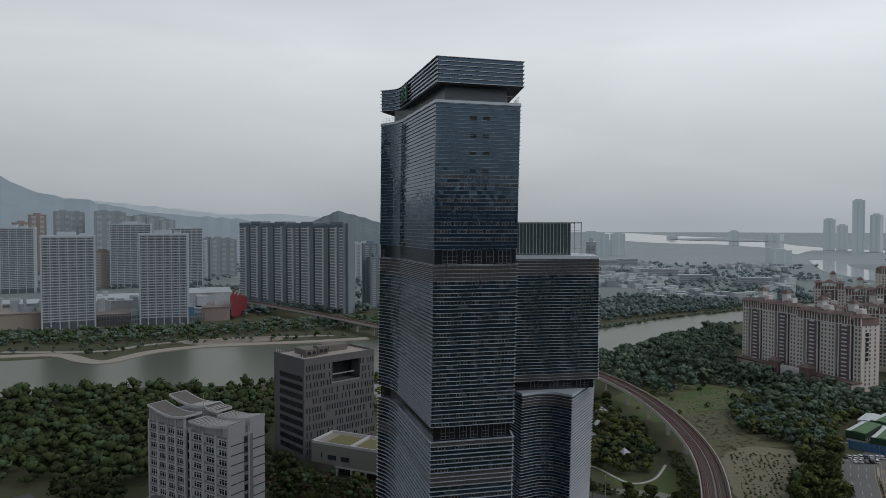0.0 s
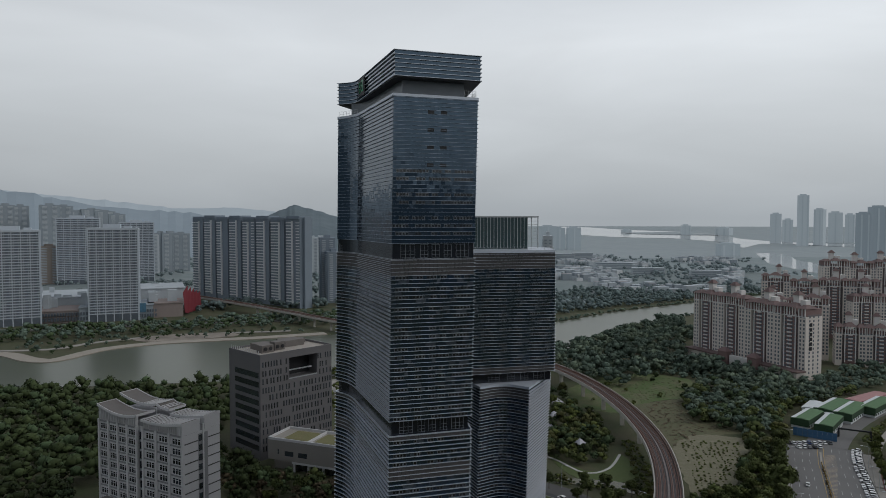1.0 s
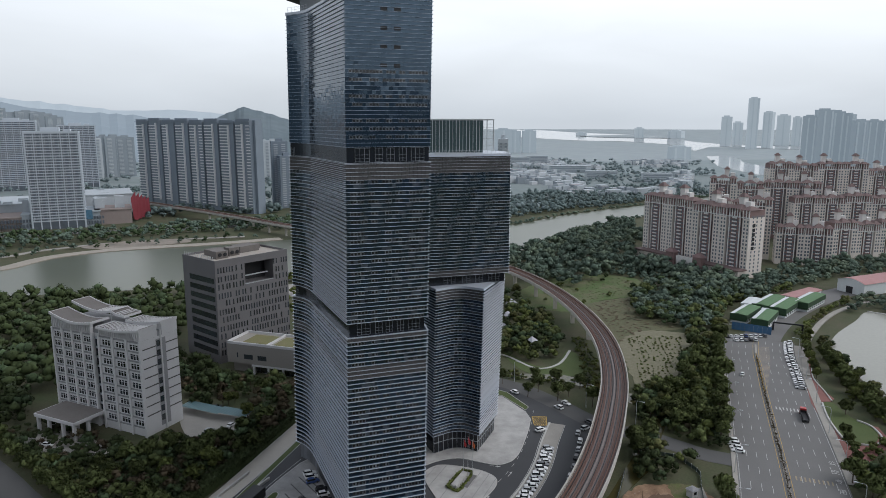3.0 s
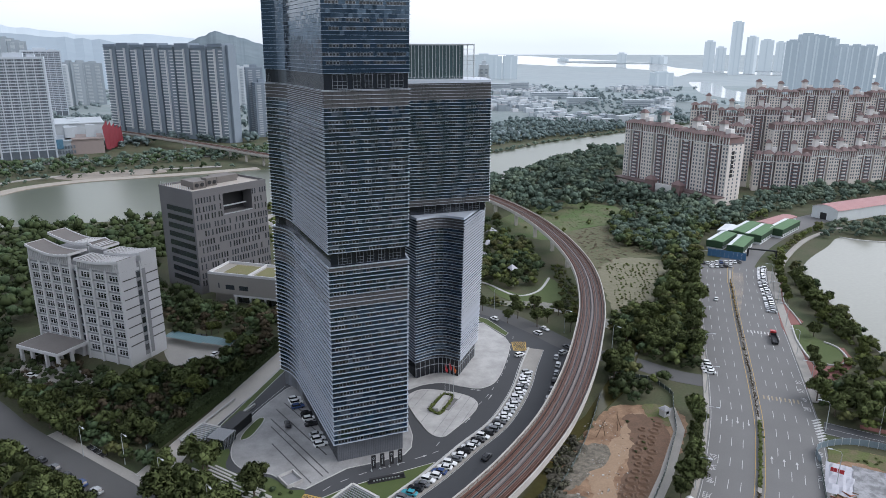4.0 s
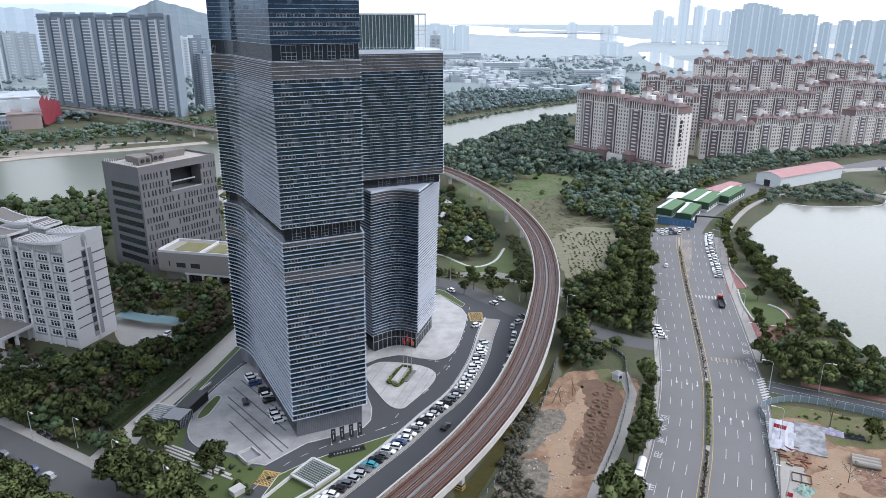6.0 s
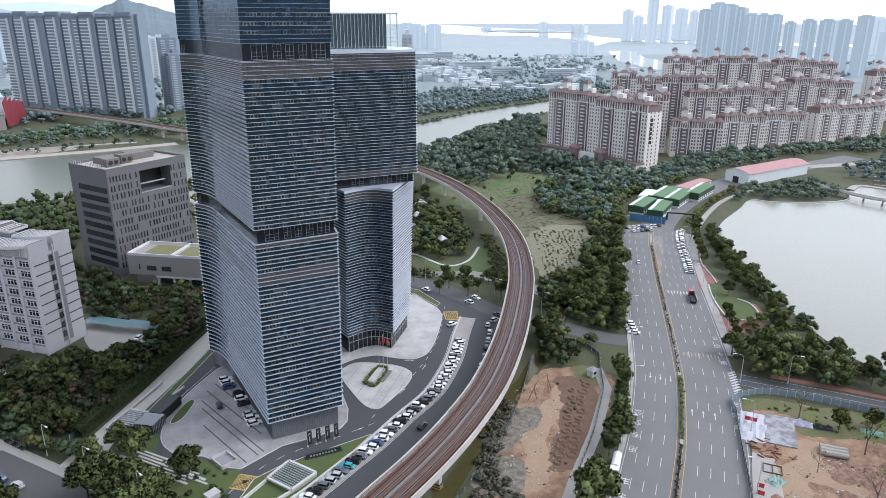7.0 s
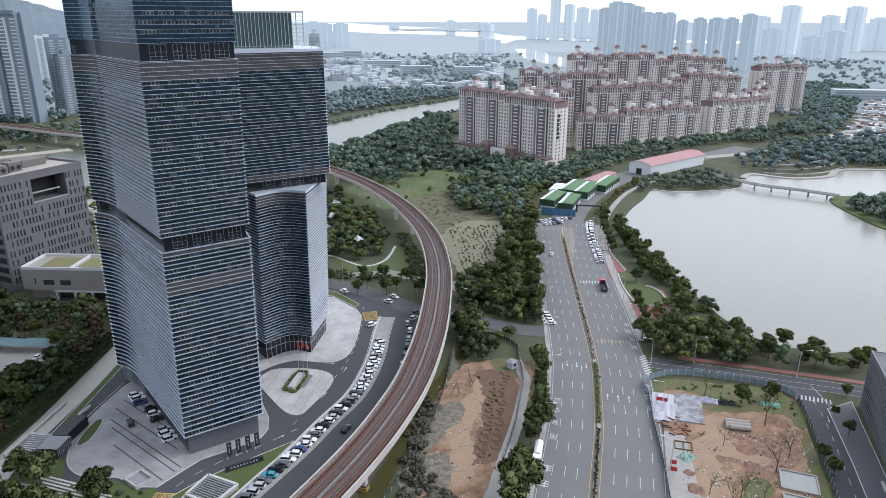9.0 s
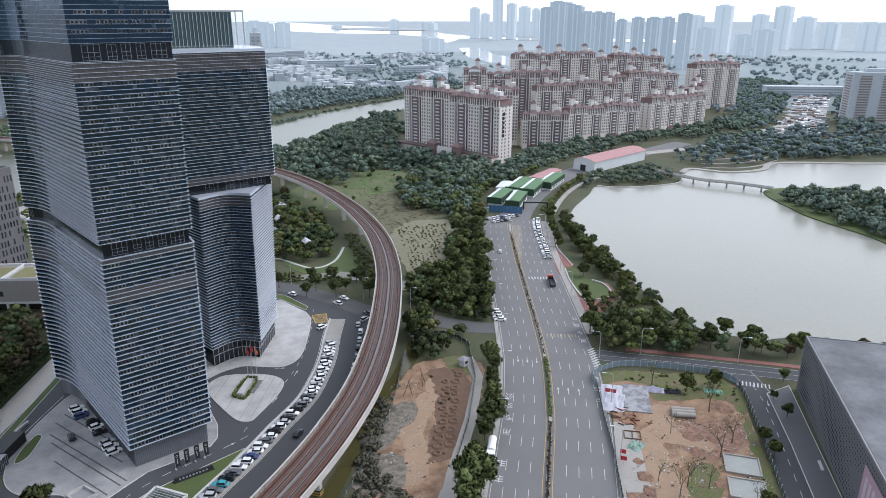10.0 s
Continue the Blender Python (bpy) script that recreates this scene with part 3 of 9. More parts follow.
def glass_units(plan, levels, sides, width, rnd, bands):
    """The single glass units of a curtain wall, each set a trace out of true; louvres in the plain bands."""
    b = Build()
    for z0, z1 in levels:
        lo, hi = plan(z0), plan(z1)
        solid = any(g0 <= z0 < g1 for g0, g1 in bands)
        for i in sides:
            j = (i + 1) % len(lo)
            a, c, a1, c1 = Vector(lo[i]), Vector(lo[j]), Vector(hi[i]), Vector(hi[j])
            nrm = Vector(((c - a).y, -(c - a).x)).normalized()
            cells = max(1, round((c - a).length / width))
            for k in range(cells):
                f0, f1 = (k + 0.02) / cells, (k + 0.98) / cells
                tx, tz = rnd.gauss(0, 0.0045), rnd.gauss(0, 0.0045)
                d00, d10, d11, d01 = 0.025 - tx - tz, 0.025 + tx - tz, 0.025 + tx + tz, 0.025 - tx + tz
                p, q, r, s_ = a.lerp(c, f0) + nrm * d00, a.lerp(c, f1) + nrm * d10, a1.lerp(c1, f1) + nrm * d11, a1.lerp(c1, f0) + nrm * d01
                b.face([(p.x, p.y, z0), (q.x, q.y, z0), (r.x, r.y, z1), (s_.x, s_.y, z1)], 1 if solid else 0)
    return b


M_louvre = mat("grey_brown_louvre", (0.072, 0.069, 0.069), 0.55, var=0.15, scale=0.4, fine=3, bump=0.02, island=0.15)


def body(tower, plan, z0, z1, spacing, out, sides, seed, thick=0.075, m_fin=None, bands=(), walls=None):
    rnd = random.Random(seed)
    part("glass_wall", loft(plan, z0, z1, 8), M_glass, tower, "dark blue-grey curtain wall glass")
    z, zs = z0, []
    while z < z1 - 0.15:
        zs.append(z)
        f = (z - z0) / (z1 - z0)
        z += spacing[0] + (spacing[1] - spacing[0]) * f
    for z in zs + [z1 - thick]:
        part("fin", fin_ring(plan, z, out, thick), m_fin or M_fin, tower)
    levels = list(zip(zs, zs[1:] + [z1 - thick]))
    tagged(part("curtain_wall", glass_units(plan, levels, walls or sides, 1.15, random.Random(seed + 70), bands), [M_glass, M_louvre], tower), kind="stuff")
    w = panes(plan, [l for l in levels if not any(g0 <= l[0] < g1 for g0, g1 in bands)], sides, 0.95, rnd, (0.78, 0.85))
    tagged(part("glazing", w, [M_glassdark, M_glasspale, M_glassmid], tower), kind="stuff")


M_dullframe = mat("dull_aluminium_frame", (0.21, 0.225, 0.245), 0.5, metal=0.3, var=0.1, bump=0)
M_refuge = mat("blue_black_refuge_glass", (0.008, 0.011, 0.018), 0.2, var=0.3, scale=0.4, fine=2, bump=0.01, ior=1.5)


def refuge_band(tower, plan, z0, z1, groups, d=0.7):
    """A recessed dark storey with framed windows; groups: (side, from, to, columns)."""
    part("refuge_wall", loft(plan, z0, z1, 1, d), M_refuge, tower, "recessed dark refuge storey")
    lo = inset(plan(z0), d)
    for side, f0, f1, cols in groups:
        a, c = Vector(lo[side]), Vector(lo[(side + 1) % len(lo)])
        p, q = a.lerp(c, f0), a.lerp(c, f1)
        e = (q - p).normalized(); nrm = Vector((e.y, -e.x)) * 0.08
        b = Build()
        for k in range(cols + 1):
            s = p.lerp(q, k / cols) + nrm
            b.bar(s - e * 0.04, s + e * 0.04, 0.08, z0 + 0.25, z1 - 0.25)
        for zz in (z0 + 0.25, z0 + 1.05, (z0 + z1) / 2, z1 - 0.35):
            b.bar(p + nrm, q + nrm, 0.07, zz, zz + 0.07)
        part("window_frame", b, M_dullframe, tower, "pale framed windows")


front = thing("office_tower", "tall dark glass office tower with silver horizontal fins", "office tower", "twin towers")
SIDES = [0, 5, 6, 7, 8, 9, 10, 11, 12]
part("base_wall", loft(front_plan, 0, 6.7, 1, 1.1), M_panel, front, "recessed dark louvred base")
b = Build()
ring = inset(front_plan(3), 1.08)
for i in (0, 12):
    a, c = Vector(ring[i]), Vector(ring[(i + 1) % len(ring)])
    k = int((c - a).length / 0.55)
    for s in range(k):
        p = a.lerp(c, s / k); e = (c - a).normalized() * 0.06
        b.bar(p - e, p + e, 0.16, 0.2, 6.6)
tagged(part("base_louvres", b, mat("grey_louvre", (0.12, 0.125, 0.135), 0.5, metal=0.3), front), kind="stuff")
body(front, front_plan, 6.7, 62.1, (1.62, 1.15), 0.46, SIDES, 1, 0.105, bands=((49.5, 53.5), (59.6, 62)))
refuge_band(front, front_plan, 62.1, 66.0, [(0, 0.10, 0.27, 3), (0, 0.34, 0.43, 2), (0, 0.48, 0.57, 2), (0, 0.63, 0.72, 2), (0, 0.78, 0.94, 3), (5, 0.3, 0.8, 2)])
body(front, front_plan, 66.0, 109.8, (1.12, 1.05), 0.38, SIDES, 2, 0.085, bands=((104.3, 109.8),))
refuge_band(front, front_plan, 109.8, 113.9, [(0, 0.10, 0.27, 3), (0, 0.34, 0.43, 2), (0, 0.48, 0.57, 2), (0, 0.63, 0.72, 2), (0, 0.78, 0.94, 3), (5, 0.3, 0.8, 2)], 0.25)
# Top fins use a bluer copy with the sky reflection put into it.
body(front, front_plan, 113.9, 153.0, (1.05, 1.05), 0.28, [], 3, 0.06, mat("sky_tinted_fin", (0.38, 0.43, 0.51), 0.4, metal=0.5, var=0.06), walls=SIDES)
# upper storeys: rows of small windows in the lower half, dark vents higher up
rnd = random.Random(9)
levels = [(z, z + 1.0) for z in (116, 118.1, 120.2, 124.4, 126.5, 130.7, 132.8)]
tagged(part("glazing", panes(front_plan, levels, [0], 0.9, rnd, (1.0, 0.9)), [M_glassdark, M_glasspale, M_glassmid], front), kind="stuff")
for z in (134.5, 139.3, 143.9, 148.7):
    for f in (0.40, 0.555):
        pl = front_plan(z)
        p, q = Vector(pl[0]).lerp(Vector(pl[1]), f), Vector(pl[0]).lerp(Vector(pl[1]), f + 0.075)
        e = (q - p).normalized(); nrm = Vector((e.y, -e.x)) * 0.06
        b = Build(); b.bar(p + nrm, q + nrm, 0.12, z, z + 0.95)
        part("vent", b, M_dark, front)
# crown: set-back storey and overhanging cap
part("parapet", loft(front_plan, 153.0, 153.7, 1, -0.2), M_fin, front, "pale metal parapet")


def cap_plan(z):
    A, B, K, E = (-1.4, 182.4), (21.9, 188.9), (-14.3, 226.5), (-20.3, 229.0)
    return [A, B, (B[0] - 3, B[1] + 38), (B[0] - 14, B[1] + 64), (E[0] + 6, E[1] + 14), E] + bend(lerp2(E, K, 0.5), K, lerp2(K, A, 0.10))


part("set_back_storey", loft(front_plan, 153.0, 158.2, 1, 3.4), mat("pale_roof_storey", (0.16, 0.18, 0.20), 0.4, var=0.15), front, "grey set-back roof storey")
part("cap_soffit", loft(cap_plan, 157.9, 158.2, 1), M_dark, front, "dark soffit of the cap")
part("cap", loft(cap_plan, 158.2, 165.0, 6), M_glass, front, "overhanging dark glass cap")
z = 158.2
while z < 165.1:
    part("fin", fin_ring(cap_plan, z, 0.4, 0.14), M_fin, front)
    z += 1.12
pl = cap_plan(0)
K, A = Vector(pl[-1]), Vector(pl[0])
p, q = K.lerp(A, 0.02), K.lerp(A, 0.22)
e = (q - p).normalized(); nrm = Vector((-e.y, e.x)) * -1
if nrm.x > 0:
    nrm = -nrm
b = Build(); b.bar(p + nrm * 0.5, q + nrm * 0.5, 0.2, 159.0, 164.6)
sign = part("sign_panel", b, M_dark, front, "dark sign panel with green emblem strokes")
b = Build()
M_green = mat("green_sign_stroke", (0.02, 0.30, 0.12), 0.4, var=0.05)
for f0, f1, z0, z1 in ((0.15, 0.2, 160.2, 163.6), (0.3, 0.35, 160.2, 163.6), (0.16, 0.34, 161.8, 162.2), (0.5, 0.55, 160.2, 163.6), (0.5, 0.8, 163.2, 163.6), (0.5, 0.8, 161.7, 162.1), (0.5, 0.8, 160.2, 160.6), (0.76, 0.81, 160.6, 163.2)):
    s, t = p.lerp(q, f0) + nrm * 0.68, p.lerp(q, f1) + nrm * 0.68
    b.bar(s, t, 0.12, z0, z1)
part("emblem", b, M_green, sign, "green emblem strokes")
M_rail = mat("thin_white_rail", (0.55, 0.57, 0.58), 0.4, metal=0.4)


def railing(line, z, h, step, parent, name="roof_railing"):
    b = Build()
    for x, y, _ in along(line, step):
        b.tube((x, y, z), (x, y, z + h), 0.05, 0.05, 4)
    for s in (0.5, 1.0):
        for a, c in zip(line, line[1:]):
            b.bar(a, c, 0.06, z + h * s - 0.05, z + h * s)
    return part(name, b, M_rail, parent, "thin white roof railing")


pl = inset(front_plan(153), 0.4)
railing([pl[5], pl[6], pl[8], pl[10]], 153.7, 1.6, 1.5, front)
railing([lerp2(pl[0], pl[1], 0.85), pl[1], lerp2(pl[1], pl[2], 0.2)], 153.7, 1.8, 1.2, front)

# Paler fin copy that puts extra brightness on two side faces.
M_sidefin = mat("brightened_side_fin", (0.56, 0.575, 0.615), 0.5, metal=0.1, var=0.06, rand=0.06)
rear = thing("office_tower", "dark glass office tower with shifted upper block and silver fins", "office tower", "twin towers")
part("base_wall", loft(rear_plan, 0, 7.2, 1, 0.8), M_refuge, rear, "recessed dark glass base storey")
ring = inset(rear_plan(3), 0.78)
for i in range(len(ring) - 2):
    a, c = Vector(ring[i]), Vector(ring[(i + 1) % len(ring)])
    k = max(1, round((c - a).length / 2.1)); e = (c - a).normalized() * 0.07
    for s_ in range(k):
        p = a.lerp(c, s_ / k)
        b = Build(); b.bar(p - e, p + e, 0.2, 0.1, 7.1)
        part("mullion", b, M_frame, rear)
    b = Build(); b.bar(a, c, 0.16, 3.9, 4.1)
    part("transom", b, M_frame, rear)
body(rear, rear_plan, 7.2, 62.0, (1.15, 1.0), 0.36, [0, 1, 2, 3, 4, 5, 6, 7], 4, bands=((57.4, 62),))
# Extra fins added over the regular rings to brighten these faces.
for nm, tower_, plan_, i0, i1, zs, out in (("side_fin", rear, rear_plan, 8, 9, [7.6 + 1.06 * k for k in range(51)], 0.5), ("side_fin", front, front_plan, 12, 0, [8.0 + 1.4 * k for k in range(39)], 0.18), ("side_fin", front, front_plan, 12, 0, [66.6 + 1.085 * k for k in range(40)], 0.45)):
    for z in zs:
        pl = plan_(z)
        a, c = Vector(pl[i0]), Vector(pl[i1])
        nrm = Vector((c.y - a.y, a.x - c.x)).normalized()
        b = Build(); b.prism(ccw([tuple(a), tuple(c), tuple(c + nrm * out), tuple(a + nrm * out)]), z + 0.10, z + 0.15, low=True)
        part(nm, b, M_sidefin, tower_)
part("terrace", loft(rear_plan, 62.0, 62.7, 1, -0.1), M_fin, rear, "pale terrace slab")
refuge_band(rear, rear_top_plan, 62.7, 66.2, [(0, 0.34, 0.46, 3), (0, 0.54, 0.62, 2), (0, 0.68, 0.76, 2), (0, 0.82, 0.94, 3)], 1.4)
body(rear, rear_top_plan, 66.2, 108.8, (1.08, 1.02), 0.36, [0], 5, bands=((66, 67.4), (102.6, 108.8)), walls=[0, 1, 4])
part("parapet", loft(rear_top_plan, 108.8, 109.6, 1, -0.1), M_fin, rear, "pale parapet")
railing([(18, 235.6), (54.6, 242.1), (57, 261)], 109.6, 1.2, 1.6, rear)
# glass pavilion on the rear roof
M_pav = mat("green_tinted_glass", (0.055, 0.095, 0.095), 0.12, var=0.2, scale=0.3, fine=1, bump=0.0, ior=1.9)
b = Build(); b.box(18, 250, 109, 46.5, 263, 121.2)
part("roof_pavilion", b, M_pav, rear, "green-tinted glass roof pavilion")
b = Build()
for k in range(24):
    x = 18 + 28.5 * k / 23
    b.box(x - 0.08, 249.75, 110, x + 0.08, 250, 121.4)
for x in (50.4,):
    b.box(x - 0.15, 249.8, 110, x + 0.15, 250.2, 121.6); b.box(x - 0.15, 262.5, 110, x + 0.15, 263, 121.6)
b.box(17.8, 249.7, 121.2, 50.6, 250.1, 121.7); b.box(46.5, 262.6, 121.2, 50.6, 263, 121.7); b.box(50.2, 249.8, 121.2, 50.6, 263, 121.7)
for k in range(7):
    b.box(46.5, 250.2, 112 + k * 1.3, 50.4, 250.4, 112.12 + k * 1.3)
part("pavilion_mullions", b, M_rail, rear, "pale vertical mullions")
b = Build(); b.box(18, 243, 109, 25.5, 248.5, 113.2)
part("plant_room", b, mat("white_rendered_block", (0.6, 0.6, 0.58), 0.8), rear, "white roof plant room")

# ---------------------------------------------------------------- viaduct
DECK = smooth([(8, 125), (23.5, 139), (36.5, 151), (50, 165.3), (65.5, 185), (82, 212.3), (97.5, 243.3), (111.8, 276.7), (123.8, 315.6), (130.5, 352.5), (133.5, 400), (130.5, 453),
               (119.5, 506), (98, 560), (62, 620), (10, 690), (-50, 748), (-82, 778), (-150, 862), (-279, 1008), (-420, 1150)], 8)
DECK = [(0.9705 * x, 0.9705 * y) for x, y in DECK]
RISE, PIER_0 = 3.3, 9.0  # the track lies 11.5 m above the ground
via = thing("viaduct", "curved concrete rail viaduct with rusty rails", "viaduct", kind="structure", at=(0, 0, RISE))
M_deck = mat("viaduct_concrete", (0.50, 0.48, 0.45), 0.85, var=0.15, scale=0.2, fine=2, col2=(0.30, 0.28, 0.25))
M_bed = mat("rusty_track_bed", (0.118, 0.104, 0.102), 0.9, var=0.3, scale=0.25, fine=3, col2=(0.21, 0.18, 0.17), bump=0.4)
M_rust = mat("rusty_steel", (0.185, 0.098, 0.074), 0.7, metal=0.2, var=0.25, scale=0.6, fine=4)
b = Build(); b.strip(DECK, -2.6, 2.6, 6.0, 8.0); b.strip(DECK, -5.5, 5.5, 7.4, 8.2)
part("deck", b, M_deck, via, "pale concrete deck")
b = Build(); b.strip(DECK, -5.1, 5.1, None, 8.25)
part("track_bed", b, M_bed, via, "brown track bed")
for s in (-1, 1):
    b = Build(); b.strip(DECK, s * 5.5 - 0.2, s * 5.5 + 0.2, 7.2, 9.3)
    part("parapet", b, M_deck, via)
    for o in (1.1, 1.7, 3.0, 3.5):
        b = Build(); b.strip(DECK, s * o - 0.12, s * o + 0.12, 8.25, 8.6)
        part("rail_beam", b, M_rust, via, "rusty rail beam")
    for o in (0.72, 2.35, 3.95):
        b = Build(); b.strip(DECK, s * o - 0.09, s * o + 0.09, 8.2, 8.42)
        part("cable_duct", b, M_dark, via, "dark cable duct")
    b = Build(); b.strip(DECK, s * 4.3 - 0.12, s * 4.3 + 0.12, 8.25, 9.1)
    part("cable_tray", b, M_rust, via)
b = Build(); b.strip(DECK, -0.35, 0.35, 8.2, 8.75)
part("centre_walkway", b, M_bed, via)
b = Build()
for s in (-4.75, 4.75):
    line = shifted(DECK, s)
    for x, y, _ in along(line, 2.0):
        b.tube((x, y, 8.2), (x, y, 9.6), 0.05, 0.05, 4)
    b.strip(line, -0.04, 0.04, 9.5, 9.58)
tagged(part("handrail", b, M_rust, via), kind="stuff")
for x, y, a in along(DECK, 33.0, PIER_0):
    if 120 < y < 900:
        b = Build()
        u = (math.cos(a), math.sin(a))
        b.prism(ccw([(x + u[0] * 0.8 - u[1] * 1.1, y + u[1] * 0.8 + u[0] * 1.1), (x + u[0] * 0.8 + u[1] * 1.1, y + u[1] * 0.8 - u[0] * 1.1),
                     (x - u[0] * 0.8 + u[1] * 1.1, y - u[1] * 0.8 - u[0] * 1.1), (x - u[0] * 0.8 - u[1] * 1.1, y - u[1] * 0.8 + u[0] * 1.1)]), -RISE, 6.1)
        for k in (-1, 1):
            b.prism(ccw([(x + u[0] * 0.9 - u[1] * 1.1 * k, y + u[1] * 0.9 + u[0] * 1.1 * k), (x - u[0] * 0.9 - u[1] * 1.1 * k, y - u[1] * 0.9 + u[0] * 1.1 * k),
                         (x - u[0] * 0.9 - u[1] * 2.4 * k, y - u[1] * 0.9 + u[0] * 2.4 * k), (x + u[0] * 0.9 - u[1] * 2.4 * k, y + u[1] * 0.9 + u[0] * 2.4 * k)]), 5.0, 6.1, low=True)
        part("pier", b, M_deck, via)
        if y > 200:
            continue
        b = Build()
        for k in range(4):
            b.prism(ccw([(x + c0 * 1.0, y + s0 * 1.0) for c0, s0 in ((u[0] - u[1] * 1.3, u[1] + u[0] * 1.3), (u[0] + u[1] * 1.3, u[1] - u[0] * 1.3), (-u[0] + u[1] * 1.3, -u[1] - u[0] * 1.3), (-u[0] - u[1] * 1.3, -u[1] + u[0] * 1.3))]), 0.1 + 0.4 * k - RISE, 0.5 + 0.4 * k - RISE, k % 2, low=True)
        part("pier_guard", b, [M_yellow, M_dark], via, "yellow and black striped guard")


# ---------------------------------------------------------------- buildings round the towers
M_wall = mat("off_white_render", (0.57, 0.565, 0.57), 0.8, var=0.08, scale=0.1, fine=2, col2=(0.47, 0.465, 0.47), bump=0.08)
M_greytile = mat("grey_window_tile", (0.26, 0.26, 0.27), 0.7, var=0.12, scale=0.3, fine=2)
M_brown = mat("brown_grey_granite", (0.140, 0.136, 0.142), 0.6, var=0.12, scale=0.1, fine=2, col2=(0.108, 0.104, 0.108), bump=0.08)
M_beige = mat("beige_grey_stone", (0.27, 0.25, 0.235), 0.75, var=0.1, scale=0.15, fine=2, col2=(0.22, 0.205, 0.19))
M_roofgrey = mat("grey_roof_slab", (0.165, 0.150, 0.140), 0.9, var=0.15, scale=0.3, fine=2)
M_sedum = mat("sedum_roof", (0.14, 0.15, 0.055), 0.95, var=0.3, scale=0.25, fine=2, col2=(0.20, 0.17, 0.09), bump=0.5)
M_teal = mat("teal_carport_sheet", (0.075, 0.155, 0.175), 0.5, var=0.15, scale=0.3, fine=2, col2=(0.12, 0.19, 0.20))


def rows_of(parent, name, me, mats, places, label=""):
    """Alike pieces that share one mesh: (x, y, z, turn)."""
    for x, y, z, a in places:
        ob = part(name, me, mats, parent, label)
        ob.matrix_basis = Matrix.Translation((x, y, z)) @ Matrix.Rotation(a, 4, "Z")


def three_lights(w, h):
    """A window of three lights: pale frame, dark panes, a sill; faces -y, origin at its lower left."""
    b = Build()
    b.face([(0, -0.05, 0), (w, -0.05, 0), (w, -0.05, h), (0, -0.05, h)], 1)
    for k in range(4):
        x = w * k / 3
        b.box(x - 0.09, -0.2, 0, x + 0.09, -0.02, h)
    b.box(-0.1, -0.2, h - 0.12, w + 0.1, -0.02, h + 0.06)
    b.box(-0.15, -0.32, -0.16, w + 0.15, -0.02, 0.02)
    b.box(0, -0.15, h * 0.62, w, -0.03, h * 0.62 + 0.1)
    me = b.mesh("window")
    me.materials.append(M_wall); me.materials.append(M_pane)
    return me


wo = thing("office_block", "off-white ten-storey office block with a curved double roof", "office building", at=(-124.5, 287.5, 0), turn=math.atan2(-26.2, 41.8))
W, D = 49.4, 18.6


def sag(x):
    """Height of the hanging roof along the front."""
    return (44.6 - 2.6 * math.sin(math.pi * min(x, 23.5) / 29) if x <= 24 else 42.6 - 1.6 * math.sin(math.pi * (x - 20) / 34) + 0.045 * (x - 24))


for box_ in ((0, 0.5, 0, 23.2, D, 38.6), (27.0, 0.5, 0, W, D, 38.6), (23.2, 1.6, 0, 27.0, D, 38.6)):
    b = Build(); b.box(*box_)
    part("wall", b, M_wall, wo, "off-white rendered wall")
for x in (0.1, 5.9, 11.7, 17.5, 23.2, 27.0, 34.6, 42.1, W - 0.1):
    b = Build(); b.box(x - 0.42, -0.25, 0, x + 0.42, 0.8, 38.6)
    part("pilaster", b, M_wall, wo)
for z in [4.2 + 3.82 * k for k in range(10)]:
    for x0, x1 in ((0, 23.2), (27, W)):
        b = Build(); b.box(x0, 0.2, z - 0.9, x1, 0.6, z - 0.25)
        part("spandrel", b, M_greytile, wo, "grey spandrel band")
win = three_lights(4.5, 2.3)
places = []
for k in range(9):
    for x0, x1 in ((0.5, 5.5), (6.3, 11.3), (12.1, 17.1), (17.9, 22.8), (27.6, 34.0), (35.2, 41.6), (42.6, 49.0)):
        places.append(((x0 + x1) / 2 - 2.25, 0.5, 4.2 + 3.82 * k, 0.0))
rows_of(wo, "window", win, [M_wall, M_pane], places)
for k in range(8):
    b = Build(); b.box(23.5, 1.35, 6.0 + 3.9 * k, 26.7, 1.62, 8.9 + 3.9 * k)
    part("stair_window", b, M_pane, wo, "dark stair window")
for k in range(9):
    b = Build(); b.box(23.3, 1.0, 5.2 + 3.9 * k, 26.9, 1.7, 5.9 + 3.9 * k)
    part("stair_band", b, M_frame, wo)
# loggia of upright blades below the roof
for x in [0.5 + 1.02 * k for k in range(23)] + [27.6 + 1.04 * k for k in range(22)]:
    b = Build(); b.box(x - 0.13, -0.1, 38.6, x + 0.13, 1.2, sag(x) - 0.15)
    part("blade", b, M_wall, wo)
b = Build(); b.box(0, 1.6, 38.6, W, D, 40.5)
part("loggia_wall", b, M_greytile, wo)


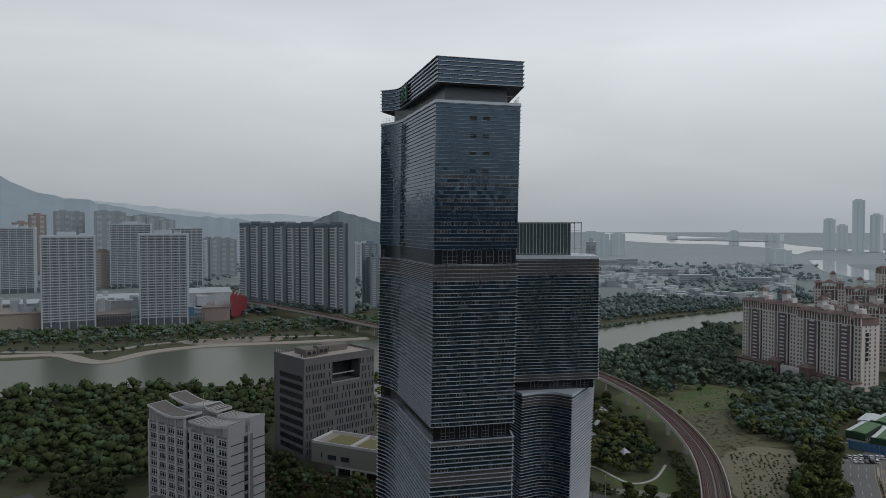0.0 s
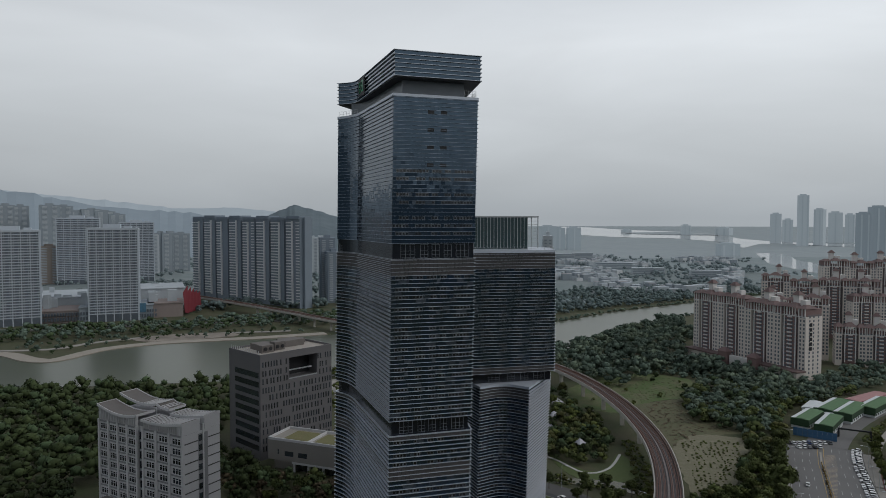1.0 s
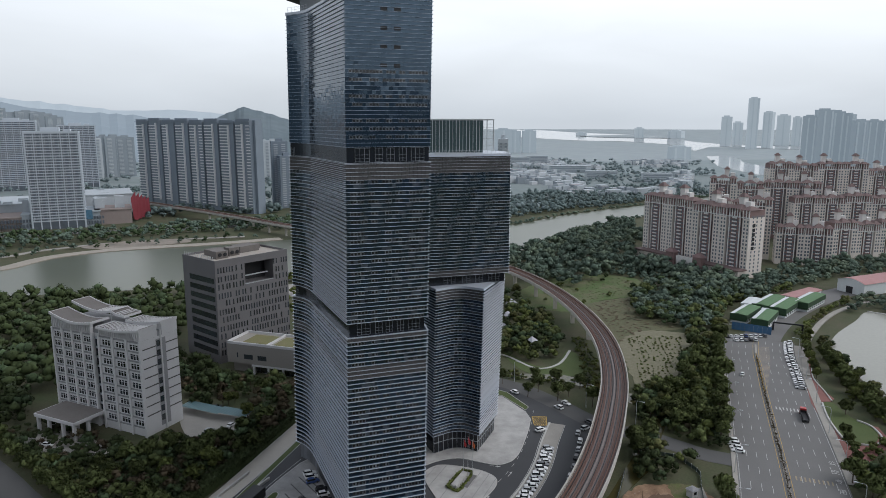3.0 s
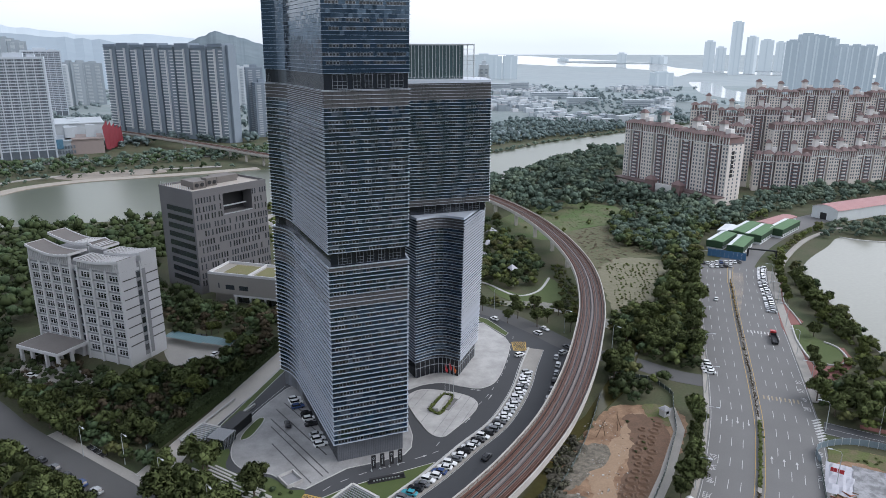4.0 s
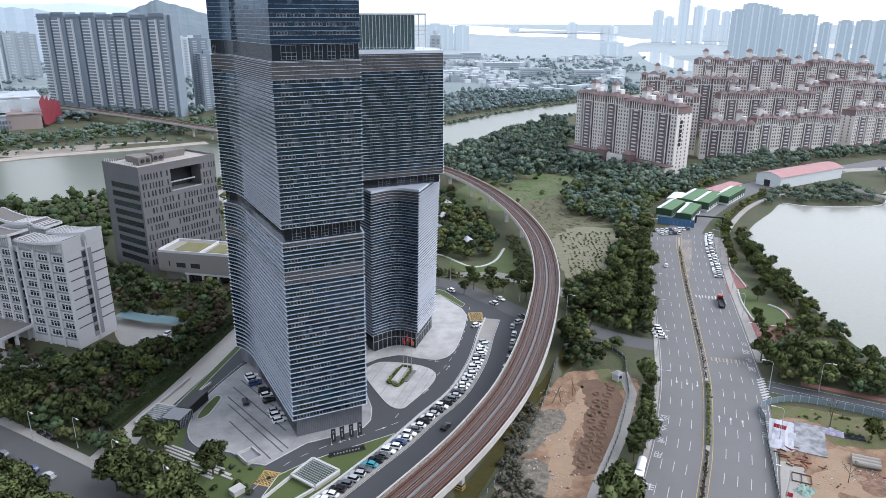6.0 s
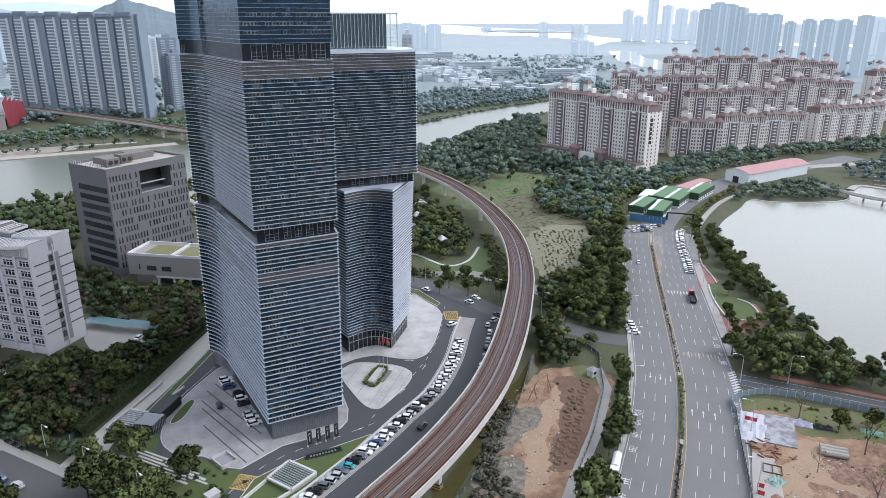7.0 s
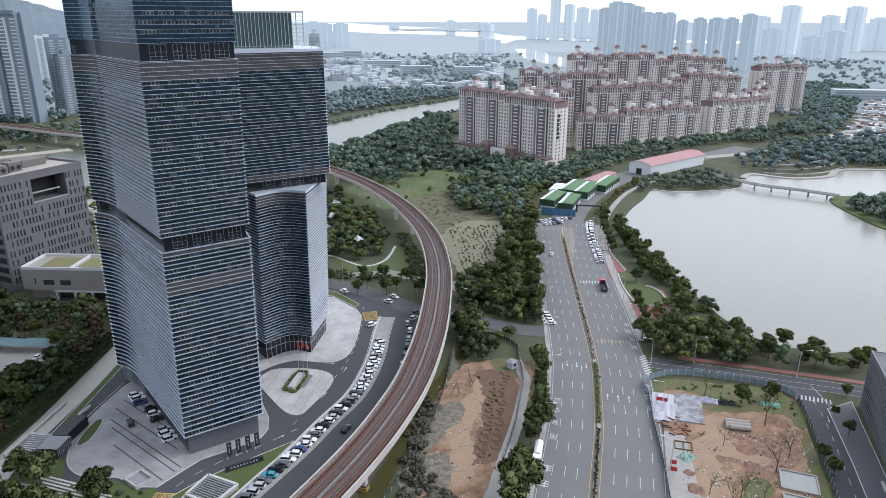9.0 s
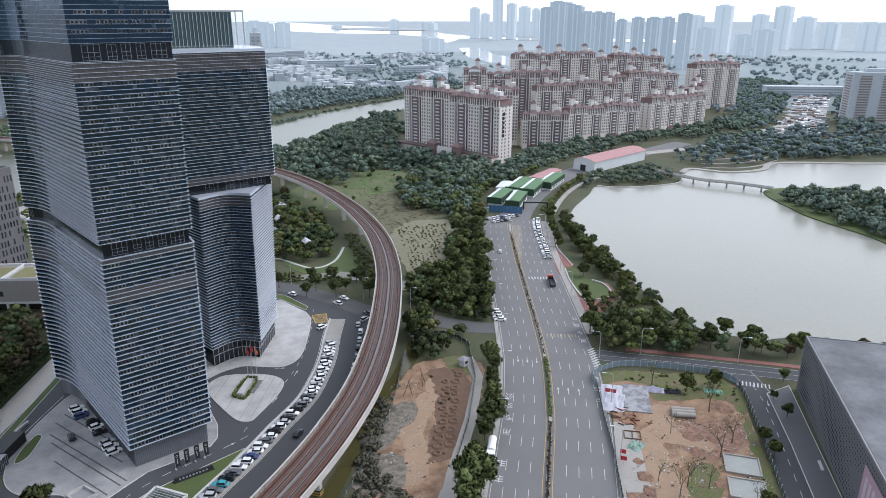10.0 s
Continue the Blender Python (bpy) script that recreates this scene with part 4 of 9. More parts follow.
def hanging(x0, x1, y0, y1, lift, m_top):
    b = Build(); n = 12
    for k in range(n):
        a, c = x0 + (x1 - x0) * k / n, x0 + (x1 - x0) * (k + 1) / n
        za, zc = sag(a) + lift, sag(c) + lift
        b.face([(a, y0, za), (c, y0, zc), (c, y1, zc), (a, y1, za)], 1)
        b.face([(a, y0, za - 0.7), (c, y0, zc - 0.7), (c, y0, zc), (a, y0, za)])
        b.face([(c, y1, zc - 0.7), (a, y1, za - 0.7), (a, y1, za), (c, y1, zc)])
        b.face([(a, y1, za - 0.7), (c, y1, zc - 0.7), (c, y0, zc - 0.7), (a, y0, za - 0.7)])
        for y in (y0, y1 - 0.35):
            b.face([(a, y, za + 0.3), (c, y, zc + 0.3), (c, y + 0.35, zc + 0.3), (a, y + 0.35, za + 0.3)])
            b.face([(a, y, za), (c, y, zc), (c, y, zc + 0.3), (a, y, za + 0.3)])
    for x in (x0, x1):
        z = sag(x) + lift
        b.face([(x, y0, z - 0.7), (x, y1, z - 0.7), (x, y1, z + 0.3), (x, y0, z + 0.3)])
    return part("roof", b, [M_wall, m_top], wo, "hanging curved roof slab with pale edges")


hanging(-0.4, 23.6, -0.4, 8.6, 0, M_roofgrey)
hanging(-0.4, 30.0, 10.2, D + 0.2, 2.2, M_roofgrey)
hanging(26.4, W + 0.2, -0.4, 8.6, 0, M_roofgrey)
hanging(30.5, W + 0.2, 10.2, D + 0.2, 0.6, M_roofgrey)
for x0, x1, y0, y1, lift in ((14, 29, 11, 17.6, 2.25), (27, 48, 0.6, 7.8, 0.05), (31, 48, 11, 17.8, 0.65)):
    k = x0
    while k < x1:
        b = Build(); b.box(k, y0, sag(k) + lift, k + 0.35, y1, sag(k) + lift + 0.25); k += 1.5
        part("roof_slat", b, M_wall, wo)
# gable end
M_gap = mat("grey_joint_strip", (0.10, 0.095, 0.09), 0.9)
for z in [8.0 + 3.82 * k for k in range(9)]:
    for y0, y1 in ((0.6, 7.6), (12.4, D)):
        b = Build(); b.box(W - 0.05, y0, z, W + 0.06, y1, z + 0.45)
        part("joint_strip", b, M_gap, wo)
b = Build(); b.box(W - 0.1, 7.6, 2, W + 0.03, 12.4, 37.5)
part("end_recess", b, M_greytile, wo, "grey tiled recess")
for k in range(9):
    b = Build(); b.box(W, 7.9, 4.0 + 3.82 * k, W + 0.10, 9.6, 6.4 + 3.82 * k)
    part("window", b, M_pane, wo)
b = Build(); b.box(W, 9.7, 0, W + 0.35, 10.3, 41)
part("end_fin", b, M_wall, wo)
b = Build(); b.box(W - 3, 0.2, 38.6, W + 0.1, 8.4, 42.6); b.box(W - 3, 10.8, 38.6, W + 0.1, D, 43.2)
part("end_wall", b, M_wall, wo)
# porch
b = Build(); b.box(4, -14, 6.0, 27, 0, 7.3)
part("porch_roof", b, [M_wall], wo, "flat porch roof")
b = Build(); b.box(4.4, -13.6, 7.3, 26.6, -0.2, 7.36)
part("porch_deck", b, M_roofgrey, wo)
for x in (5.2, 11.5, 19.5, 25.8):
    for y in (-13, -7):
        b = Build(); b.box(x - 0.55, y - 0.55, 0, x + 0.55, y + 0.55, 6.0)
        part("porch_column", b, M_wall, wo)
b = Build(); b.tube((29, 5, 42), (29, 5, 52), 0.12, 0.05, 5); b.tube((28.6, 5, 48), (29.4, 5, 48), 0.05, 0.05, 4)
part("mast", b, M_rail, wo, "thin roof mast")

# brown granite office building
bo = thing("granite_office", "brown-grey granite office building with slot windows and a roof void", "office building", at=(-70, 343, 0), turn=math.radians(43))
W, D, HB = 44.0, 30.0, 52.0
for box_ in ((0, 0, 0, 17, D, HB), (17, 0, 0, 34.5, D, 38.5), (17, 8, 38.5, 34.5, D, HB), (34.5, 0, 0, W, D, HB), (17, 0, 49.5, 34.5, 8, HB)):
    b = Build(); b.box(*box_)
    part("wall", b, M_brown, bo, "brown-grey granite cladding")
b = Build(); b.box(17, 7.7, 39, 34.5, 7.95, 49.5)
part("void_wall", b, M_dark, bo, "dark recessed roof void")
b = Build(); b.box(17, 0.1, 42.8, 31, 0.5, 43.4); b.box(17, 0.1, 38.5, 34.5, 0.5, 39.0)
part("void_beam", b, M_frame, bo)
slot = Build(); slot.face([(0, 0, 0), (0.75, 0, 0), (0.75, 0, 2.6), (0, 0, 2.6)]); slot.box(-0.12, -0.02, -0.15, 0.87, 0.0, 0.0)
slot_me = slot.mesh("window"); slot_me.materials.append(M_pane)
rnd = random.Random(3)
places = []
for k in range(11):
    z = 4 + 4.25 * k
    x = 1.2
    while x < W - 1:
        if not (16.4 < x < 34.6 and z > 36.5) and rnd.random() < 0.86:
            places.append((x, -0.03, z + (0.0 if k % 2 else 0.3), 0.0))
        x += 1.62 if rnd.random() < 0.7 else 2.3
rows_of(bo, "window", slot_me, M_pane, places[:290])
for k in range(9):
    b = Build(); b.box(-0.08, 1.5, 4.5 + 4.6 * k, 0.0, D - 6, 7.2 + 4.6 * k)
    part("strip_window", b, M_pane, bo, "long dark strip window")
b = Build()
for a, c in (((0, 0.2), (W, 0.2)), ((W - 0.2, 0), (W - 0.2, D)), ((W, D - 0.2), (0, D - 0.2)), ((0.2, D), (0.2, 0))):
    b.bar(a, c, 0.5, HB, HB + 1.2)
part("parapet", b, M_brown, bo)
b = Build(); b.box(0.5, 0.5, HB, W - 0.5, D - 0.5, HB + 0.15)
part("roof", b, mat("pale_roof_screed", (0.40, 0.36, 0.32), 0.9), bo, "pale screeded flat roof")
for x, y, sx, sy, h in ((6, 8, 7, 5, 4), (15, 10, 6, 5, 4.5), (9, 16, 9, 8, 3.2), (24, 14, 12, 9, 3.5), (36, 20, 5, 4, 2.4)):
    b = Build(); b.box(x, y, HB + 0.15, x + sx, y + sy, HB + h)
    part("roof_plant", b, M_roofgrey, bo)
for x in (7, 10, 15.5, 18.5):
    b = Build(); b.tube((x + 1, 7.8 if x < 12 else 9.8, HB + 2.2), (x + 1, 7.5 if x < 12 else 9.5, HB + 2.2), 1.0, 1.0, 10)
    part("fan", b, M_dark, bo, "dark round cooling fan")
for k in range(14):
    b = Build(); b.box(0.3, 2 + 2 * k, HB + 1.2, 0.5, 2.25 + 2 * k, HB + 3.0)
    part("roof_post", b, M_rail, bo)

# low building with a planted roof
lo = thing("low_pavilion", "low beige stone pavilion with a planted flat roof", "building", at=(-64.3, 331.8, 0), turn=math.atan2(-16, 34.4))
b = Build(); b.box(0, 0, 5.2, 38, 18.5, 14.6); b.box(1.5, 3, 0, 38, 18, 5.2)
part("wall", b, M_beige, lo, "beige stone wall")
b = Build()
for a, c in (((0, 0.3), (38, 0.3)), ((37.7, 0), (37.7, 18.5)), ((38, 18.2), (0, 18.2)), ((0.3, 18.5), (0.3, 0)), ((22, 0.5), (22, 18))):
    b.bar(a, c, 0.6, 14.6, 15.8)
part("parapet", b, M_wall, lo)
b = Build(); b.box(0.6, 0.6, 14.6, 37.4, 17.9, 14.7)
part("roof", b, M_concrete, lo)
b = Build(); b.box(7, 3, 14.7, 21, 15.5, 15.05); b.box(24, 3, 14.7, 36, 15.5, 15.0)
part("roof_planting", b, M_sedum, lo, "yellow-green roof planting")
for x, w, z, h in ((5.5, 0.6, 8, 2.5), (9.5, 4.8, 7.6, 2.3), (17, 4.8, 7.6, 2.3)):
    b = Build(); b.box(x, -0.06, z, x + w, 0.02, z + h)
    part("window", b, M_pane, lo)
b = Build()
for x in (14, 22, 30, 37):
    b.box(x, 0.2, 0, x + 0.9, 1.1, 5.2)
b.box(13.5, 0, 4.2, 38, 3, 5.2)
part("colonnade", b, M_wall, lo, "pale columns under the overhang")
b = Build(); b.box(14, 2.9, 0.2, 37, 3.0, 4.2)
part("shop_glass", b, M_pane, lo)

for x, y, a, n in ((-75.5, 284.5, -31, 7), (-59.5, 276.0, -28, 5)):
    cp = thing("carport", "long carport with a teal corrugated roof", "carport", "teal carports", at=(x, y, 0), turn=math.radians(a))
    b = Build()
    for k in range(n * 2):
        b.face([(k * 1.4, 0, 2.7), (k * 1.4 + 0.7, 0, 2.82), (k * 1.4 + 0.7, 5.6, 3.3), (k * 1.4, 5.6, 3.2)])
        b.face([(k * 1.4 + 0.7, 0, 2.82), (k * 1.4 + 1.4, 0, 2.7), (k * 1.4 + 1.4, 5.6, 3.2), (k * 1.4 + 0.7, 5.6, 3.3)])
    part("roof", b, M_teal, cp)
    for k in range(0, n * 2, 4):
        b = Build(); b.tube((k * 1.4 + 0.4, 5.2, 0), (k * 1.4 + 0.4, 5.2, 3.2), 0.09, 0.09, 5)
        part("post", b, M_rail, cp)
paved("pavement_car_yard", [(-80, 294), (-62, 286), (-46, 284), (-48, 262), (-55, 248), (-62, 247), (-72, 270)], 0.07, M_concrete, "worn pale concrete car yard beside the office block", False)
paved("pavement_office_yard", smooth([(-132, 266), (-116, 272), (-96, 256), (-92, 250), (-106, 248), (-122, 256)], 4, True), 0.05, M_concrete, "worn concrete yard of the office block", False)

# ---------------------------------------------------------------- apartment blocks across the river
# Haze over these blocks is lifted into pale, bluish wall and glass colours.
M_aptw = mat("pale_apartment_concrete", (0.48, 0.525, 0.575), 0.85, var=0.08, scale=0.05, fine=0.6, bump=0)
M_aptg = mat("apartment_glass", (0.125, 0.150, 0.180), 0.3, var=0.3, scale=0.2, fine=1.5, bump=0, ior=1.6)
M_slabd = mat("haze_blued_block_wall", (0.215, 0.258, 0.305), 0.85, var=0.1, scale=0.05, fine=0.6, bump=0)
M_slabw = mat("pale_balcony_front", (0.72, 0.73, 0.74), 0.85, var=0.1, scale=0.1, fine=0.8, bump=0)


def apartment(x, y, turn, w, d, h, floors, group, label="pale grid-fronted high-rise apartment block", cols=6):
    t = thing("apartment_tower", label, "apartment block", group, at=(x, y, 0), turn=turn)
    b = Build(); b.box(-w / 2, -d / 2, 0, w / 2, d / 2, h)
    part("wall", b, M_aptg, t)
    s = Build(); f = Build()
    step = (h - 10) / floors
    for k in range(floors + 1):
        z = 9 + k * step
        s.box(-w / 2 - 0.8, -d / 2 - 0.9, z, w / 2 + 0.8, d / 2 + 0.9, z + 0.34 * step)
    for k in range(cols + 1):
        xx = -w / 2 + w * k / cols
        f.box(xx - 0.5, -d / 2 - 1.0, 0, xx + 0.5, -d / 2 + 0.3, h)
    for k in range(5):
        yy = -d / 2 + d * k / 4
        for sx in (-1, 1):
            f.box(sx * w / 2 - 0.9, yy - 0.45, 0, sx * w / 2 + 0.9, yy + 0.45, h)
    for k in range(cols * 2):
        xx = -w / 2 + w * (k + 0.5) / cols / 2
        f.box(xx - 0.14, -d / 2 - 0.5, 9, xx + 0.14, -d / 2 + 0.2, h)
    tagged(part("floor_grid", s, M_aptw, t), kind="stuff"); tagged(part("pier_grid", f, M_aptw, t), kind="stuff")
    b = Build(); b.box(-w / 2 - 0.9, -d / 2 - 1, h, w / 2 + 0.9, d / 2 + 1, h + 1.6); b.box(-w * 0.2, -d * 0.3, h + 1.6, w * 0.15, d * 0.3, h + 6); b.box(w * 0.22, -d * 0.2, h + 1.6, w * 0.36, d * 0.2, h + 4)
    part("roof", b, M_aptw, t)
    return t


G1 = "white apartment towers across the river"
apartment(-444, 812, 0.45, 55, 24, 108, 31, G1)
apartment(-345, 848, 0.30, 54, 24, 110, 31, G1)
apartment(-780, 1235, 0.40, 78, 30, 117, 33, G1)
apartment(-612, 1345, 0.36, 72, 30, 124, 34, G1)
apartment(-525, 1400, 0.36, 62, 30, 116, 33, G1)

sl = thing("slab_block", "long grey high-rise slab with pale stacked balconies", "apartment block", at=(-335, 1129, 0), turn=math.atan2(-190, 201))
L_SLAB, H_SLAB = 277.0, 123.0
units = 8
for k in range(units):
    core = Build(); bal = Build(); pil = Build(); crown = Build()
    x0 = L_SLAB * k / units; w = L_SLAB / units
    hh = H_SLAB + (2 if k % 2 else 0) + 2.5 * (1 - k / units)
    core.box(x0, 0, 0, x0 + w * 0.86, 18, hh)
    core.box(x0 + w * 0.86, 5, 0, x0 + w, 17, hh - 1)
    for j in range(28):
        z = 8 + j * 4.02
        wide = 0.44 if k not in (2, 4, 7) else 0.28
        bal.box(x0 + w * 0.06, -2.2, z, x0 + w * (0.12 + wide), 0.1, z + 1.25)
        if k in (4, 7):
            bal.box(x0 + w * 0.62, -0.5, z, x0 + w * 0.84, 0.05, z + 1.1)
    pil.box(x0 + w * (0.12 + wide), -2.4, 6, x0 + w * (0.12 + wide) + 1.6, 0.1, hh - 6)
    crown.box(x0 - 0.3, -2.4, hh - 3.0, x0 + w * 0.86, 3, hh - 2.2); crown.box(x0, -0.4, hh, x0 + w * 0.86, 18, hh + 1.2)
    unit = part("unit_wall", core, M_slabd, sl, "slab wall in blue-grey with painted haze")
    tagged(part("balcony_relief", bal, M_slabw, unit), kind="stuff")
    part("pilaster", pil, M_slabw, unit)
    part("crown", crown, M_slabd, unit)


def stacked(x, y, turn, w, d, h, mw, mb, group, label, floors=None):
    """A distant plain block with stacked balcony bands and a few upright strips."""
    t = thing("apartment_tower", label, "apartment block", group, at=(x, y, 0), turn=turn)
    b = Build(); b.box(-w / 2, -d / 2, 0, w / 2, d / 2, h); b.box(-w * 0.2, -d * 0.2, h, w * 0.2, d * 0.2, h + 4)
    part("wall", b, mw, t)
    s = Build()
    n = floors or int(h / 3.2)
    for k in range(n):
        z = 3 + k * (h - 5) / n
        for c in (-0.36, 0.12):
            s.box(w * c, -d / 2 - 0.8, z, w * (c + 0.24), -d / 2 + 0.1, z + 1.4)
        s.box(-w / 2 - 0.5, -d * 0.3, z, -w / 2 + 0.1, d * 0.3, z + 1.4)
    tagged(part("balcony_relief", s, mb, t), kind="stuff")
    return t


# Wall colours with the haze of the distance already mixed in.
M_hz1 = mat("haze_tinted_grey_wall", (0.29, 0.33, 0.36), 0.9, var=0.08, scale=0.03, fine=0.3, bump=0)
M_hz2 = mat("haze_tinted_pale_wall", (0.46, 0.50, 0.53), 0.9, var=0.08, scale=0.03, fine=0.3, bump=0)
M_hz3 = mat("haze_tinted_tan_wall", (0.36, 0.31, 0.27), 0.9, var=0.08, scale=0.03, fine=0.3, bump=0)
M_hz4 = mat("haze_tinted_brown_wall", (0.27, 0.225, 0.21), 0.9, var=0.08, scale=0.03, fine=0.3, bump=0)
rnd = random.Random(12)


def at_az(az, dist):
    return dist * math.sin(radians(az)), dist * math.cos(radians(az))


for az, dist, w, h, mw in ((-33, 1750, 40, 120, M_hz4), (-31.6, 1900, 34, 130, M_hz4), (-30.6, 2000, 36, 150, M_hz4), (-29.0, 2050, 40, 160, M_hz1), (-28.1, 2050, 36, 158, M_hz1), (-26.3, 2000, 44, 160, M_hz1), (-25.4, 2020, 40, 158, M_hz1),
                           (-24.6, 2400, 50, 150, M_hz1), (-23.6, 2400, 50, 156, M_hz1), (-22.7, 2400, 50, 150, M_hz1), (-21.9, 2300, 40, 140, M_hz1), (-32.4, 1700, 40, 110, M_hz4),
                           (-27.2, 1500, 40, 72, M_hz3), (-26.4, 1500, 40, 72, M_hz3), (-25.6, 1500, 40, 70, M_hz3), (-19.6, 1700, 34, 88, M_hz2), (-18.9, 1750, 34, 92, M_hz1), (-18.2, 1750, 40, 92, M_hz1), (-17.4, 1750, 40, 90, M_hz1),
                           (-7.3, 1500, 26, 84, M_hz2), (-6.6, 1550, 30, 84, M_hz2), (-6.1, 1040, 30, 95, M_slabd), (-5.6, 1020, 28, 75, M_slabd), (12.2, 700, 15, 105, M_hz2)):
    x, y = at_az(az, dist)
    stacked(x, y, radians(-az) * 0.9 + 0.25 * rnd.random(), w * (dist / 1800) ** 0.5, 22, h, mw, M_hz2 if mw is not M_hz2 else M_hz1, "distant apartment towers", "haze-tinted distant high-rise apartment tower")

# shopping centre between the towers
mall = thing("shopping_centre", "low shopping centre with white roofs and a red sail facade", "shopping centre", at=(-400, 830, 0), turn=0.35)
for nm, x0, y0, x1, y1, z, m in (("hall", -150, 0, -75, 60, 18, M_hz3), ("hall", -75, -8, 20, 45, 14, M_hz4), ("hall", 20, -10, 100, 50, 17, M_hz1), ("hall", 95, 0, 135, 50, 17, M_hz4), ("hall", -60, 50, 60, 150, 24, M_hz2),
                                 ("hall", 60, 60, 140, 140, 30, M_hz2), ("hall", -170, 70, -80, 130, 22, M_hz2), ("hall", -300, -10, -160, 60, 16, M_hz1)):
    b = Build(); b.box(x0, y0, 0, x1, y1, z); b.box(x0 - 1, y0 - 1, z, x1 + 1, y1 + 1, z + 1.2)
    part(nm, b, m, mall)
b = Build()
rnd = random.Random(4)
for k in range(70):
    x, y = rnd.uniform(-160, 130), rnd.uniform(5, 130)
    s = rnd.uniform(2, 7)
    z0 = 13
    b.box(x, y, z0, x + s * 1.6, y + s, z0 + 6 + rnd.uniform(6, 14))
tagged(part("roof_plant", b, M_hz2, mall), kind="stuff")
M_red = mat("red_sail_panel", (0.20, 0.03, 0.042), 0.6, var=0.1, scale=0.1, fine=1, bump=0)
for k in range(5):
    b = Build()
    x = 137 + k * 4.5; y = 2 + k * 11
    b.face([(x, y, 4), (x + 5, y + 9, 2), (x + 4, y + 8, 38 - k * 3), (x - 2, y, 30 - k * 2)]); b.face([(x - 2, y, 30 - k * 2), (x + 4, y + 8, 38 - k * 3), (x + 6, y + 12, 2), (x + 1, y + 1, 4)])
    part("red_sail", b, M_red, mall, "red facade sail")
b = Build(); b.box(74, -11.5, 9, 92, -10.4, 20)
part("billboard", b, mat("blue_billboard", (0.10, 0.24, 0.36), 0.5, var=0.4, scale=0.2, fine=0.6, bump=0), mall, "blue advertising board")
b = Build()
for k in range(60):
    x = -75 + 3 * k
    b.box(x, -11, 3, x + 1.9, -10.2 if x > 20 else -8.2, 7); b.box(x, -11, 9, x + 1.9, -10.2 if x > 20 else -8.2, 12.5)
tagged(part("shopfront_row", b, M_aptg, mall), kind="stuff")

# ---------------------------------------------------------------- brown-roofed estate
M_rbeige = mat("beige_estate_render", (0.70, 0.645, 0.595), 0.85, var=0.08, scale=0.08, fine=1, bump=0)
M_rbrown = mat("brown_estate_tile", (0.235, 0.155, 0.147), 0.8, var=0.12, scale=0.1, fine=1, bump=0)
M_rroof = mat("dark_red_roof_tile", (0.165, 0.112, 0.106), 0.8, var=0.15, scale=0.2, fine=1.5, bump=0)
M_rwhite = mat("white_estate_trim", (0.70, 0.68, 0.66), 0.8, var=0.06, scale=0.1, fine=1, bump=0)


def hip(b, x0, y0, x1, y1, z, h, m):
    cx, cy = (x0 + x1) / 2, (y0 + y1) / 2
    lo4 = [(x0, y0), (x1, y0), (x1, y1), (x0, y1)]
    sx, sy = (x1 - x0) * 0.12, (y1 - y0) * 0.12
    hi4 = [(cx - sx, cy - sy), (cx + sx, cy - sy), (cx + sx, cy + sy), (cx - sx, cy + sy)]
    for k in range(4):
        j = (k + 1) % 4
        b.face([(*lo4[k], z), (*lo4[j], z), (*hi4[j], z + h), (*hi4[k], z + h)], m)
    b.face([(*p, z + h) for p in hi4], m)
    b.face([(*p, z) for p in lo4[::-1]], m)


# Recess walls are a darker grey-brown than the beige strips.
M_rgap = mat("darker_recess_wall", (0.20, 0.176, 0.176), 0.9, var=0.1, scale=0.1, fine=1, bump=0)


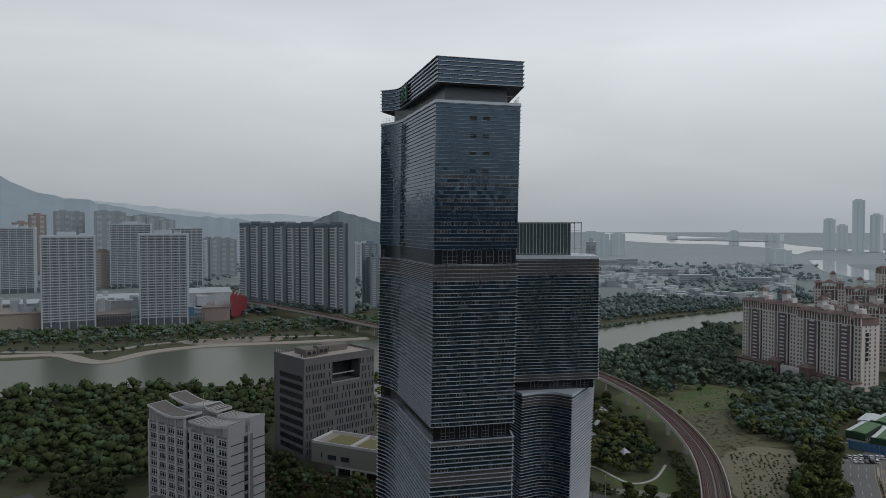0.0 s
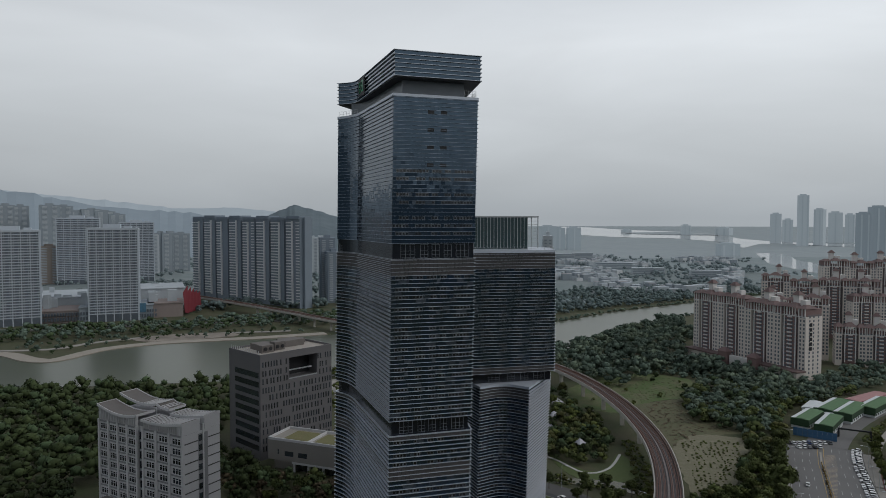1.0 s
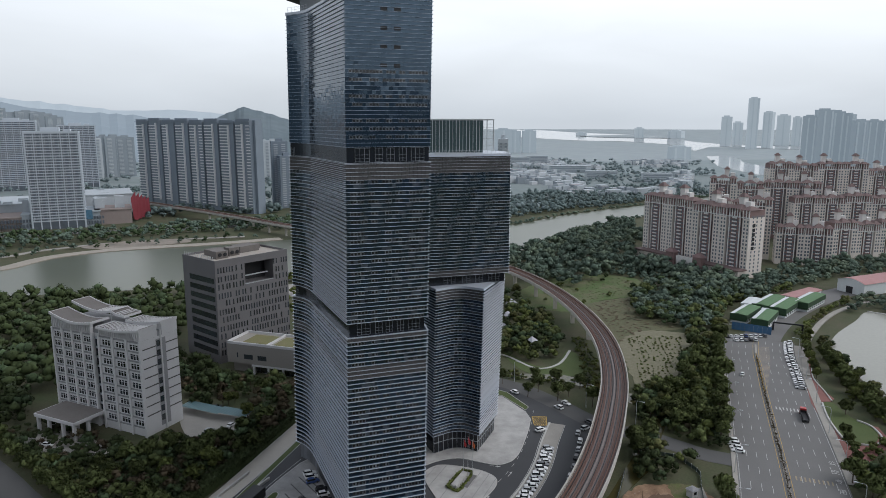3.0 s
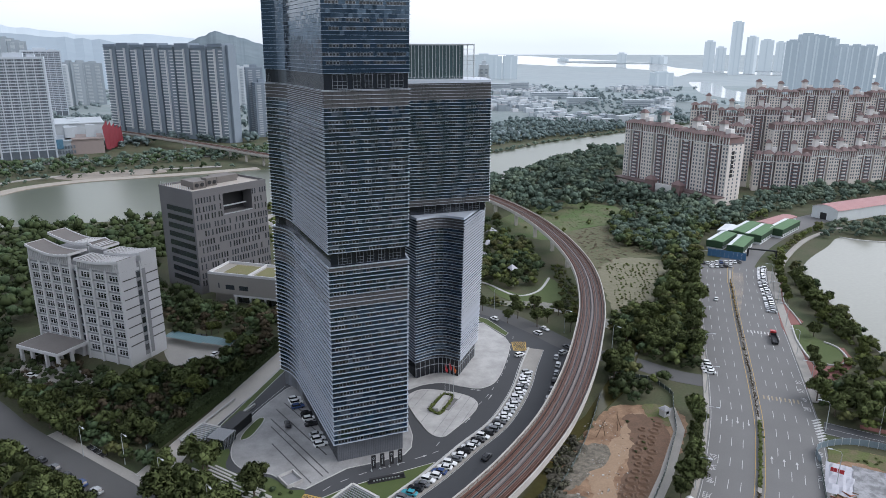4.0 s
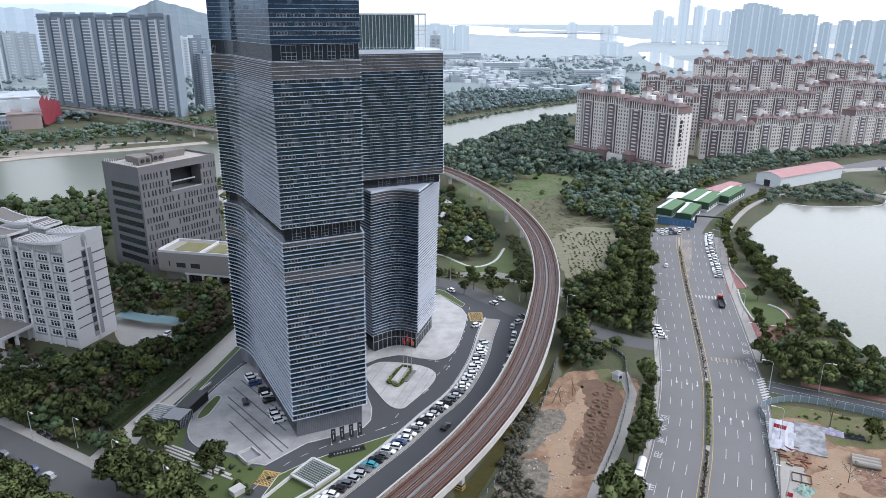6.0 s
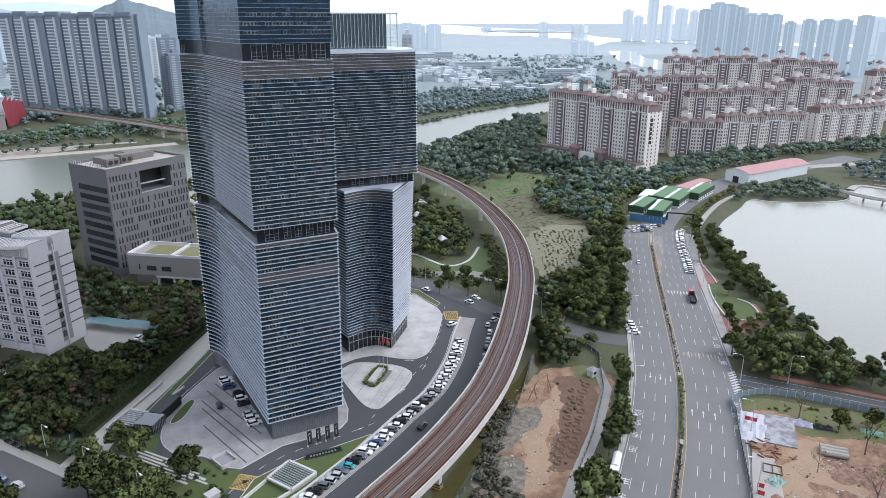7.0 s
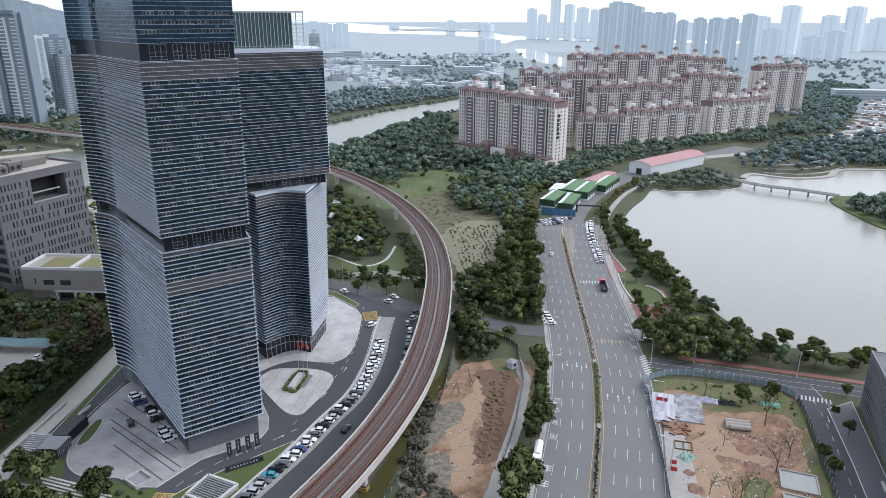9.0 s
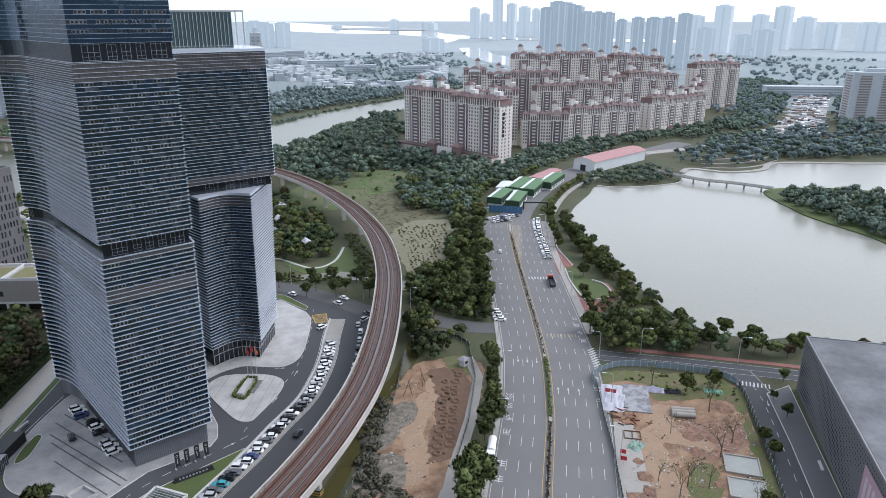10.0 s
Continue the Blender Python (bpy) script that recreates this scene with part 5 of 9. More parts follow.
def estate(x, y, turn, units, w, d, h, seed):
    """A row of joined stair units: beige window strips, deep recesses, brown balcony bays, a columned crown and roofed turrets."""
    rnd = random.Random(seed)
    t = thing("residential_block", "beige and brown apartment row with tiled roof turrets", "apartment block", "estate rows", at=(x, y, 0), turn=turn)
    for u in range(units):
        core, brown, win, trim, roof = Build(), Build(), Build(), Build(), Build()
        x0 = u * w
        hu = h + rnd.choice((0, 0, 3.0, -2.0))
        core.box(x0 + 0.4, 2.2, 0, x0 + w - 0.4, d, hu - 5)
        strips = []
        for c0, c1 in ((0.003, 0.23), (0.77, 0.997)):
            beige = Build(); beige.box(x0 + w * c0, 0, 0, x0 + w * c1, d + 0.6, hu - 6.5); strips.append(beige)
        brown.box(x0 + w * 0.32, 0.6, 0, x0 + w * 0.68, d - 1, hu - 4)
        brown.box(x0 + w * 0.02, 0.2, hu - 6.5, x0 + w * 0.26, d + 0.3, hu - 0.8); brown.box(x0 + w * 0.74, 0.2, hu - 6.5, x0 + w * 0.98, d + 0.3, hu - 0.8)
        floors = int((hu - 9) / 3.0)
        for k in range(floors):
            z = 5 + 3.0 * k
            for c in (0.045, 0.145, 0.815, 0.915):
                win.box(x0 + w * c, -0.08, z, x0 + w * c + 1.35, 0.05, z + 1.7)
            for c in (0.345, 0.435, 0.53, 0.62):
                win.box(x0 + w * c, 0.48, z, x0 + w * c + 1.5, 0.65, z + 1.6)
            trim.box(x0 + w * 0.43, -0.5, z - 0.7, x0 + w * 0.57, 0.7, z + 0.3)
            if u == units - 1:
                for yy in (d * 0.2, d * 0.45, d * 0.75):
                    win.box(x0 + w - 0.05, yy, z, x0 + w + 0.08, yy + 1.3, z + 1.6)
            if u == 0:
                for yy in (d * 0.25, d * 0.65):
                    win.box(x0 - 0.08, yy, z, x0 + 0.05, yy + 1.3, z + 1.6)
        for c in (0.03, 0.12, 0.22, 0.33, 0.415, 0.5, 0.585, 0.67, 0.78, 0.88, 0.97):
            trim.box(x0 + w * c - 0.32, -0.35, hu - 6.8, x0 + w * c + 0.32, 0.3, hu - 0.4)
        for c in (0.325, 0.675):
            trim.box(x0 + w * c - 0.4, 0.1, 3, x0 + w * c + 0.4, 0.8, hu - 5)
        trim.box(x0, -0.4, hu - 7.0, x0 + w, 0.25, hu - 6.4)
        hip(roof, x0 - 0.6, -1.3, x0 + w * 0.31, d * 0.75, hu - 0.6, 2.6, 0)
        hip(roof, x0 + w * 0.28, -1.0, x0 + w * 0.72, d * 0.85, hu - 0.2, 3.0, 0)
        hip(roof, x0 + w * 0.69, -1.3, x0 + w + 0.6, d * 0.75, hu - 0.6, 2.6, 0)
        tx, ty, ts = x0 + w * rnd.uniform(0.15, 0.55), d * 0.4, w * 0.17
        trim.box(tx, ty, hu - 1, tx + ts, ty + ts, hu + 8.5)
        hip(roof, tx - 1.1, ty - 1.1, tx + ts + 1.1, ty + ts + 1.1, hu + 8.5, 3.0, 0)
        trim.box(tx + ts * 1.3, ty, hu - 1, tx + ts * 2.3, ty + ts, hu + 5.0)
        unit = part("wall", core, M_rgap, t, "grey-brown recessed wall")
        for beige in strips:
            part("window_strip", beige, M_rbeige, unit, "beige rendered window strip")
        part("bay", brown, M_rbrown, unit, "brown tiled bay")
        tagged(part("fenestration", win, M_aptg, unit), kind="stuff")
        tagged(part("trim", trim, M_rwhite, unit), kind="stuff")
        part("roof", roof, M_rroof, unit, "dark red hipped roof")
    return t


A = math.atan2(490.3 - 598.6, 302.2 - 262.7)
ea = estate(262.7, 598.6, A, 4, 28.5, 17, 56.5, 1)
b = Build(); b.box(0, -9, 0, 114, 0, 6.5)
part("podium", b, M_rbeige, ea, "beige podium with tiled porches")
b = Build(); b.box(-1, -10, 6.5, 115, 0, 7.6)
part("podium_roof", b, M_rroof, ea)
for xx in (42, 72):
    b = Build(); b.box(xx, -13, 0, xx + 9, -8, 12); hip(b, xx - 1, -14, xx + 10, -7, 12, 3, 0)
    part("porch_tower", b, M_rbrown, ea)
b = Build(); b.box(52, -11, 0, 70, -8.5, 9.5)
part("porch_front", b, M_rwhite, ea)
for k in range(6):
    b = Build(); b.box(113.9, 4.0, 40.5 - 3.6 * k, 114.25, 6.6, 43.2 - 3.6 * k)
    part("sign_bar", b, M_dark, ea, "dark sign bar")
estate(322, 590, math.atan2(-40, 62), 2, 26, 16, 51, 2)
estate(360, 545, math.atan2(-20, 40), 2, 22, 15, 33, 3)
estate(424, 558, 0.02, 4, 23.5, 15, 33, 4)
estate(535, 562, 0.2, 4, 26, 15, 34, 5)
estate(640, 600, 0.5, 2, 24, 15, 38, 6)
estate(380, 700, -0.5, 4, 27, 18, 60, 7)
estate(477, 745, -0.25, 4, 27, 18, 75, 8)
estate(600, 740, -0.12, 4, 27, 18, 68, 9)
estate(560, 660, -0.05, 4, 26, 16, 52, 12)
estate(720, 680, 0.0, 3, 27, 18, 60, 10)
estate(440, 640, -0.2, 4, 25, 16, 49, 11)
stacked(818, 505, -0.6, 52, 24, 58, M_hz2, M_hz4, "distant apartment towers", "pale apartment tower with brown balcony bands")

# ---------------------------------------------------------------- site sheds, hall, perforated building
M_shedg = mat("green_turf_roof_net", (0.075, 0.155, 0.070), 0.85, var=0.25, scale=0.4, fine=2, col2=(0.11, 0.19, 0.095))
M_shedw = mat("white_sheet_wall", (0.62, 0.65, 0.66), 0.6, var=0.08, scale=0.3, fine=2)
M_blue = mat("blue_hoarding", (0.05, 0.14, 0.27), 0.6, var=0.2, scale=0.4, fine=2)
M_pink = mat("faded_red_sheet_roof", (0.33, 0.165, 0.16), 0.7, var=0.12, scale=0.12, fine=1.5, col2=(0.40, 0.22, 0.215))
M_netting = mat("dark_green_side_net", (0.030, 0.070, 0.032), 0.9, var=0.3, scale=0.6, fine=3)
for x0, y0, x1, y1, w, h, green in ((230, 378.5, 249.8, 396, 9.0, 6.0, 1), (236, 365.7, 255, 385, 8.6, 6.0, 1), (261.5, 387.4, 286.7, 408.9, 9.4, 6.4, 1), (284.4, 399, 311.2, 419.3, 9.4, 6.4, 1), (255.6, 397, 281.4, 418.3, 9.6, 6.2, 1), (250.3, 402.5, 264.6, 417, 8.0, 5.2, 0),
                                    (289, 419, 322, 437, 9.0, 5.0, 2), (257, 390, 262, 394, 9.0, 4.6, 0)):
    L = math.hypot(x1 - x0, y1 - y0)
    s = thing("site_shed", ("long white site shed with a pale roof", "long pale site shed under green roof netting", "long pale site shed with a faded red roof")[green], "shed", "site sheds", at=(x0, y0, 0), turn=math.atan2(y1 - y0, x1 - x0))
    b = Build(); b.box(0, -w / 2, 0, L, w / 2, h - 1.0)
    part("wall", b, M_shedw, s, "pale sheet wall")
    b = Build(); n = 8
    for k in range(n):  # slightly crowned roof with a pale ridge strip
        p0, p1 = -w / 2 - 0.4 + (w + 0.8) * k / n, -w / 2 - 0.4 + (w + 0.8) * (k + 1) / n
        q0, q1 = h - 0.2 + 0.45 * (1 - abs(2 * k / n - 1)), h - 0.2 + 0.45 * (1 - abs(2 * (k + 1) / n - 1))
        b.face([(-0.4, p0, q0), (L + 0.4, p0, q0), (L + 0.4, p1, q1), (-0.4, p1, q1)], 0 if k < 6 or green != 1 else 1)
    b.box(-0.4, -w / 2 - 0.4, h - 1.0, L + 0.4, w / 2 + 0.4, h - 0.2, 0)
    part("roof", b, [(M_shedw, M_shedg, M_pink)[green], M_shedw], s, ("pale roof", "green netted roof with a pale edge", "faded red roof")[green])
    if green == 1:
        b = Build(); b.box(-0.5, -w / 2 - 0.5, 1.6, -0.42, w / 2 + 0.5, h - 0.4); b.box(-0.5, -w / 2 - 0.5, 2.8, L + 0.4, -w / 2 - 0.42, h - 0.4)
        part("side_net", b, M_netting, s, "dark green net down the side")
    for k in range(int(L / 4)):
        b = Build(); b.box(1.5 + 4 * k, -w / 2 - 0.08, 0.9, 3.2 + 4 * k, -w / 2 + 0.02, 2.1)
        part("window", b, M_pane, s)
fn = thing("hoarding", "blue hoarding panels closing off the road end", "hoarding")
for k in range(9):
    b = Build(); b.bar((0, 0), (2.3, 0.0), 0.12, 0, 4.6)
    ob = part("hoarding_panel", b, M_blue, fn)
    ob.matrix_basis = Matrix.Translation((219.5 + 1.82 * k, 367.5 - 1.58 * k, 0)) @ Matrix.Rotation(-0.72, 4, "Z")
b = Build(); b.bar((242, 362.5), (256, 354), 1.0, 4.4, 5.2); b.bar((242, 362.5), (242.9, 362), 0.8, 0, 5.2); b.bar((255.2, 354.5), (256, 354), 0.8, 0, 5.2)
gt = thing("site_gate", "dark steel gate frame across the road", "gate")
part("gate_frame", b, M_dark, gt)

hall = thing("market_hall", "white sheet hall with a faded red barrel roof", "hall", at=(348.4, 446.6, 0), turn=math.atan2(21, 70))
b = Build(); b.box(0, -18.5, 0, 76, 2, 8.5)
part("wall", b, M_shedw, hall)
b = Build(); n = 8
for k in range(n):
    y0, y1 = -19.3 + 22 * k / n, -19.3 + 22 * (k + 1) / n
    z0, z1 = 8.5 + 2.6 * math.sin(math.pi * k / n), 8.5 + 2.6 * math.sin(math.pi * (k + 1) / n)
    b.face([(-0.8, y0, z0), (77, y0, z0), (77, y1, z1), (-0.8, y1, z1)])
part("roof", b, M_pink, hall, "faded red barrel roof")
b = Build(); ys = [-19.3 + 22 * k / n for k in range(n + 1)]
for x in (0, 76):
    pts = [(x, y, 8.5 + 2.6 * math.sin(math.pi * k / n)) for k, y in enumerate(ys)]
    b = Build(); b.face(pts if x == 0 else pts[::-1])
    part("gable", b, M_shedw, hall)
# No opening is cut; a dark panel gives the shaded inside.
b = Build(); b.box(-0.1, -10, 0, 0.05, -5, 5)
part("door", b, M_dark, hall, "dark panel standing for a shaded open doorway")

bb = thing("perforated_hall", "dark grey hall clad in perforated metal panels", "building", at=(199.5, 128.6, 0), turn=math.atan2(86.4 - 129.1, 159.9 - 197.6))
M_perf = mat("grey_perforated_panel", (0.135, 0.14, 0.15), 0.6, metal=0.1, var=0.1, scale=0.1, fine=2, bump=0.05)
HB = 19.5
b = Build(); b.box(0, 0, 0, 100, 60, HB)
part("wall", b, M_perf, bb, "grey perforated metal wall")
b = Build()
b.box(0, 0, HB, 100, 0.35, HB + 0.5); b.box(0, 0.35, HB, 0.35, 60, HB + 0.5)
part("parapet", b, M_greytile, bb, "grey metal parapet edge")
b = Build(); b.box(0.6, 0.6, HB, 100, 60, HB + 0.3)
part("roof", b, mat("streaked_metal_roof", (0.085, 0.088, 0.095), 0.75, metal=0.0, var=0.25, scale=0.06, fine=0.6, col2=(0.15, 0.153, 0.16), patch=(0.4, 0.62)), bb, "streaked grey metal roof")
b = Build()
for i in range(74):
    for j in range(14):
        dens = 0.5 + 0.55 * noise.noise(Vector((i * 0.07, j * 0.12, 3.0))) + 0.14 * math.sin(i * 0.21 + j * 0.3)
        if dens > 0.30:
            x, z = 1.4 + i * 1.32 + (0.6 if j % 2 else 0), 1.9 + j * 1.24
            r = 0.20 + 0.46 * min(0.6, max(0, dens - 0.3))
            b.face([(x - r, -0.03, z), (x - r * 0.5, -0.03, z - r), (x + r * 0.5, -0.03, z - r), (x + r, -0.03, z), (x + r * 0.5, -0.03, z + r), (x - r * 0.5, -0.03, z + r)])
            if j % 2 == 0 and i < 44:
                y = 1.2 + i * 1.32
                b.face([(-0.03, y + r, z), (-0.03, y, z - r * 1.2), (-0.03, y - r, z), (-0.03, y, z + r * 1.2)])
tagged(part("perforations", b, mat("black_panel_hole", (0.012, 0.013, 0.015), 0.9, bump=0), bb), kind="stuff")
b = Build(); b.bar((66, -0.3), (84, -0.3), 0.15, 3.5, 16.5)
bn = part("banner", b, mat("pale_pink_banner", (0.42, 0.29, 0.34), 0.7, var=0.15, scale=0.2, fine=1), bb, "pale pink banner")
M_bp = mat("banner_print", (0.55, 0.47, 0.52), 0.7)
for k in range(5):
    b = Build(); b.bar((68 + 2.6 * k, -0.42), (69.6 + 2.6 * k, -0.42), 0.06, 5, 14.5)
    part("banner_bar", b, M_bp, bn, "pale printed bar")

# ---------------------------------------------------------------- hills and skyline, haze put into colour and glow
# Haze is painted: bluish base colours, plus emission on the farther hills.
M_hill1 = mat("wooded_hill_haze_tint", (0.105, 0.140, 0.160), 1.0, var=0.2, scale=0.006, fine=0.03, col2=(0.14, 0.175, 0.195), bump=0)
M_hill2 = mat("far_hill_haze_glow", (0.20, 0.235, 0.26), 1.0, var=0.08, scale=0.003, fine=0.02, bump=0, glow=(0.05, 0.065, 0.08, 1.0))
M_hill3 = mat("farthest_hill_haze_glow", (0.28, 0.32, 0.35), 1.0, var=0.05, scale=0.003, fine=0.02, bump=0, glow=(0.11, 0.126, 0.138, 1.0))


def hills(name, dist, depth, tops, m, seed, wob=8):
    """A ridge with slopes to both sides; tops: (azimuth, elevation angle) of its skyline."""
    b = Build()
    n = 90
    azs = [tops[0][0] + (tops[-1][0] - tops[0][0]) * k / n for k in range(n + 1)]
    cols = []
    for az in azs:
        el = np.interp(az, [p[0] for p in tops], [p[1] for p in tops])
        z = EYE + dist * math.tan(radians(float(el)))
        z += wob * noise.noise(Vector((az * 1.3, seed, 0))) + wob * 0.2 * noise.noise(Vector((az * 5, seed, 3)))
        col = []
        for f, dd in ((0.0, -1.0), (0.30, -0.7), (0.68, -0.38), (1.0, 0.0), (0.0, 1.0)):
            j = 1 + 0.015 * noise.noise(Vector((az * 0.5, f * 4, seed)))
            x, y = at_az(az, dist + depth * dd)
            col.append((x, y, max(z, 3) * f * (j if 0 < f < 1 else 1)))
        cols.append(col)
    for c0, c1 in zip(cols, cols[1:]):
        for k in range(4):
            b.face([c0[k], c1[k], c1[k + 1], c0[k + 1]])
    ob = setting(name, b, m, "wooded hill ridge with haze painted into its colour", "backdrop")
    for p in ob.data.polygons:
        p.use_smooth = True


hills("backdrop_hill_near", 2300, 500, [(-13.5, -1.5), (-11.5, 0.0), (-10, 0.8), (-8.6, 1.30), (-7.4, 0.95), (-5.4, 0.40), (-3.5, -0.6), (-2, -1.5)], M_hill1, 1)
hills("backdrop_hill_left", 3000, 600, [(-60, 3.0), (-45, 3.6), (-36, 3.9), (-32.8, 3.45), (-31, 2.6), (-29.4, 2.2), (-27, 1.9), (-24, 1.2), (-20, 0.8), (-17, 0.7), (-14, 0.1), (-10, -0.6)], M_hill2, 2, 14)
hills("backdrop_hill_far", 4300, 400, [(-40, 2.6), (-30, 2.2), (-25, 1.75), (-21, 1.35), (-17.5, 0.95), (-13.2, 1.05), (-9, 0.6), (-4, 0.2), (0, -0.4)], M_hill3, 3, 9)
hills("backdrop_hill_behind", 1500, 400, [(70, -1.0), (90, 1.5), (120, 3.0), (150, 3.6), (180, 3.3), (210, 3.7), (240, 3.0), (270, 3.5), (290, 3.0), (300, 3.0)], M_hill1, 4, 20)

# Haze over the towers is a pale blue base with emission on top.
M_sk1 = mat("skyline_haze_glow_near", (0.15, 0.172, 0.185), 0.9, var=0.05, scale=0.02, fine=0.2, bump=0, glow=(0.102, 0.124, 0.141, 1.0))
M_sk2 = mat("skyline_haze_glow_far", (0.20, 0.224, 0.238), 0.9, var=0.04, scale=0.02, fine=0.2, bump=0, glow=(0.158, 0.182, 0.198, 1.0))
M_sk3 = mat("skyline_haze_glow_band", (0.20, 0.225, 0.24), 0.9, var=0.04, scale=0.02, fine=0.2, bump=0, glow=(0.124, 0.147, 0.163, 1.0))
rnd = random.Random(21)


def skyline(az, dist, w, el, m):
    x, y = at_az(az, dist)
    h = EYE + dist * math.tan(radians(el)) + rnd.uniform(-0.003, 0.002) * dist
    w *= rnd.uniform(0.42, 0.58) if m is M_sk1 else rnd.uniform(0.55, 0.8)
    t = thing("distant_tower", "distant high-rise tower with painted, glowing haze colour", "high-rise", "hazy skyline", at=(x, y, 0), turn=radians(-az) + rnd.uniform(-0.5, 0.5))
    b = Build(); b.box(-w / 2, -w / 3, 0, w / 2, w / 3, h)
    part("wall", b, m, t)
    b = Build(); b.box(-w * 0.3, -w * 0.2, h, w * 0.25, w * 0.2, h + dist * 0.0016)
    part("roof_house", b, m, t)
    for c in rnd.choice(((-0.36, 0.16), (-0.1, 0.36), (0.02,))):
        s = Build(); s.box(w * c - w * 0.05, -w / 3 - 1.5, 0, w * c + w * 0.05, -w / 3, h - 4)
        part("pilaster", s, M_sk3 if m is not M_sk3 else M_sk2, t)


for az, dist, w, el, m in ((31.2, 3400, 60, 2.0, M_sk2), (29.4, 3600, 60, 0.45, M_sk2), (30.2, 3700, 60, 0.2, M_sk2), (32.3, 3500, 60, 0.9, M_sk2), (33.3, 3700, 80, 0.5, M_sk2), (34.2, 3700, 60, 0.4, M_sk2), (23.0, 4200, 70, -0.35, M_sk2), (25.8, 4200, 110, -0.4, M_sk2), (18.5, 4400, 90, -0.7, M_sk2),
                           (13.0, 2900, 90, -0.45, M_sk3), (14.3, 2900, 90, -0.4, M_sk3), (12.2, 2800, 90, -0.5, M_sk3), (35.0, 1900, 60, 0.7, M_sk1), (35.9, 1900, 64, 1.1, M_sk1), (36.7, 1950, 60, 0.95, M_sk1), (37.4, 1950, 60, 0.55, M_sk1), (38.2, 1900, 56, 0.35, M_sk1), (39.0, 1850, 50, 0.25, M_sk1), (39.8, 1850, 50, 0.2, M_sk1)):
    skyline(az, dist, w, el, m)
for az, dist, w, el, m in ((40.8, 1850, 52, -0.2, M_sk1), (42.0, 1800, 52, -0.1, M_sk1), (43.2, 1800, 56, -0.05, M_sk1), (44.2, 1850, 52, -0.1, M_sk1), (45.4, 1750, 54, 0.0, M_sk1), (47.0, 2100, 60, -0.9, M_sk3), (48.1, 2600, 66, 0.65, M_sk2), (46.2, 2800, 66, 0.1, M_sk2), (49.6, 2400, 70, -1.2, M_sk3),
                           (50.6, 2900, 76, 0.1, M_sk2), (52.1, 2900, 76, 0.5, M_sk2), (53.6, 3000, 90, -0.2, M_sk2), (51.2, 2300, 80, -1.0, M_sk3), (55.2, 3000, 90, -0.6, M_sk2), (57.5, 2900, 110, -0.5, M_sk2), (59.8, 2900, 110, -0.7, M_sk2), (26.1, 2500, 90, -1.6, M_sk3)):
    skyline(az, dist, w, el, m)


# ---------------------------------------------------------------- trees
def leaf_mat(name, col, col2, scale=0.12, fine=1.2, rand=0.0, island=0.28):
    return mat(name, col, 0.8, var=0.22, scale=scale, fine=fine, col2=col2, bump=0, rand=rand, island=island, ior=1.22)


M_leaf = leaf_mat("dark_green_leaves", (0.036, 0.053, 0.022), (0.054, 0.068, 0.028), rand=0.3)
M_leaf0 = leaf_mat("green_leaves", (0.074, 0.100, 0.037), (0.108, 0.122, 0.046), rand=0.35)
M_leaf2 = leaf_mat("fresh_green_leaves", (0.120, 0.136, 0.040), (0.082, 0.104, 0.034), rand=0.3)
M_leaf3 = leaf_mat("reddish_leaves", (0.092, 0.060, 0.046), (0.060, 0.062, 0.030), rand=0.3)
M_leafo = leaf_mat("olive_leaves", (0.106, 0.104, 0.040), (0.074, 0.084, 0.034), rand=0.3)
M_leafb = leaf_mat("bluish_green_leaves", (0.052, 0.080, 0.042), (0.070, 0.098, 0.046), rand=0.3)
# Leaf copies for farther woods, with haze mixed in as paler, bluer green.
M_leafm = leaf_mat("haze_paled_mid_leaves", (0.122, 0.164, 0.118), (0.152, 0.188, 0.132), 0.08, 0.8)
M_leafm2 = leaf_mat("haze_paled_dark_leaves", (0.096, 0.136, 0.108), (0.120, 0.158, 0.120), 0.08, 0.8)
M_leafh = leaf_mat("haze_paled_far_leaves", (0.118, 0.160, 0.158), (0.146, 0.186, 0.180), 0.03, 0.4)
M_leafhh = leaf_mat("haze_paled_farthest_leaves", (0.182, 0.230, 0.238), (0.216, 0.262, 0.270), 0.02, 0.2, island=0.2)
NEAR_MIX = [M_leaf0, M_leaf0, M_leaf, M_leafb, M_leafo, M_leaf2]
DARK_MIX = [M_leaf, M_leaf, M_leaf, M_leafb]
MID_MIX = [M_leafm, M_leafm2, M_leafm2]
FIELD_MIX = [M_leafb, M_leafm2, M_leaf0, M_leafm]
M_bark = mat("grey_brown_bark", (0.13, 0.10, 0.075), 0.9, var=0.25, scale=1.0, fine=6, bump=0.4)


def ico(level):
    bm = bmesh.new()
    bmesh.ops.create_icosphere(bm, subdivisions=level, radius=1.0)
    v = np.array([p.co[:] for p in bm.verts]); f = np.array([[q.index for q in p.verts] for p in bm.faces])
    bm.free()
    return v, f


ICO = {k: ico(k) for k in (1, 2, 3)}


def lumpy(v, rng, amount=0.28):
    """Roughens a sphere's points with a few waves."""
    out = np.ones(len(v))
    for k in range(7):
        d = rng.normal(size=3); d /= np.linalg.norm(d)
        out += amount * 0.38 * np.sin((2.2 + k) * (v @ d) * 1.6 + rng.uniform(0, 6))
    return v * out[:, None]


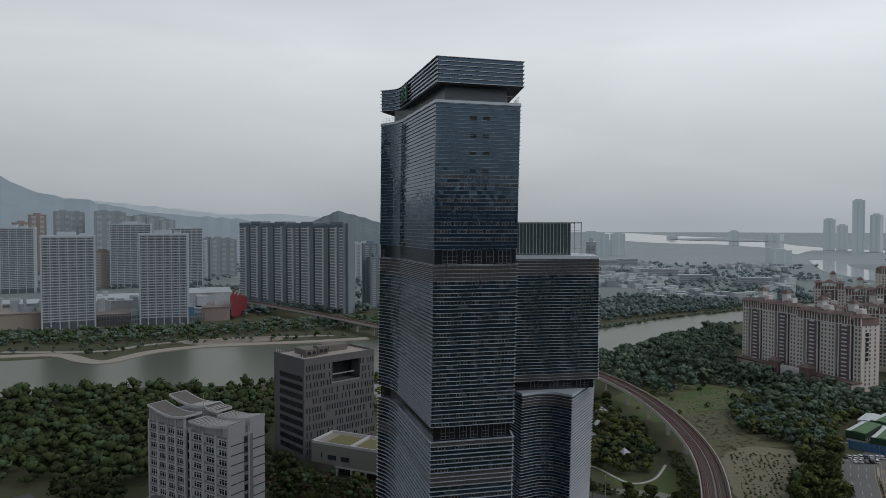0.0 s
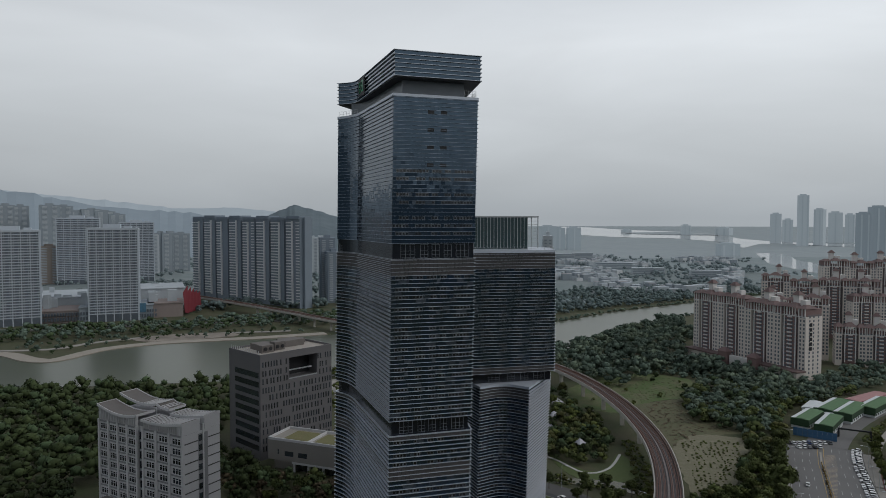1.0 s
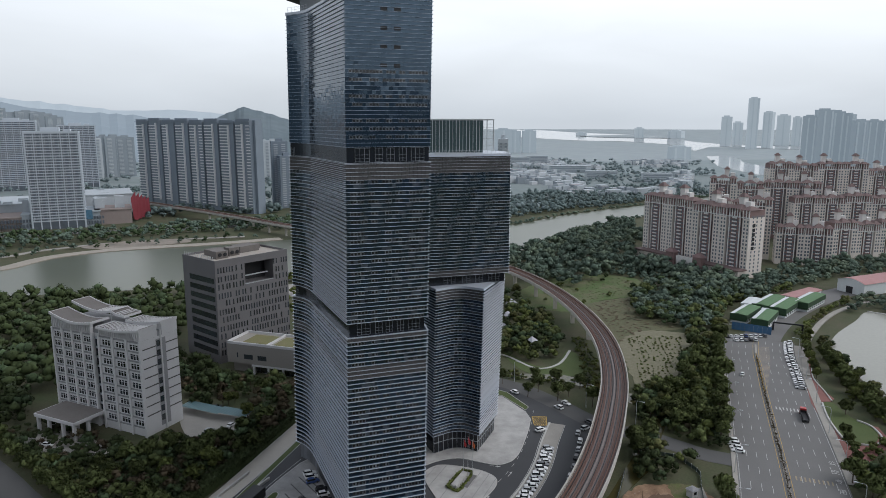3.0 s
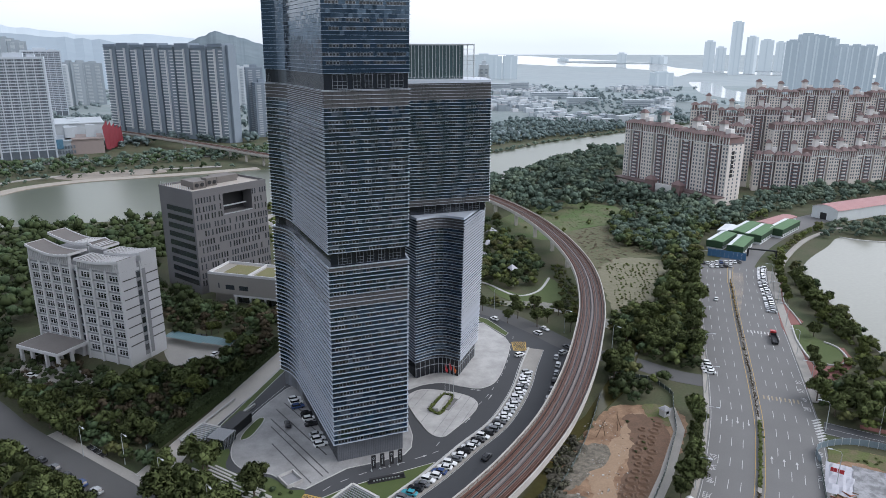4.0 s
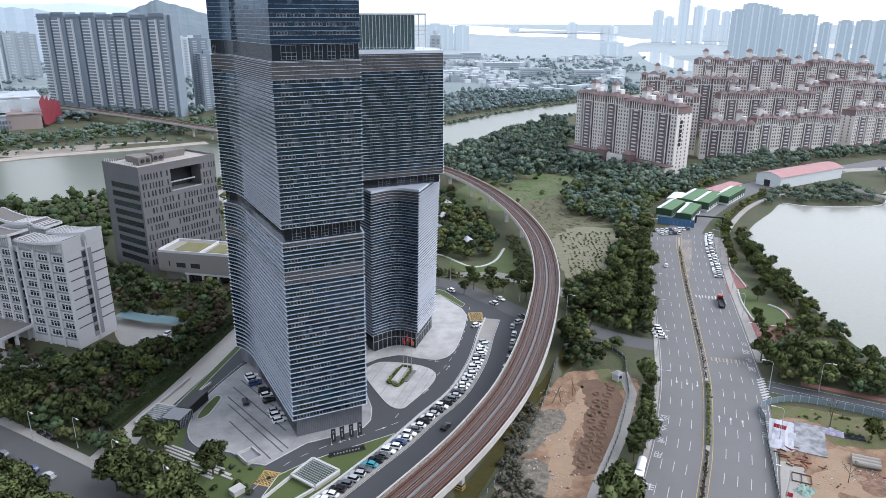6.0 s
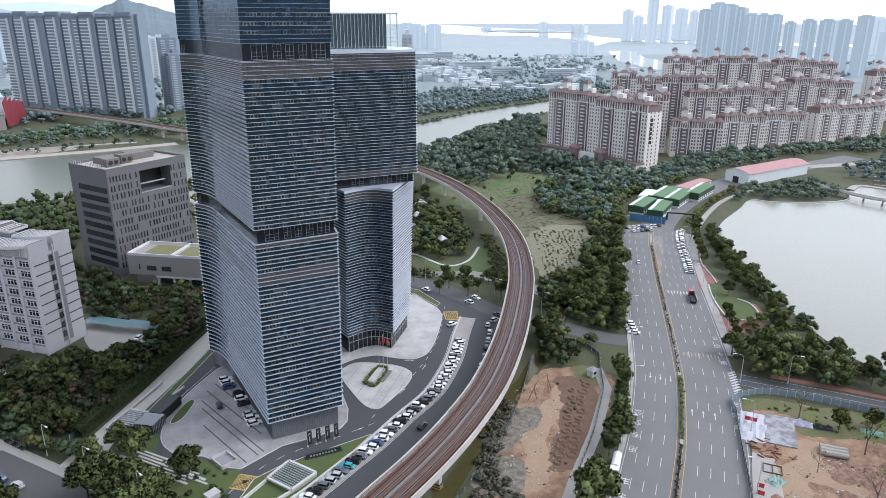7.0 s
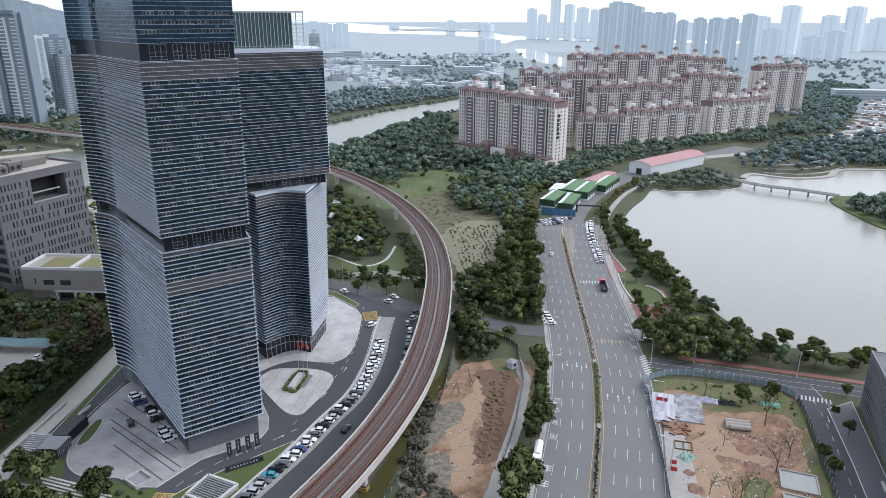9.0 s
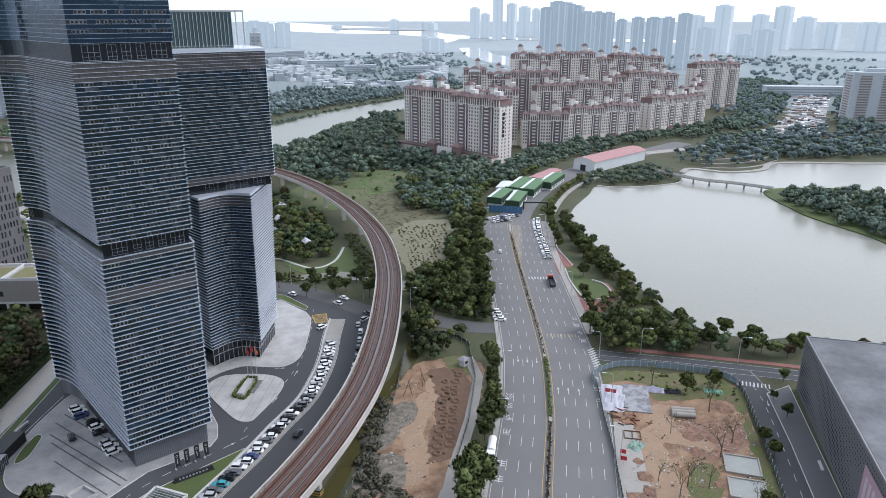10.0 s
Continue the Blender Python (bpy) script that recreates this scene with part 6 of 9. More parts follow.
def crown_arrays(seed, r, h, blobs, level, leaves, size):
    """A crown round z = 0..h: overlapping rough clumps with loose leaf sprays at their surface. Points, triangles, normals."""
    rng = np.random.default_rng(seed)
    V, F, N, n = [], [], [], 0
    spots = []
    v, f = ICO[level]
    for k in range(blobs):
        a = 2 * math.pi * k / max(blobs - 1, 1) + rng.uniform(-0.5, 0.5)
        rad = 0 if k == 0 else r * rng.uniform(0.34, 0.66)
        zz = h * (0.64 if k == 0 else rng.uniform(0.22, 0.72))
        w = r * (0.52 if k == 0 else rng.uniform(0.26, 0.44))
        wz = min(w * rng.uniform(0.72, 1.0), h * 0.42)
        c = np.array([rad * math.cos(a), rad * math.sin(a), zz])
        V.append(lumpy(v, rng) * np.array([w, w, wz]) * 0.84 + c); F.append(f + n); N.append(v.copy()); n += len(v)
        spots.append((*c, w, wz))
    if leaves:
        spots = np.array(spots)
        pick = rng.choice(blobs, leaves, p=spots[:, 3] ** 2 / np.sum(spots[:, 3] ** 2))
        d = rng.normal(size=(leaves, 3)); d /= np.linalg.norm(d, axis=1)[:, None]
        d[:, 2] = np.abs(d[:, 2]) * 1.05 - 0.22
        p = spots[pick, :3] + d * spots[pick][:, [3, 3, 4]] * rng.uniform(0.80, 1.22, (leaves, 1))
        u = rng.normal(size=(leaves, 3)); w = rng.normal(size=(leaves, 3))
        u /= np.linalg.norm(u, axis=1)[:, None]; w /= np.linalg.norm(w, axis=1)[:, None]
        q = size * rng.uniform(0.5, 1.35, (leaves, 1))
        tri = np.stack([p - u * q, p + u * q * 0.6 + w * q, p + u * q - w * q * 0.7], 1).reshape(-1, 3)
        nn = d + 0.35 * rng.normal(size=(leaves, 3)) + np.array([0, 0, 0.42])
        V.append(tri); F.append(np.arange(leaves * 3).reshape(-1, 3) + n); N.append(np.repeat(nn, 3, axis=0)); n += leaves * 3
    N = np.concatenate(N)
    return np.concatenate(V), np.concatenate(F), N / np.linalg.norm(N, axis=1)[:, None]


def tri_mesh(name, V, F, mats, idx=None, N=None):
    me = bpy.data.meshes.new(name)
    me.vertices.add(len(V)); me.vertices.foreach_set("co", np.ascontiguousarray(V, dtype=np.float32).ravel())
    me.loops.add(len(F) * 3); me.loops.foreach_set("vertex_index", np.ascontiguousarray(F, dtype=np.int32).ravel())
    me.polygons.add(len(F)); me.polygons.foreach_set("loop_start", np.arange(0, len(F) * 3, 3, dtype=np.int32))
    for m in mats:
        me.materials.append(m)
    if idx is not None:
        me.polygons.foreach_set("material_index", np.ascontiguousarray(idx, dtype=np.int32))
    me.update(calc_edges=True)
    if N is not None:  # leaves are shaded as the clump that they grow on
        me.polygons.foreach_set("use_smooth", np.ones(len(F), dtype=bool))
        me.normals_split_custom_set_from_vertices(N.tolist())
    return me


def trunk_build(seed, h, r, spread):
    rnd = random.Random(seed)
    b = Build()
    b.tube((0, 0, 0), (0.1, 0, h * 0.5), r, r * 0.75, 6)
    b.tube((0.1, 0, h * 0.5), (0, 0.1, h), r * 0.75, r * 0.4, 6)
    for k in range(5):
        a = 2 * math.pi * k / 5 + rnd.uniform(-0.4, 0.4)
        b.tube((0, 0, h * rnd.uniform(0.55, 0.9)), (spread * math.cos(a), spread * math.sin(a), h * rnd.uniform(1.15, 1.5)), r * 0.4, r * 0.12, 5)
    return b


def make_tree(kind, seed, r, h, trunk, m, label, leaves=1100, blobs=8, size=0.34):
    t = thing("tree", label, "tree", kind)
    part("trunk", trunk_build(seed, trunk, 0.10 + 0.035 * r, r * 0.6), M_bark, t)
    V, F, N = crown_arrays(seed, r, h, blobs + 6, 1, int(leaves * 2.4), size * 0.86)
    V[:, 2] += trunk * 0.72
    part("crown", tri_mesh("crown", V, F, [m], N=N), m, t)
    return t


def bare_tree(seed):
    """A young tree in winter: forked bare limbs with a few leaves left on the twigs."""
    rnd = random.Random(seed)
    t = thing("tree", "thin nearly bare young tree on open earth", "tree", "thin young trees")
    b = Build(); tips = []

    def limb(p, d, length, r, depth):
        q = p + d * length
        b.tube(p, q, r, r * 0.62, 5)
        if depth == 0:
            tips.append(q); return
        for k in range(3):
            e = (d + Vector((rnd.uniform(-1, 1), rnd.uniform(-1, 1), rnd.uniform(-0.15, 0.6))) * 0.75).normalized()
            limb(p.lerp(q, rnd.uniform(0.6, 1.0)), e, length * rnd.uniform(0.55, 0.8), r * 0.55, depth - 1)

    limb(Vector((0, 0, 0)), Vector((rnd.uniform(-0.1, 0.1), rnd.uniform(-0.1, 0.1), 1)).normalized(), 3.0, 0.13, 3)
    part("trunk", b, M_bark, t, "bare forked trunk")
    V = []
    for q in tips:
        for k in range(rnd.choice((0, 3, 6))):
            p = [np.array(q) + np.array([rnd.uniform(-0.5, 0.5) for _ in range(3)])] * 3
            V += [p[0] + np.array([rnd.uniform(-0.24, 0.24) for _ in range(3)]) for _ in range(3)]
    part("foliage", tri_mesh("foliage", np.array(V), np.arange(len(V)).reshape(-1, 3), [M_leaf2]), M_leaf2, t, "few remaining leaves")
    return t


TREES = {
    "broad": [make_tree("broad trees", s, 4.2, 6.5, 4.0, M_leaf0, "spreading dark green broadleaf tree") for s in (1, 2, 3)],
    "street": [make_tree("street trees", s, 3.0, 5.2, 3.6, M_leaf0, "dark green round street tree by the pavement", 900, 7, 0.28) for s in (4, 5, 6)],
    "fresh": [make_tree("fresh green trees", s, 3.3, 5.4, 3.4, M_leaf2, "yellowish green broadleaf tree", 1000, 7, 0.30) for s in (7, 8)],
    "red": [make_tree("reddish trees", s, 3.2, 4.6, 3.0, M_leaf3, "thin spreading tree with reddish leaves", 1000, 6, 0.26) for s in (9,)],
    "thin": [bare_tree(s) for s in (10, 11, 12)],
}
USED = set()
tree_rnd = random.Random(31)


def plant(kind, x, y, scale=1.0, z=0.0):
    pool = TREES[kind]
    k = tree_rnd.randrange(len(pool))
    a, s = tree_rnd.uniform(0, 6.28), scale * tree_rnd.uniform(0.82, 1.18)
    if (kind, k) not in USED:
        USED.add((kind, k)); pool[k].matrix_basis = pose(x, y, z, 0, 0, math.degrees(a)) @ Matrix.Scale(s, 4)
        return
    c = copy_thing(pool[k], Matrix.Identity(4))
    c.matrix_basis = pose(x, y, z, 0, 0, math.degrees(a)) @ Matrix.Scale(s, 4)


def off_line(x, y, line, d):
    return all((x - p[0]) ** 2 + (y - p[1]) ** 2 > d * d for p in line)


YARD = [(-80, 294), (-62, 286), (-46, 284), (-48, 262), (-55, 248), (-62, 247), (-72, 270), (-80, 282)]
PARK_GROVE = [(62, 345), (84, 375), (107, 388), (116, 372), (110, 350), (101, 330), (84, 325), (74, 336)]
CANAL_BANK = [(120, 362), (127, 356), (117, 300), (107, 290), (88, 296), (70, 306), (72, 318), (90, 302), (104, 297), (112, 322)]
NO_GO = [RIVER, LAKE, CAMPUS, [(-135, 292), (-86, 250), (-64, 276), (-110, 312)], [(-95, 352), (-70, 335), (-30, 368), (-58, 400)], [(-72, 330), (-28, 308), (-18, 328), (-60, 354)], YARD, [(212, 360), (345, 415), (350, 450), (230, 410)]]


def free(x, y):
    if not (off_line(x, y, MEDIAN, 23.5) and off_line(x, y, LEFT_ROAD, 12.5) and off_line(x, y, DECK[:110], 9.0) and off_line(x, y, GATE_ROAD, 6.5) and off_line(x, y, SIDE_STREET, 6.5) and off_line(x, y, SIDE_LANE, 7.5)):
        return False
    return not any(inside(x, y, p) for p in NO_GO)


def scatter(poly, step, seed, check=True):
    rnd = random.Random(seed)
    xs, ys = [p[0] for p in poly], [p[1] for p in poly]
    out = []
    y = min(ys)
    while y < max(ys):
        x = min(xs)
        while x < max(xs):
            px_, py_ = x + rnd.uniform(-0.45, 0.45) * step, y + rnd.uniform(-0.45, 0.45) * step
            if inside(px_, py_, poly) and (not check or free(px_, py_)):
                out.append((px_, py_))
            x += step
        y += step
    return out


# single trees near the towers and along the streets
for poly, step, kinds, sc in (
        ([(-112, 238), (-66, 196), (-58, 204), (-38, 246), (-28, 270), (-36, 284), (-54, 268), (-72, 250), (-96, 238), (-116, 248)], 8.6, ("broad", "broad", "fresh", "broad", "red"), 0.95),
        ([(-50, 276), (-26, 274), (-10, 300), (-22, 312), (-62, 326), (-74, 300)], 10.5, ("broad", "red", "fresh"), 0.8),
        ([(100, 214), (116, 246), (142, 232), (152, 246), (176, 292), (196, 330), (176, 330), (146, 284), (128, 268), (104, 236), (92, 210)], 7.8, ("broad", "broad", "fresh"), 1.0),
        ([(156, 182), (166, 196), (181, 192), (206, 200), (206, 178), (216, 158), (208, 146), (184, 164), (168, 178)], 7.2, ("broad", "broad", "fresh"), 0.92),
        ([(209, 214), (214, 236), (228, 268), (233, 284), (224, 284), (211, 258), (208, 228)], 7.0, ("broad", "fresh", "red"), 0.72)):
    for k, (x, y) in enumerate(scatter(poly, step, 40 + len(poly))):
        plant(kinds[tree_rnd.randrange(len(kinds))], x, y, sc)
side = shifted(MEDIAN, HALF_L + 3.0)
for x, y, a in along(side[:n_full], 7.0):
    if (118 < y < 196 or 222 < y < 340) and not 139 < y < 147:
        plant("street" if tree_rnd.random() < 0.7 else "broad", x + tree_rnd.uniform(-2.6, 0.6), y + tree_rnd.uniform(-1.5, 1.5), tree_rnd.uniform(0.95, 1.55))
side = shifted(MEDIAN, -HALF_R - 5.5)
for x, y, a in along(side[:n_full + 4], 7.5):
    if y > 284 or 196 < y < 230:
        plant("fresh" if tree_rnd.random() < 0.6 else "street", x, y, 0.9 if y > 258 else 0.8)
for x, y in ((-53.0, 183.5), (-41, 182.5), (-26.5, 170.5), (-39.5, 168), (-47, 177), (-33, 161), (-45, 171)):
    plant("broad", x, y, 1.1)
for off, step, start in ((-10.0, 8.0, 3), (-17.5, 8.5, 6), (-26.5, 13.0, 2)):
    for x, y, a in along(shifted(LEFT_ROAD, off), step, start):
        if 128 < y < 262:
            plant("broad" if tree_rnd.random() < 0.8 else "fresh", x, y, 0.95)
for x, y, a in along(shifted(LEFT_ROAD, 9.0), 8.0, 4):
    if 205 < y < 275:
        plant("broad", x, y, 0.9)
for x, y in ((60, 292), (66, 299), (74, 282), (80, 287), (86, 276), (92, 280), (99, 268), (82, 300), (90, 294), (100, 288), (64, 306)):
    plant("street", x, y, 1.15)
for x, y, s in ((142.3, 128.3, 1.2), (161.9, 131.6, 1.5), (146.3, 112.9, 1.4), (128.2, 107.6, 1.5), (123.1, 105.3, 1.3), (122.8, 112.8, 1.1), (132.5, 104.2, 1.1), (155, 116.5, 1.4), (157.4, 152.6, 1.5), (113, 97, 1.2), (136, 92, 1.3), (118, 82, 1.2)):
    plant("thin", x, y, s)
for x, y, s in ((164.5, 144, 1.0), (174.8, 141.8, 0.95), (139, 91, 0.8), (160, 106, 0.8), (163, 112, 0.7)):
    plant("fresh", x, y, s)
for x, y in ((181, 118), (200, 134), (186, 127), (150, 82)):
    plant("street", x, y, 0.6)


def wood(name, spots, r, h, m, seed, label, light=True, spread=0.3, sprays=330, low=False):
    """A wood that nobody could count: many small crowns in one mesh, of one leaf colour or several."""
    rng = np.random.default_rng(seed)
    mats = m if isinstance(m, list) else [m]
    sprays = int(sprays * 0.85)
    base = [crown_arrays(seed * 10 + k, 1.0, h / r * 0.9, 7 if light else 2, 1, sprays if light else 14, 0.085 if light else 0.15) for k in range(6)]
    V, F, N, I, n = [], [], [], [], 0
    for x, y in spots:
        v, f, nn = base[rng.integers(6)]
        sc = r * rng.uniform(1 - spread, 1 + spread); sz = sc * rng.uniform(0.8, 1.2)
        a = rng.uniform(0, 6.28); c, si = math.cos(a), math.sin(a)
        w, g = np.empty_like(v), nn.copy()
        w[:, 0] = (v[:, 0] * c - v[:, 1] * si) * sc + x; w[:, 1] = (v[:, 0] * si + v[:, 1] * c) * sc + y; w[:, 2] = v[:, 2] * sz + h * 0.05
        g[:, 0] = nn[:, 0] * c - nn[:, 1] * si; g[:, 1] = nn[:, 0] * si + nn[:, 1] * c
        if low:  # blades on open ground
            g = g * 0.25 + np.array([0, 0, 1.0]); g /= np.linalg.norm(g, axis=1)[:, None]
        V.append(w); F.append(f + n); N.append(g); n += len(w)
        I.append(np.full(len(f), rng.integers(len(mats))))
    if not V:
        return
    ob = new(name, tri_mesh(name, np.concatenate(V), np.concatenate(F), mats, np.concatenate(I), np.concatenate(N)))
    tagged(ob, label, "trees", kind="stuff")


wood("river_wood", scatter([(-620, 425), (-420, 330), (-150, 306), (-128, 322), (-100, 372), (-100, 420), (-120, 500), (-264, 486), (-345, 458), (-600, 432)], 9.4, 1), 5.8, 12, DARK_MIX, 1, "dense dark green wood along the river", sprays=120)
wood("left_wood", scatter([(-420, 330), (-150, 306), (-128, 296), (-136, 262), (-124, 246), (-190, 310), (-330, 300)], 8.5, 2), 5.2, 11, DARK_MIX, 2, "dense dark green trees beside the office block")
wood("yard_wood", scatter([(-100, 372), (-86, 348), (-74, 336), (-68, 320), (-72, 290), (-62, 286), (-70, 312), (-104, 312), (-128, 322)], 7.0, 3), 4.2, 9.5, DARK_MIX, 3, "dark trees behind the office block")
bank = []
bf = random.Random(92)
for ln, o in ((RIVER_NEAR, 3.0), (RIVER_FAR, 3.0)):
    for x, y, a in along(shifted(ln, o), 4.2):
        if -130 < x < 700 and bf.random() < 0.8 and not (x < 60 and ln is RIVER_FAR):
            bank.append((x + bf.uniform(-3, 3), y + bf.uniform(-3, 3)))
wood("bank_fringe", bank, 2.9, 3.6, MID_MIX, 46, "bushes along the river bank", True, 0.5, 70)
wood("river_park_trees", scatter([(-104, 430), (-20, 420), (20, 440), (60, 500), (0, 530), (-110, 505)], 17, 4), 4.4, 9.0, M_leaf2, 4, "loose trees in the riverside park")
wood("front_thicket", scatter([(-114, 240), (-70, 200), (-62, 204), (-46, 234), (-36, 256), (-30, 272), (-40, 284), (-56, 270), (-74, 252), (-98, 242)], 4.2, 30), 2.9, 6.0, DARK_MIX + [M_leaf0, M_leaf3], 30, "dense dark undergrowth between road and office block", True, 0.4, 280)
wood("block_shrubs", scatter([(-138, 262), (-112, 240), (-98, 240), (-88, 250), (-76, 262), (-66, 272), (-84, 252), (-112, 270), (-132, 288)], 4.0, 44), 2.2, 3.6, DARK_MIX + [M_leaf3], 44, "dark shrubs round the office block", True, 0.5, 160)
wood("court_trees", scatter([(-78, 300), (-46, 290), (-24, 284), (-14, 300), (-26, 308), (-70, 326), (-82, 318)], 5.6, 45), 3.2, 6.0, DARK_MIX + [M_leaf3, M_leafo], 45, "dark trees in the court before the low pavilion", True, 0.45, 240)
wood("park_wood", scatter([(62, 334), (84, 346), (100, 350), (112, 360), (118, 400), (112, 440), (84, 430), (66, 380)], 6.6, 31), 3.6, 7.0, NEAR_MIX, 31, "dark green trees in the park")
wood("lower_wood", scatter([(-150, 196), (-110, 172), (-84, 150), (-66, 128), (-90, 110), (-150, 150)], 7.5, 32), 4.2, 9.0, DARK_MIX, 32, "dense dark trees below the street")
wood("tower_wood", scatter([(-40, 310), (0, 300), (60, 310), (70, 400), (110, 440), (124, 500), (60, 520), (0, 420), (-30, 390)], 10, 5), 4.6, 10, NEAR_MIX, 5, "trees behind the towers")
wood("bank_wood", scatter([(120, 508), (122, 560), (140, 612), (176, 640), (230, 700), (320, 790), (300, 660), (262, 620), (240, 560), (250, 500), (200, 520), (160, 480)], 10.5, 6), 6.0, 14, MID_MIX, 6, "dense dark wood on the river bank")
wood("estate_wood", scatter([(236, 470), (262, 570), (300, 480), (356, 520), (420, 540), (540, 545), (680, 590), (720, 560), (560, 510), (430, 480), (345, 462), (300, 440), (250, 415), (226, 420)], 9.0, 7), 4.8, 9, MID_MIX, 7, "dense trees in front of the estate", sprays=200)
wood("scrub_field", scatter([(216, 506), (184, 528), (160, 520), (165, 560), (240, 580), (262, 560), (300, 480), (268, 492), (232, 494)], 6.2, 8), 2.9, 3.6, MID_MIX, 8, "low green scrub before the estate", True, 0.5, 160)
wood("meadow_bushes", [(150, 486), (158, 470), (196, 512), (188, 498), (206, 492), (176, 452), (152, 436), (128, 446), (140, 462), (202, 474)], 2.6, 3.2, NEAR_MIX, 41, "scattered bushes in the wild meadow", True, 0.5, 200)
wood("plot_edge_scrub", scatter([(120, 274), (129, 290), (147, 290), (150, 282), (134, 264), (122, 262)], 3.4, 42), 1.9, 2.2, NEAR_MIX, 42, "tangled scrub along the edge of the dug plots", True, 0.5, 160)
wood("field_wood", scatter([(173, 396), (190, 446), (214, 480), (236, 492), (266, 490), (272, 446), (240, 402), (214, 380), (202, 358), (188, 362), (186, 380)], 6.4, 9), 4.4, 7.5, FIELD_MIX, 9, "dense dark trees beside the boulevard", True, 0.4, 300)
wood("viaduct_wood", scatter([(88, 204), (94, 226), (110, 250), (124, 272), (130, 268), (112, 240), (104, 214), (112, 206), (100, 202)], 5.2, 10), 3.4, 6.5, DARK_MIX, 10, "tangled trees beside the viaduct")
wood("shore_wood", scatter([(306, 384), (330, 412), (352, 418), (400, 420), (416, 404), (392, 376), (346, 382), (326, 396)], 7.5, 11, False), 3.8, 7, MID_MIX, 11, "trees on the lake shore")
wood("island_wood", scatter([(424, 314), (400, 280), (392, 240), (386, 205), (420, 190), (470, 230), (470, 290)], 8.0, 12, False), 5.2, 9.5, MID_MIX, 12, "dark trees on a lake island")
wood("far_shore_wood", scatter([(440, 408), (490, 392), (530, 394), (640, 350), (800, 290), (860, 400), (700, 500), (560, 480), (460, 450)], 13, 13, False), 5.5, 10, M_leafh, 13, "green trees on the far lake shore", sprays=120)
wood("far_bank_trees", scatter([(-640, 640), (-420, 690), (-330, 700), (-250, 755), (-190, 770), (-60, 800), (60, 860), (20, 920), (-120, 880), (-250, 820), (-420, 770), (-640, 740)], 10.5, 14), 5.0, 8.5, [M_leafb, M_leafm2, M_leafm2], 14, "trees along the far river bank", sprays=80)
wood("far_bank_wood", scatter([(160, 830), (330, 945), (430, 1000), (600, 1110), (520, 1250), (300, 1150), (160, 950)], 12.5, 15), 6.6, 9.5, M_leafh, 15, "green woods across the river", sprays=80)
rim = []
rng0 = random.Random(77)
for k in range(6500):
    d = rng0.uniform(950, 2300); az = rng0.uniform(-36, 64)
    x, y = at_az(az, d)
    if noise.noise(Vector((x * 0.004, y * 0.004, 5))) > -0.05 and not inside(x, y, RIVER) and not inside(x, y, LAGOON) and not (880 < x < 1240 and 1300 < y < 1900):
        rim.append((x, y))
wood("mid_plain_trees", [p for p in rim if p[0] < 60 and math.hypot(*p) < 1350], 7, 11, M_leafh, 35, "haze-tinted green trees between the apartment blocks", True, 0.4, 120)
wood("plain_trees", [p for p in rim if p[0] >= 60 or math.hypot(*p) >= 1350], 8, 8.5, M_leafhh, 16, "pale haze-tinted trees scattered over the plain", False, 0.5)
wood("meadow_tufts", scatter([(116, 438), (121, 474), (150, 504), (182, 520), (212, 502), (204, 472), (188, 452), (165, 442), (140, 420)], 3.6, 17), 0.8, 0.3, [mat("meadow_grass_blades", (0.085, 0.120, 0.036), 0.9, var=0.3, scale=0.3, fine=2, bump=0, island=0.4), mat("dry_grass_blades", (0.135, 0.125, 0.066), 0.9, var=0.3, scale=0.3, fine=2, bump=0, island=0.4)], 17, "tufts of wild grass", True, 0.6, 40, True)
wood("reed_tufts", scatter([(138, 346), (138, 400), (149, 429), (174, 440), (196, 445), (190, 420), (184, 396), (190, 374), (164, 370)], 3.2, 43), 1.0, 0.45, [mat("reed_blades", (0.135, 0.105, 0.062), 0.9, var=0.3, scale=0.3, fine=2, bump=0, island=0.4), mat("pale_reed_blades", (0.165, 0.140, 0.085), 0.9, var=0.3, scale=0.3, fine=2, bump=0, island=0.4)], 43, "tufts of brown dry reeds", True, 0.6, 40, True)
rows_ = []
pr = random.Random(18)
for i in range(26):
    for j in range(18):
        x, y = 130 + 0.9 * i + 2.35 * j, 286 + 3.0 * i - 0.55 * j
        if inside(x, y, [(130, 291), (139, 333), (146, 352), (165, 368), (186, 359), (169, 328), (146, 293)]) and pr.random() < 0.8:
            rows_.append((x + pr.uniform(-0.5, 0.5), y + pr.uniform(-0.5, 0.5)))
wood("plot_tufts", rows_, 0.75, 0.9, [M_leaf2, M_leafo, M_leaf0], 18, "rows of stubble and small shrubs on dug plots", True, 0.5, 40)
wood("dirt_scrub", scatter([(62, 178), (72, 186), (68, 172), (56, 152), (60, 136), (48, 126), (46, 140), (54, 160)], 1.9, 19, False), 1.25, 1.1, mat("grey_scrub", (0.11, 0.105, 0.07), 0.9, var=0.3, scale=0.3, fine=2, island=0.5, bump=0), 19, "grey-green scrub and rubble heaps on bare earth", True, 0.7)
wood("pit_scrub", scatter([(93, 195), (103, 192), (98, 177), (87, 160), (77, 149), (74, 153), (84, 170), (90, 186)], 6.5, 20, False), 0.7, 0.6, NEAR_MIX, 20, "small plants in the planting pits", True, 0.6)
wood("lake_edge_shrubs", scatter([(176, 208), (190, 204), (206, 202), (214, 232), (230, 276), (240, 302), (250, 326), (246, 330), (236, 306), (224, 282), (213, 258), (209, 232)], 4.6, 21, False), 2.0, 2.6, M_leaf2, 21, "shrubs along the lake edge", True, 0.5)
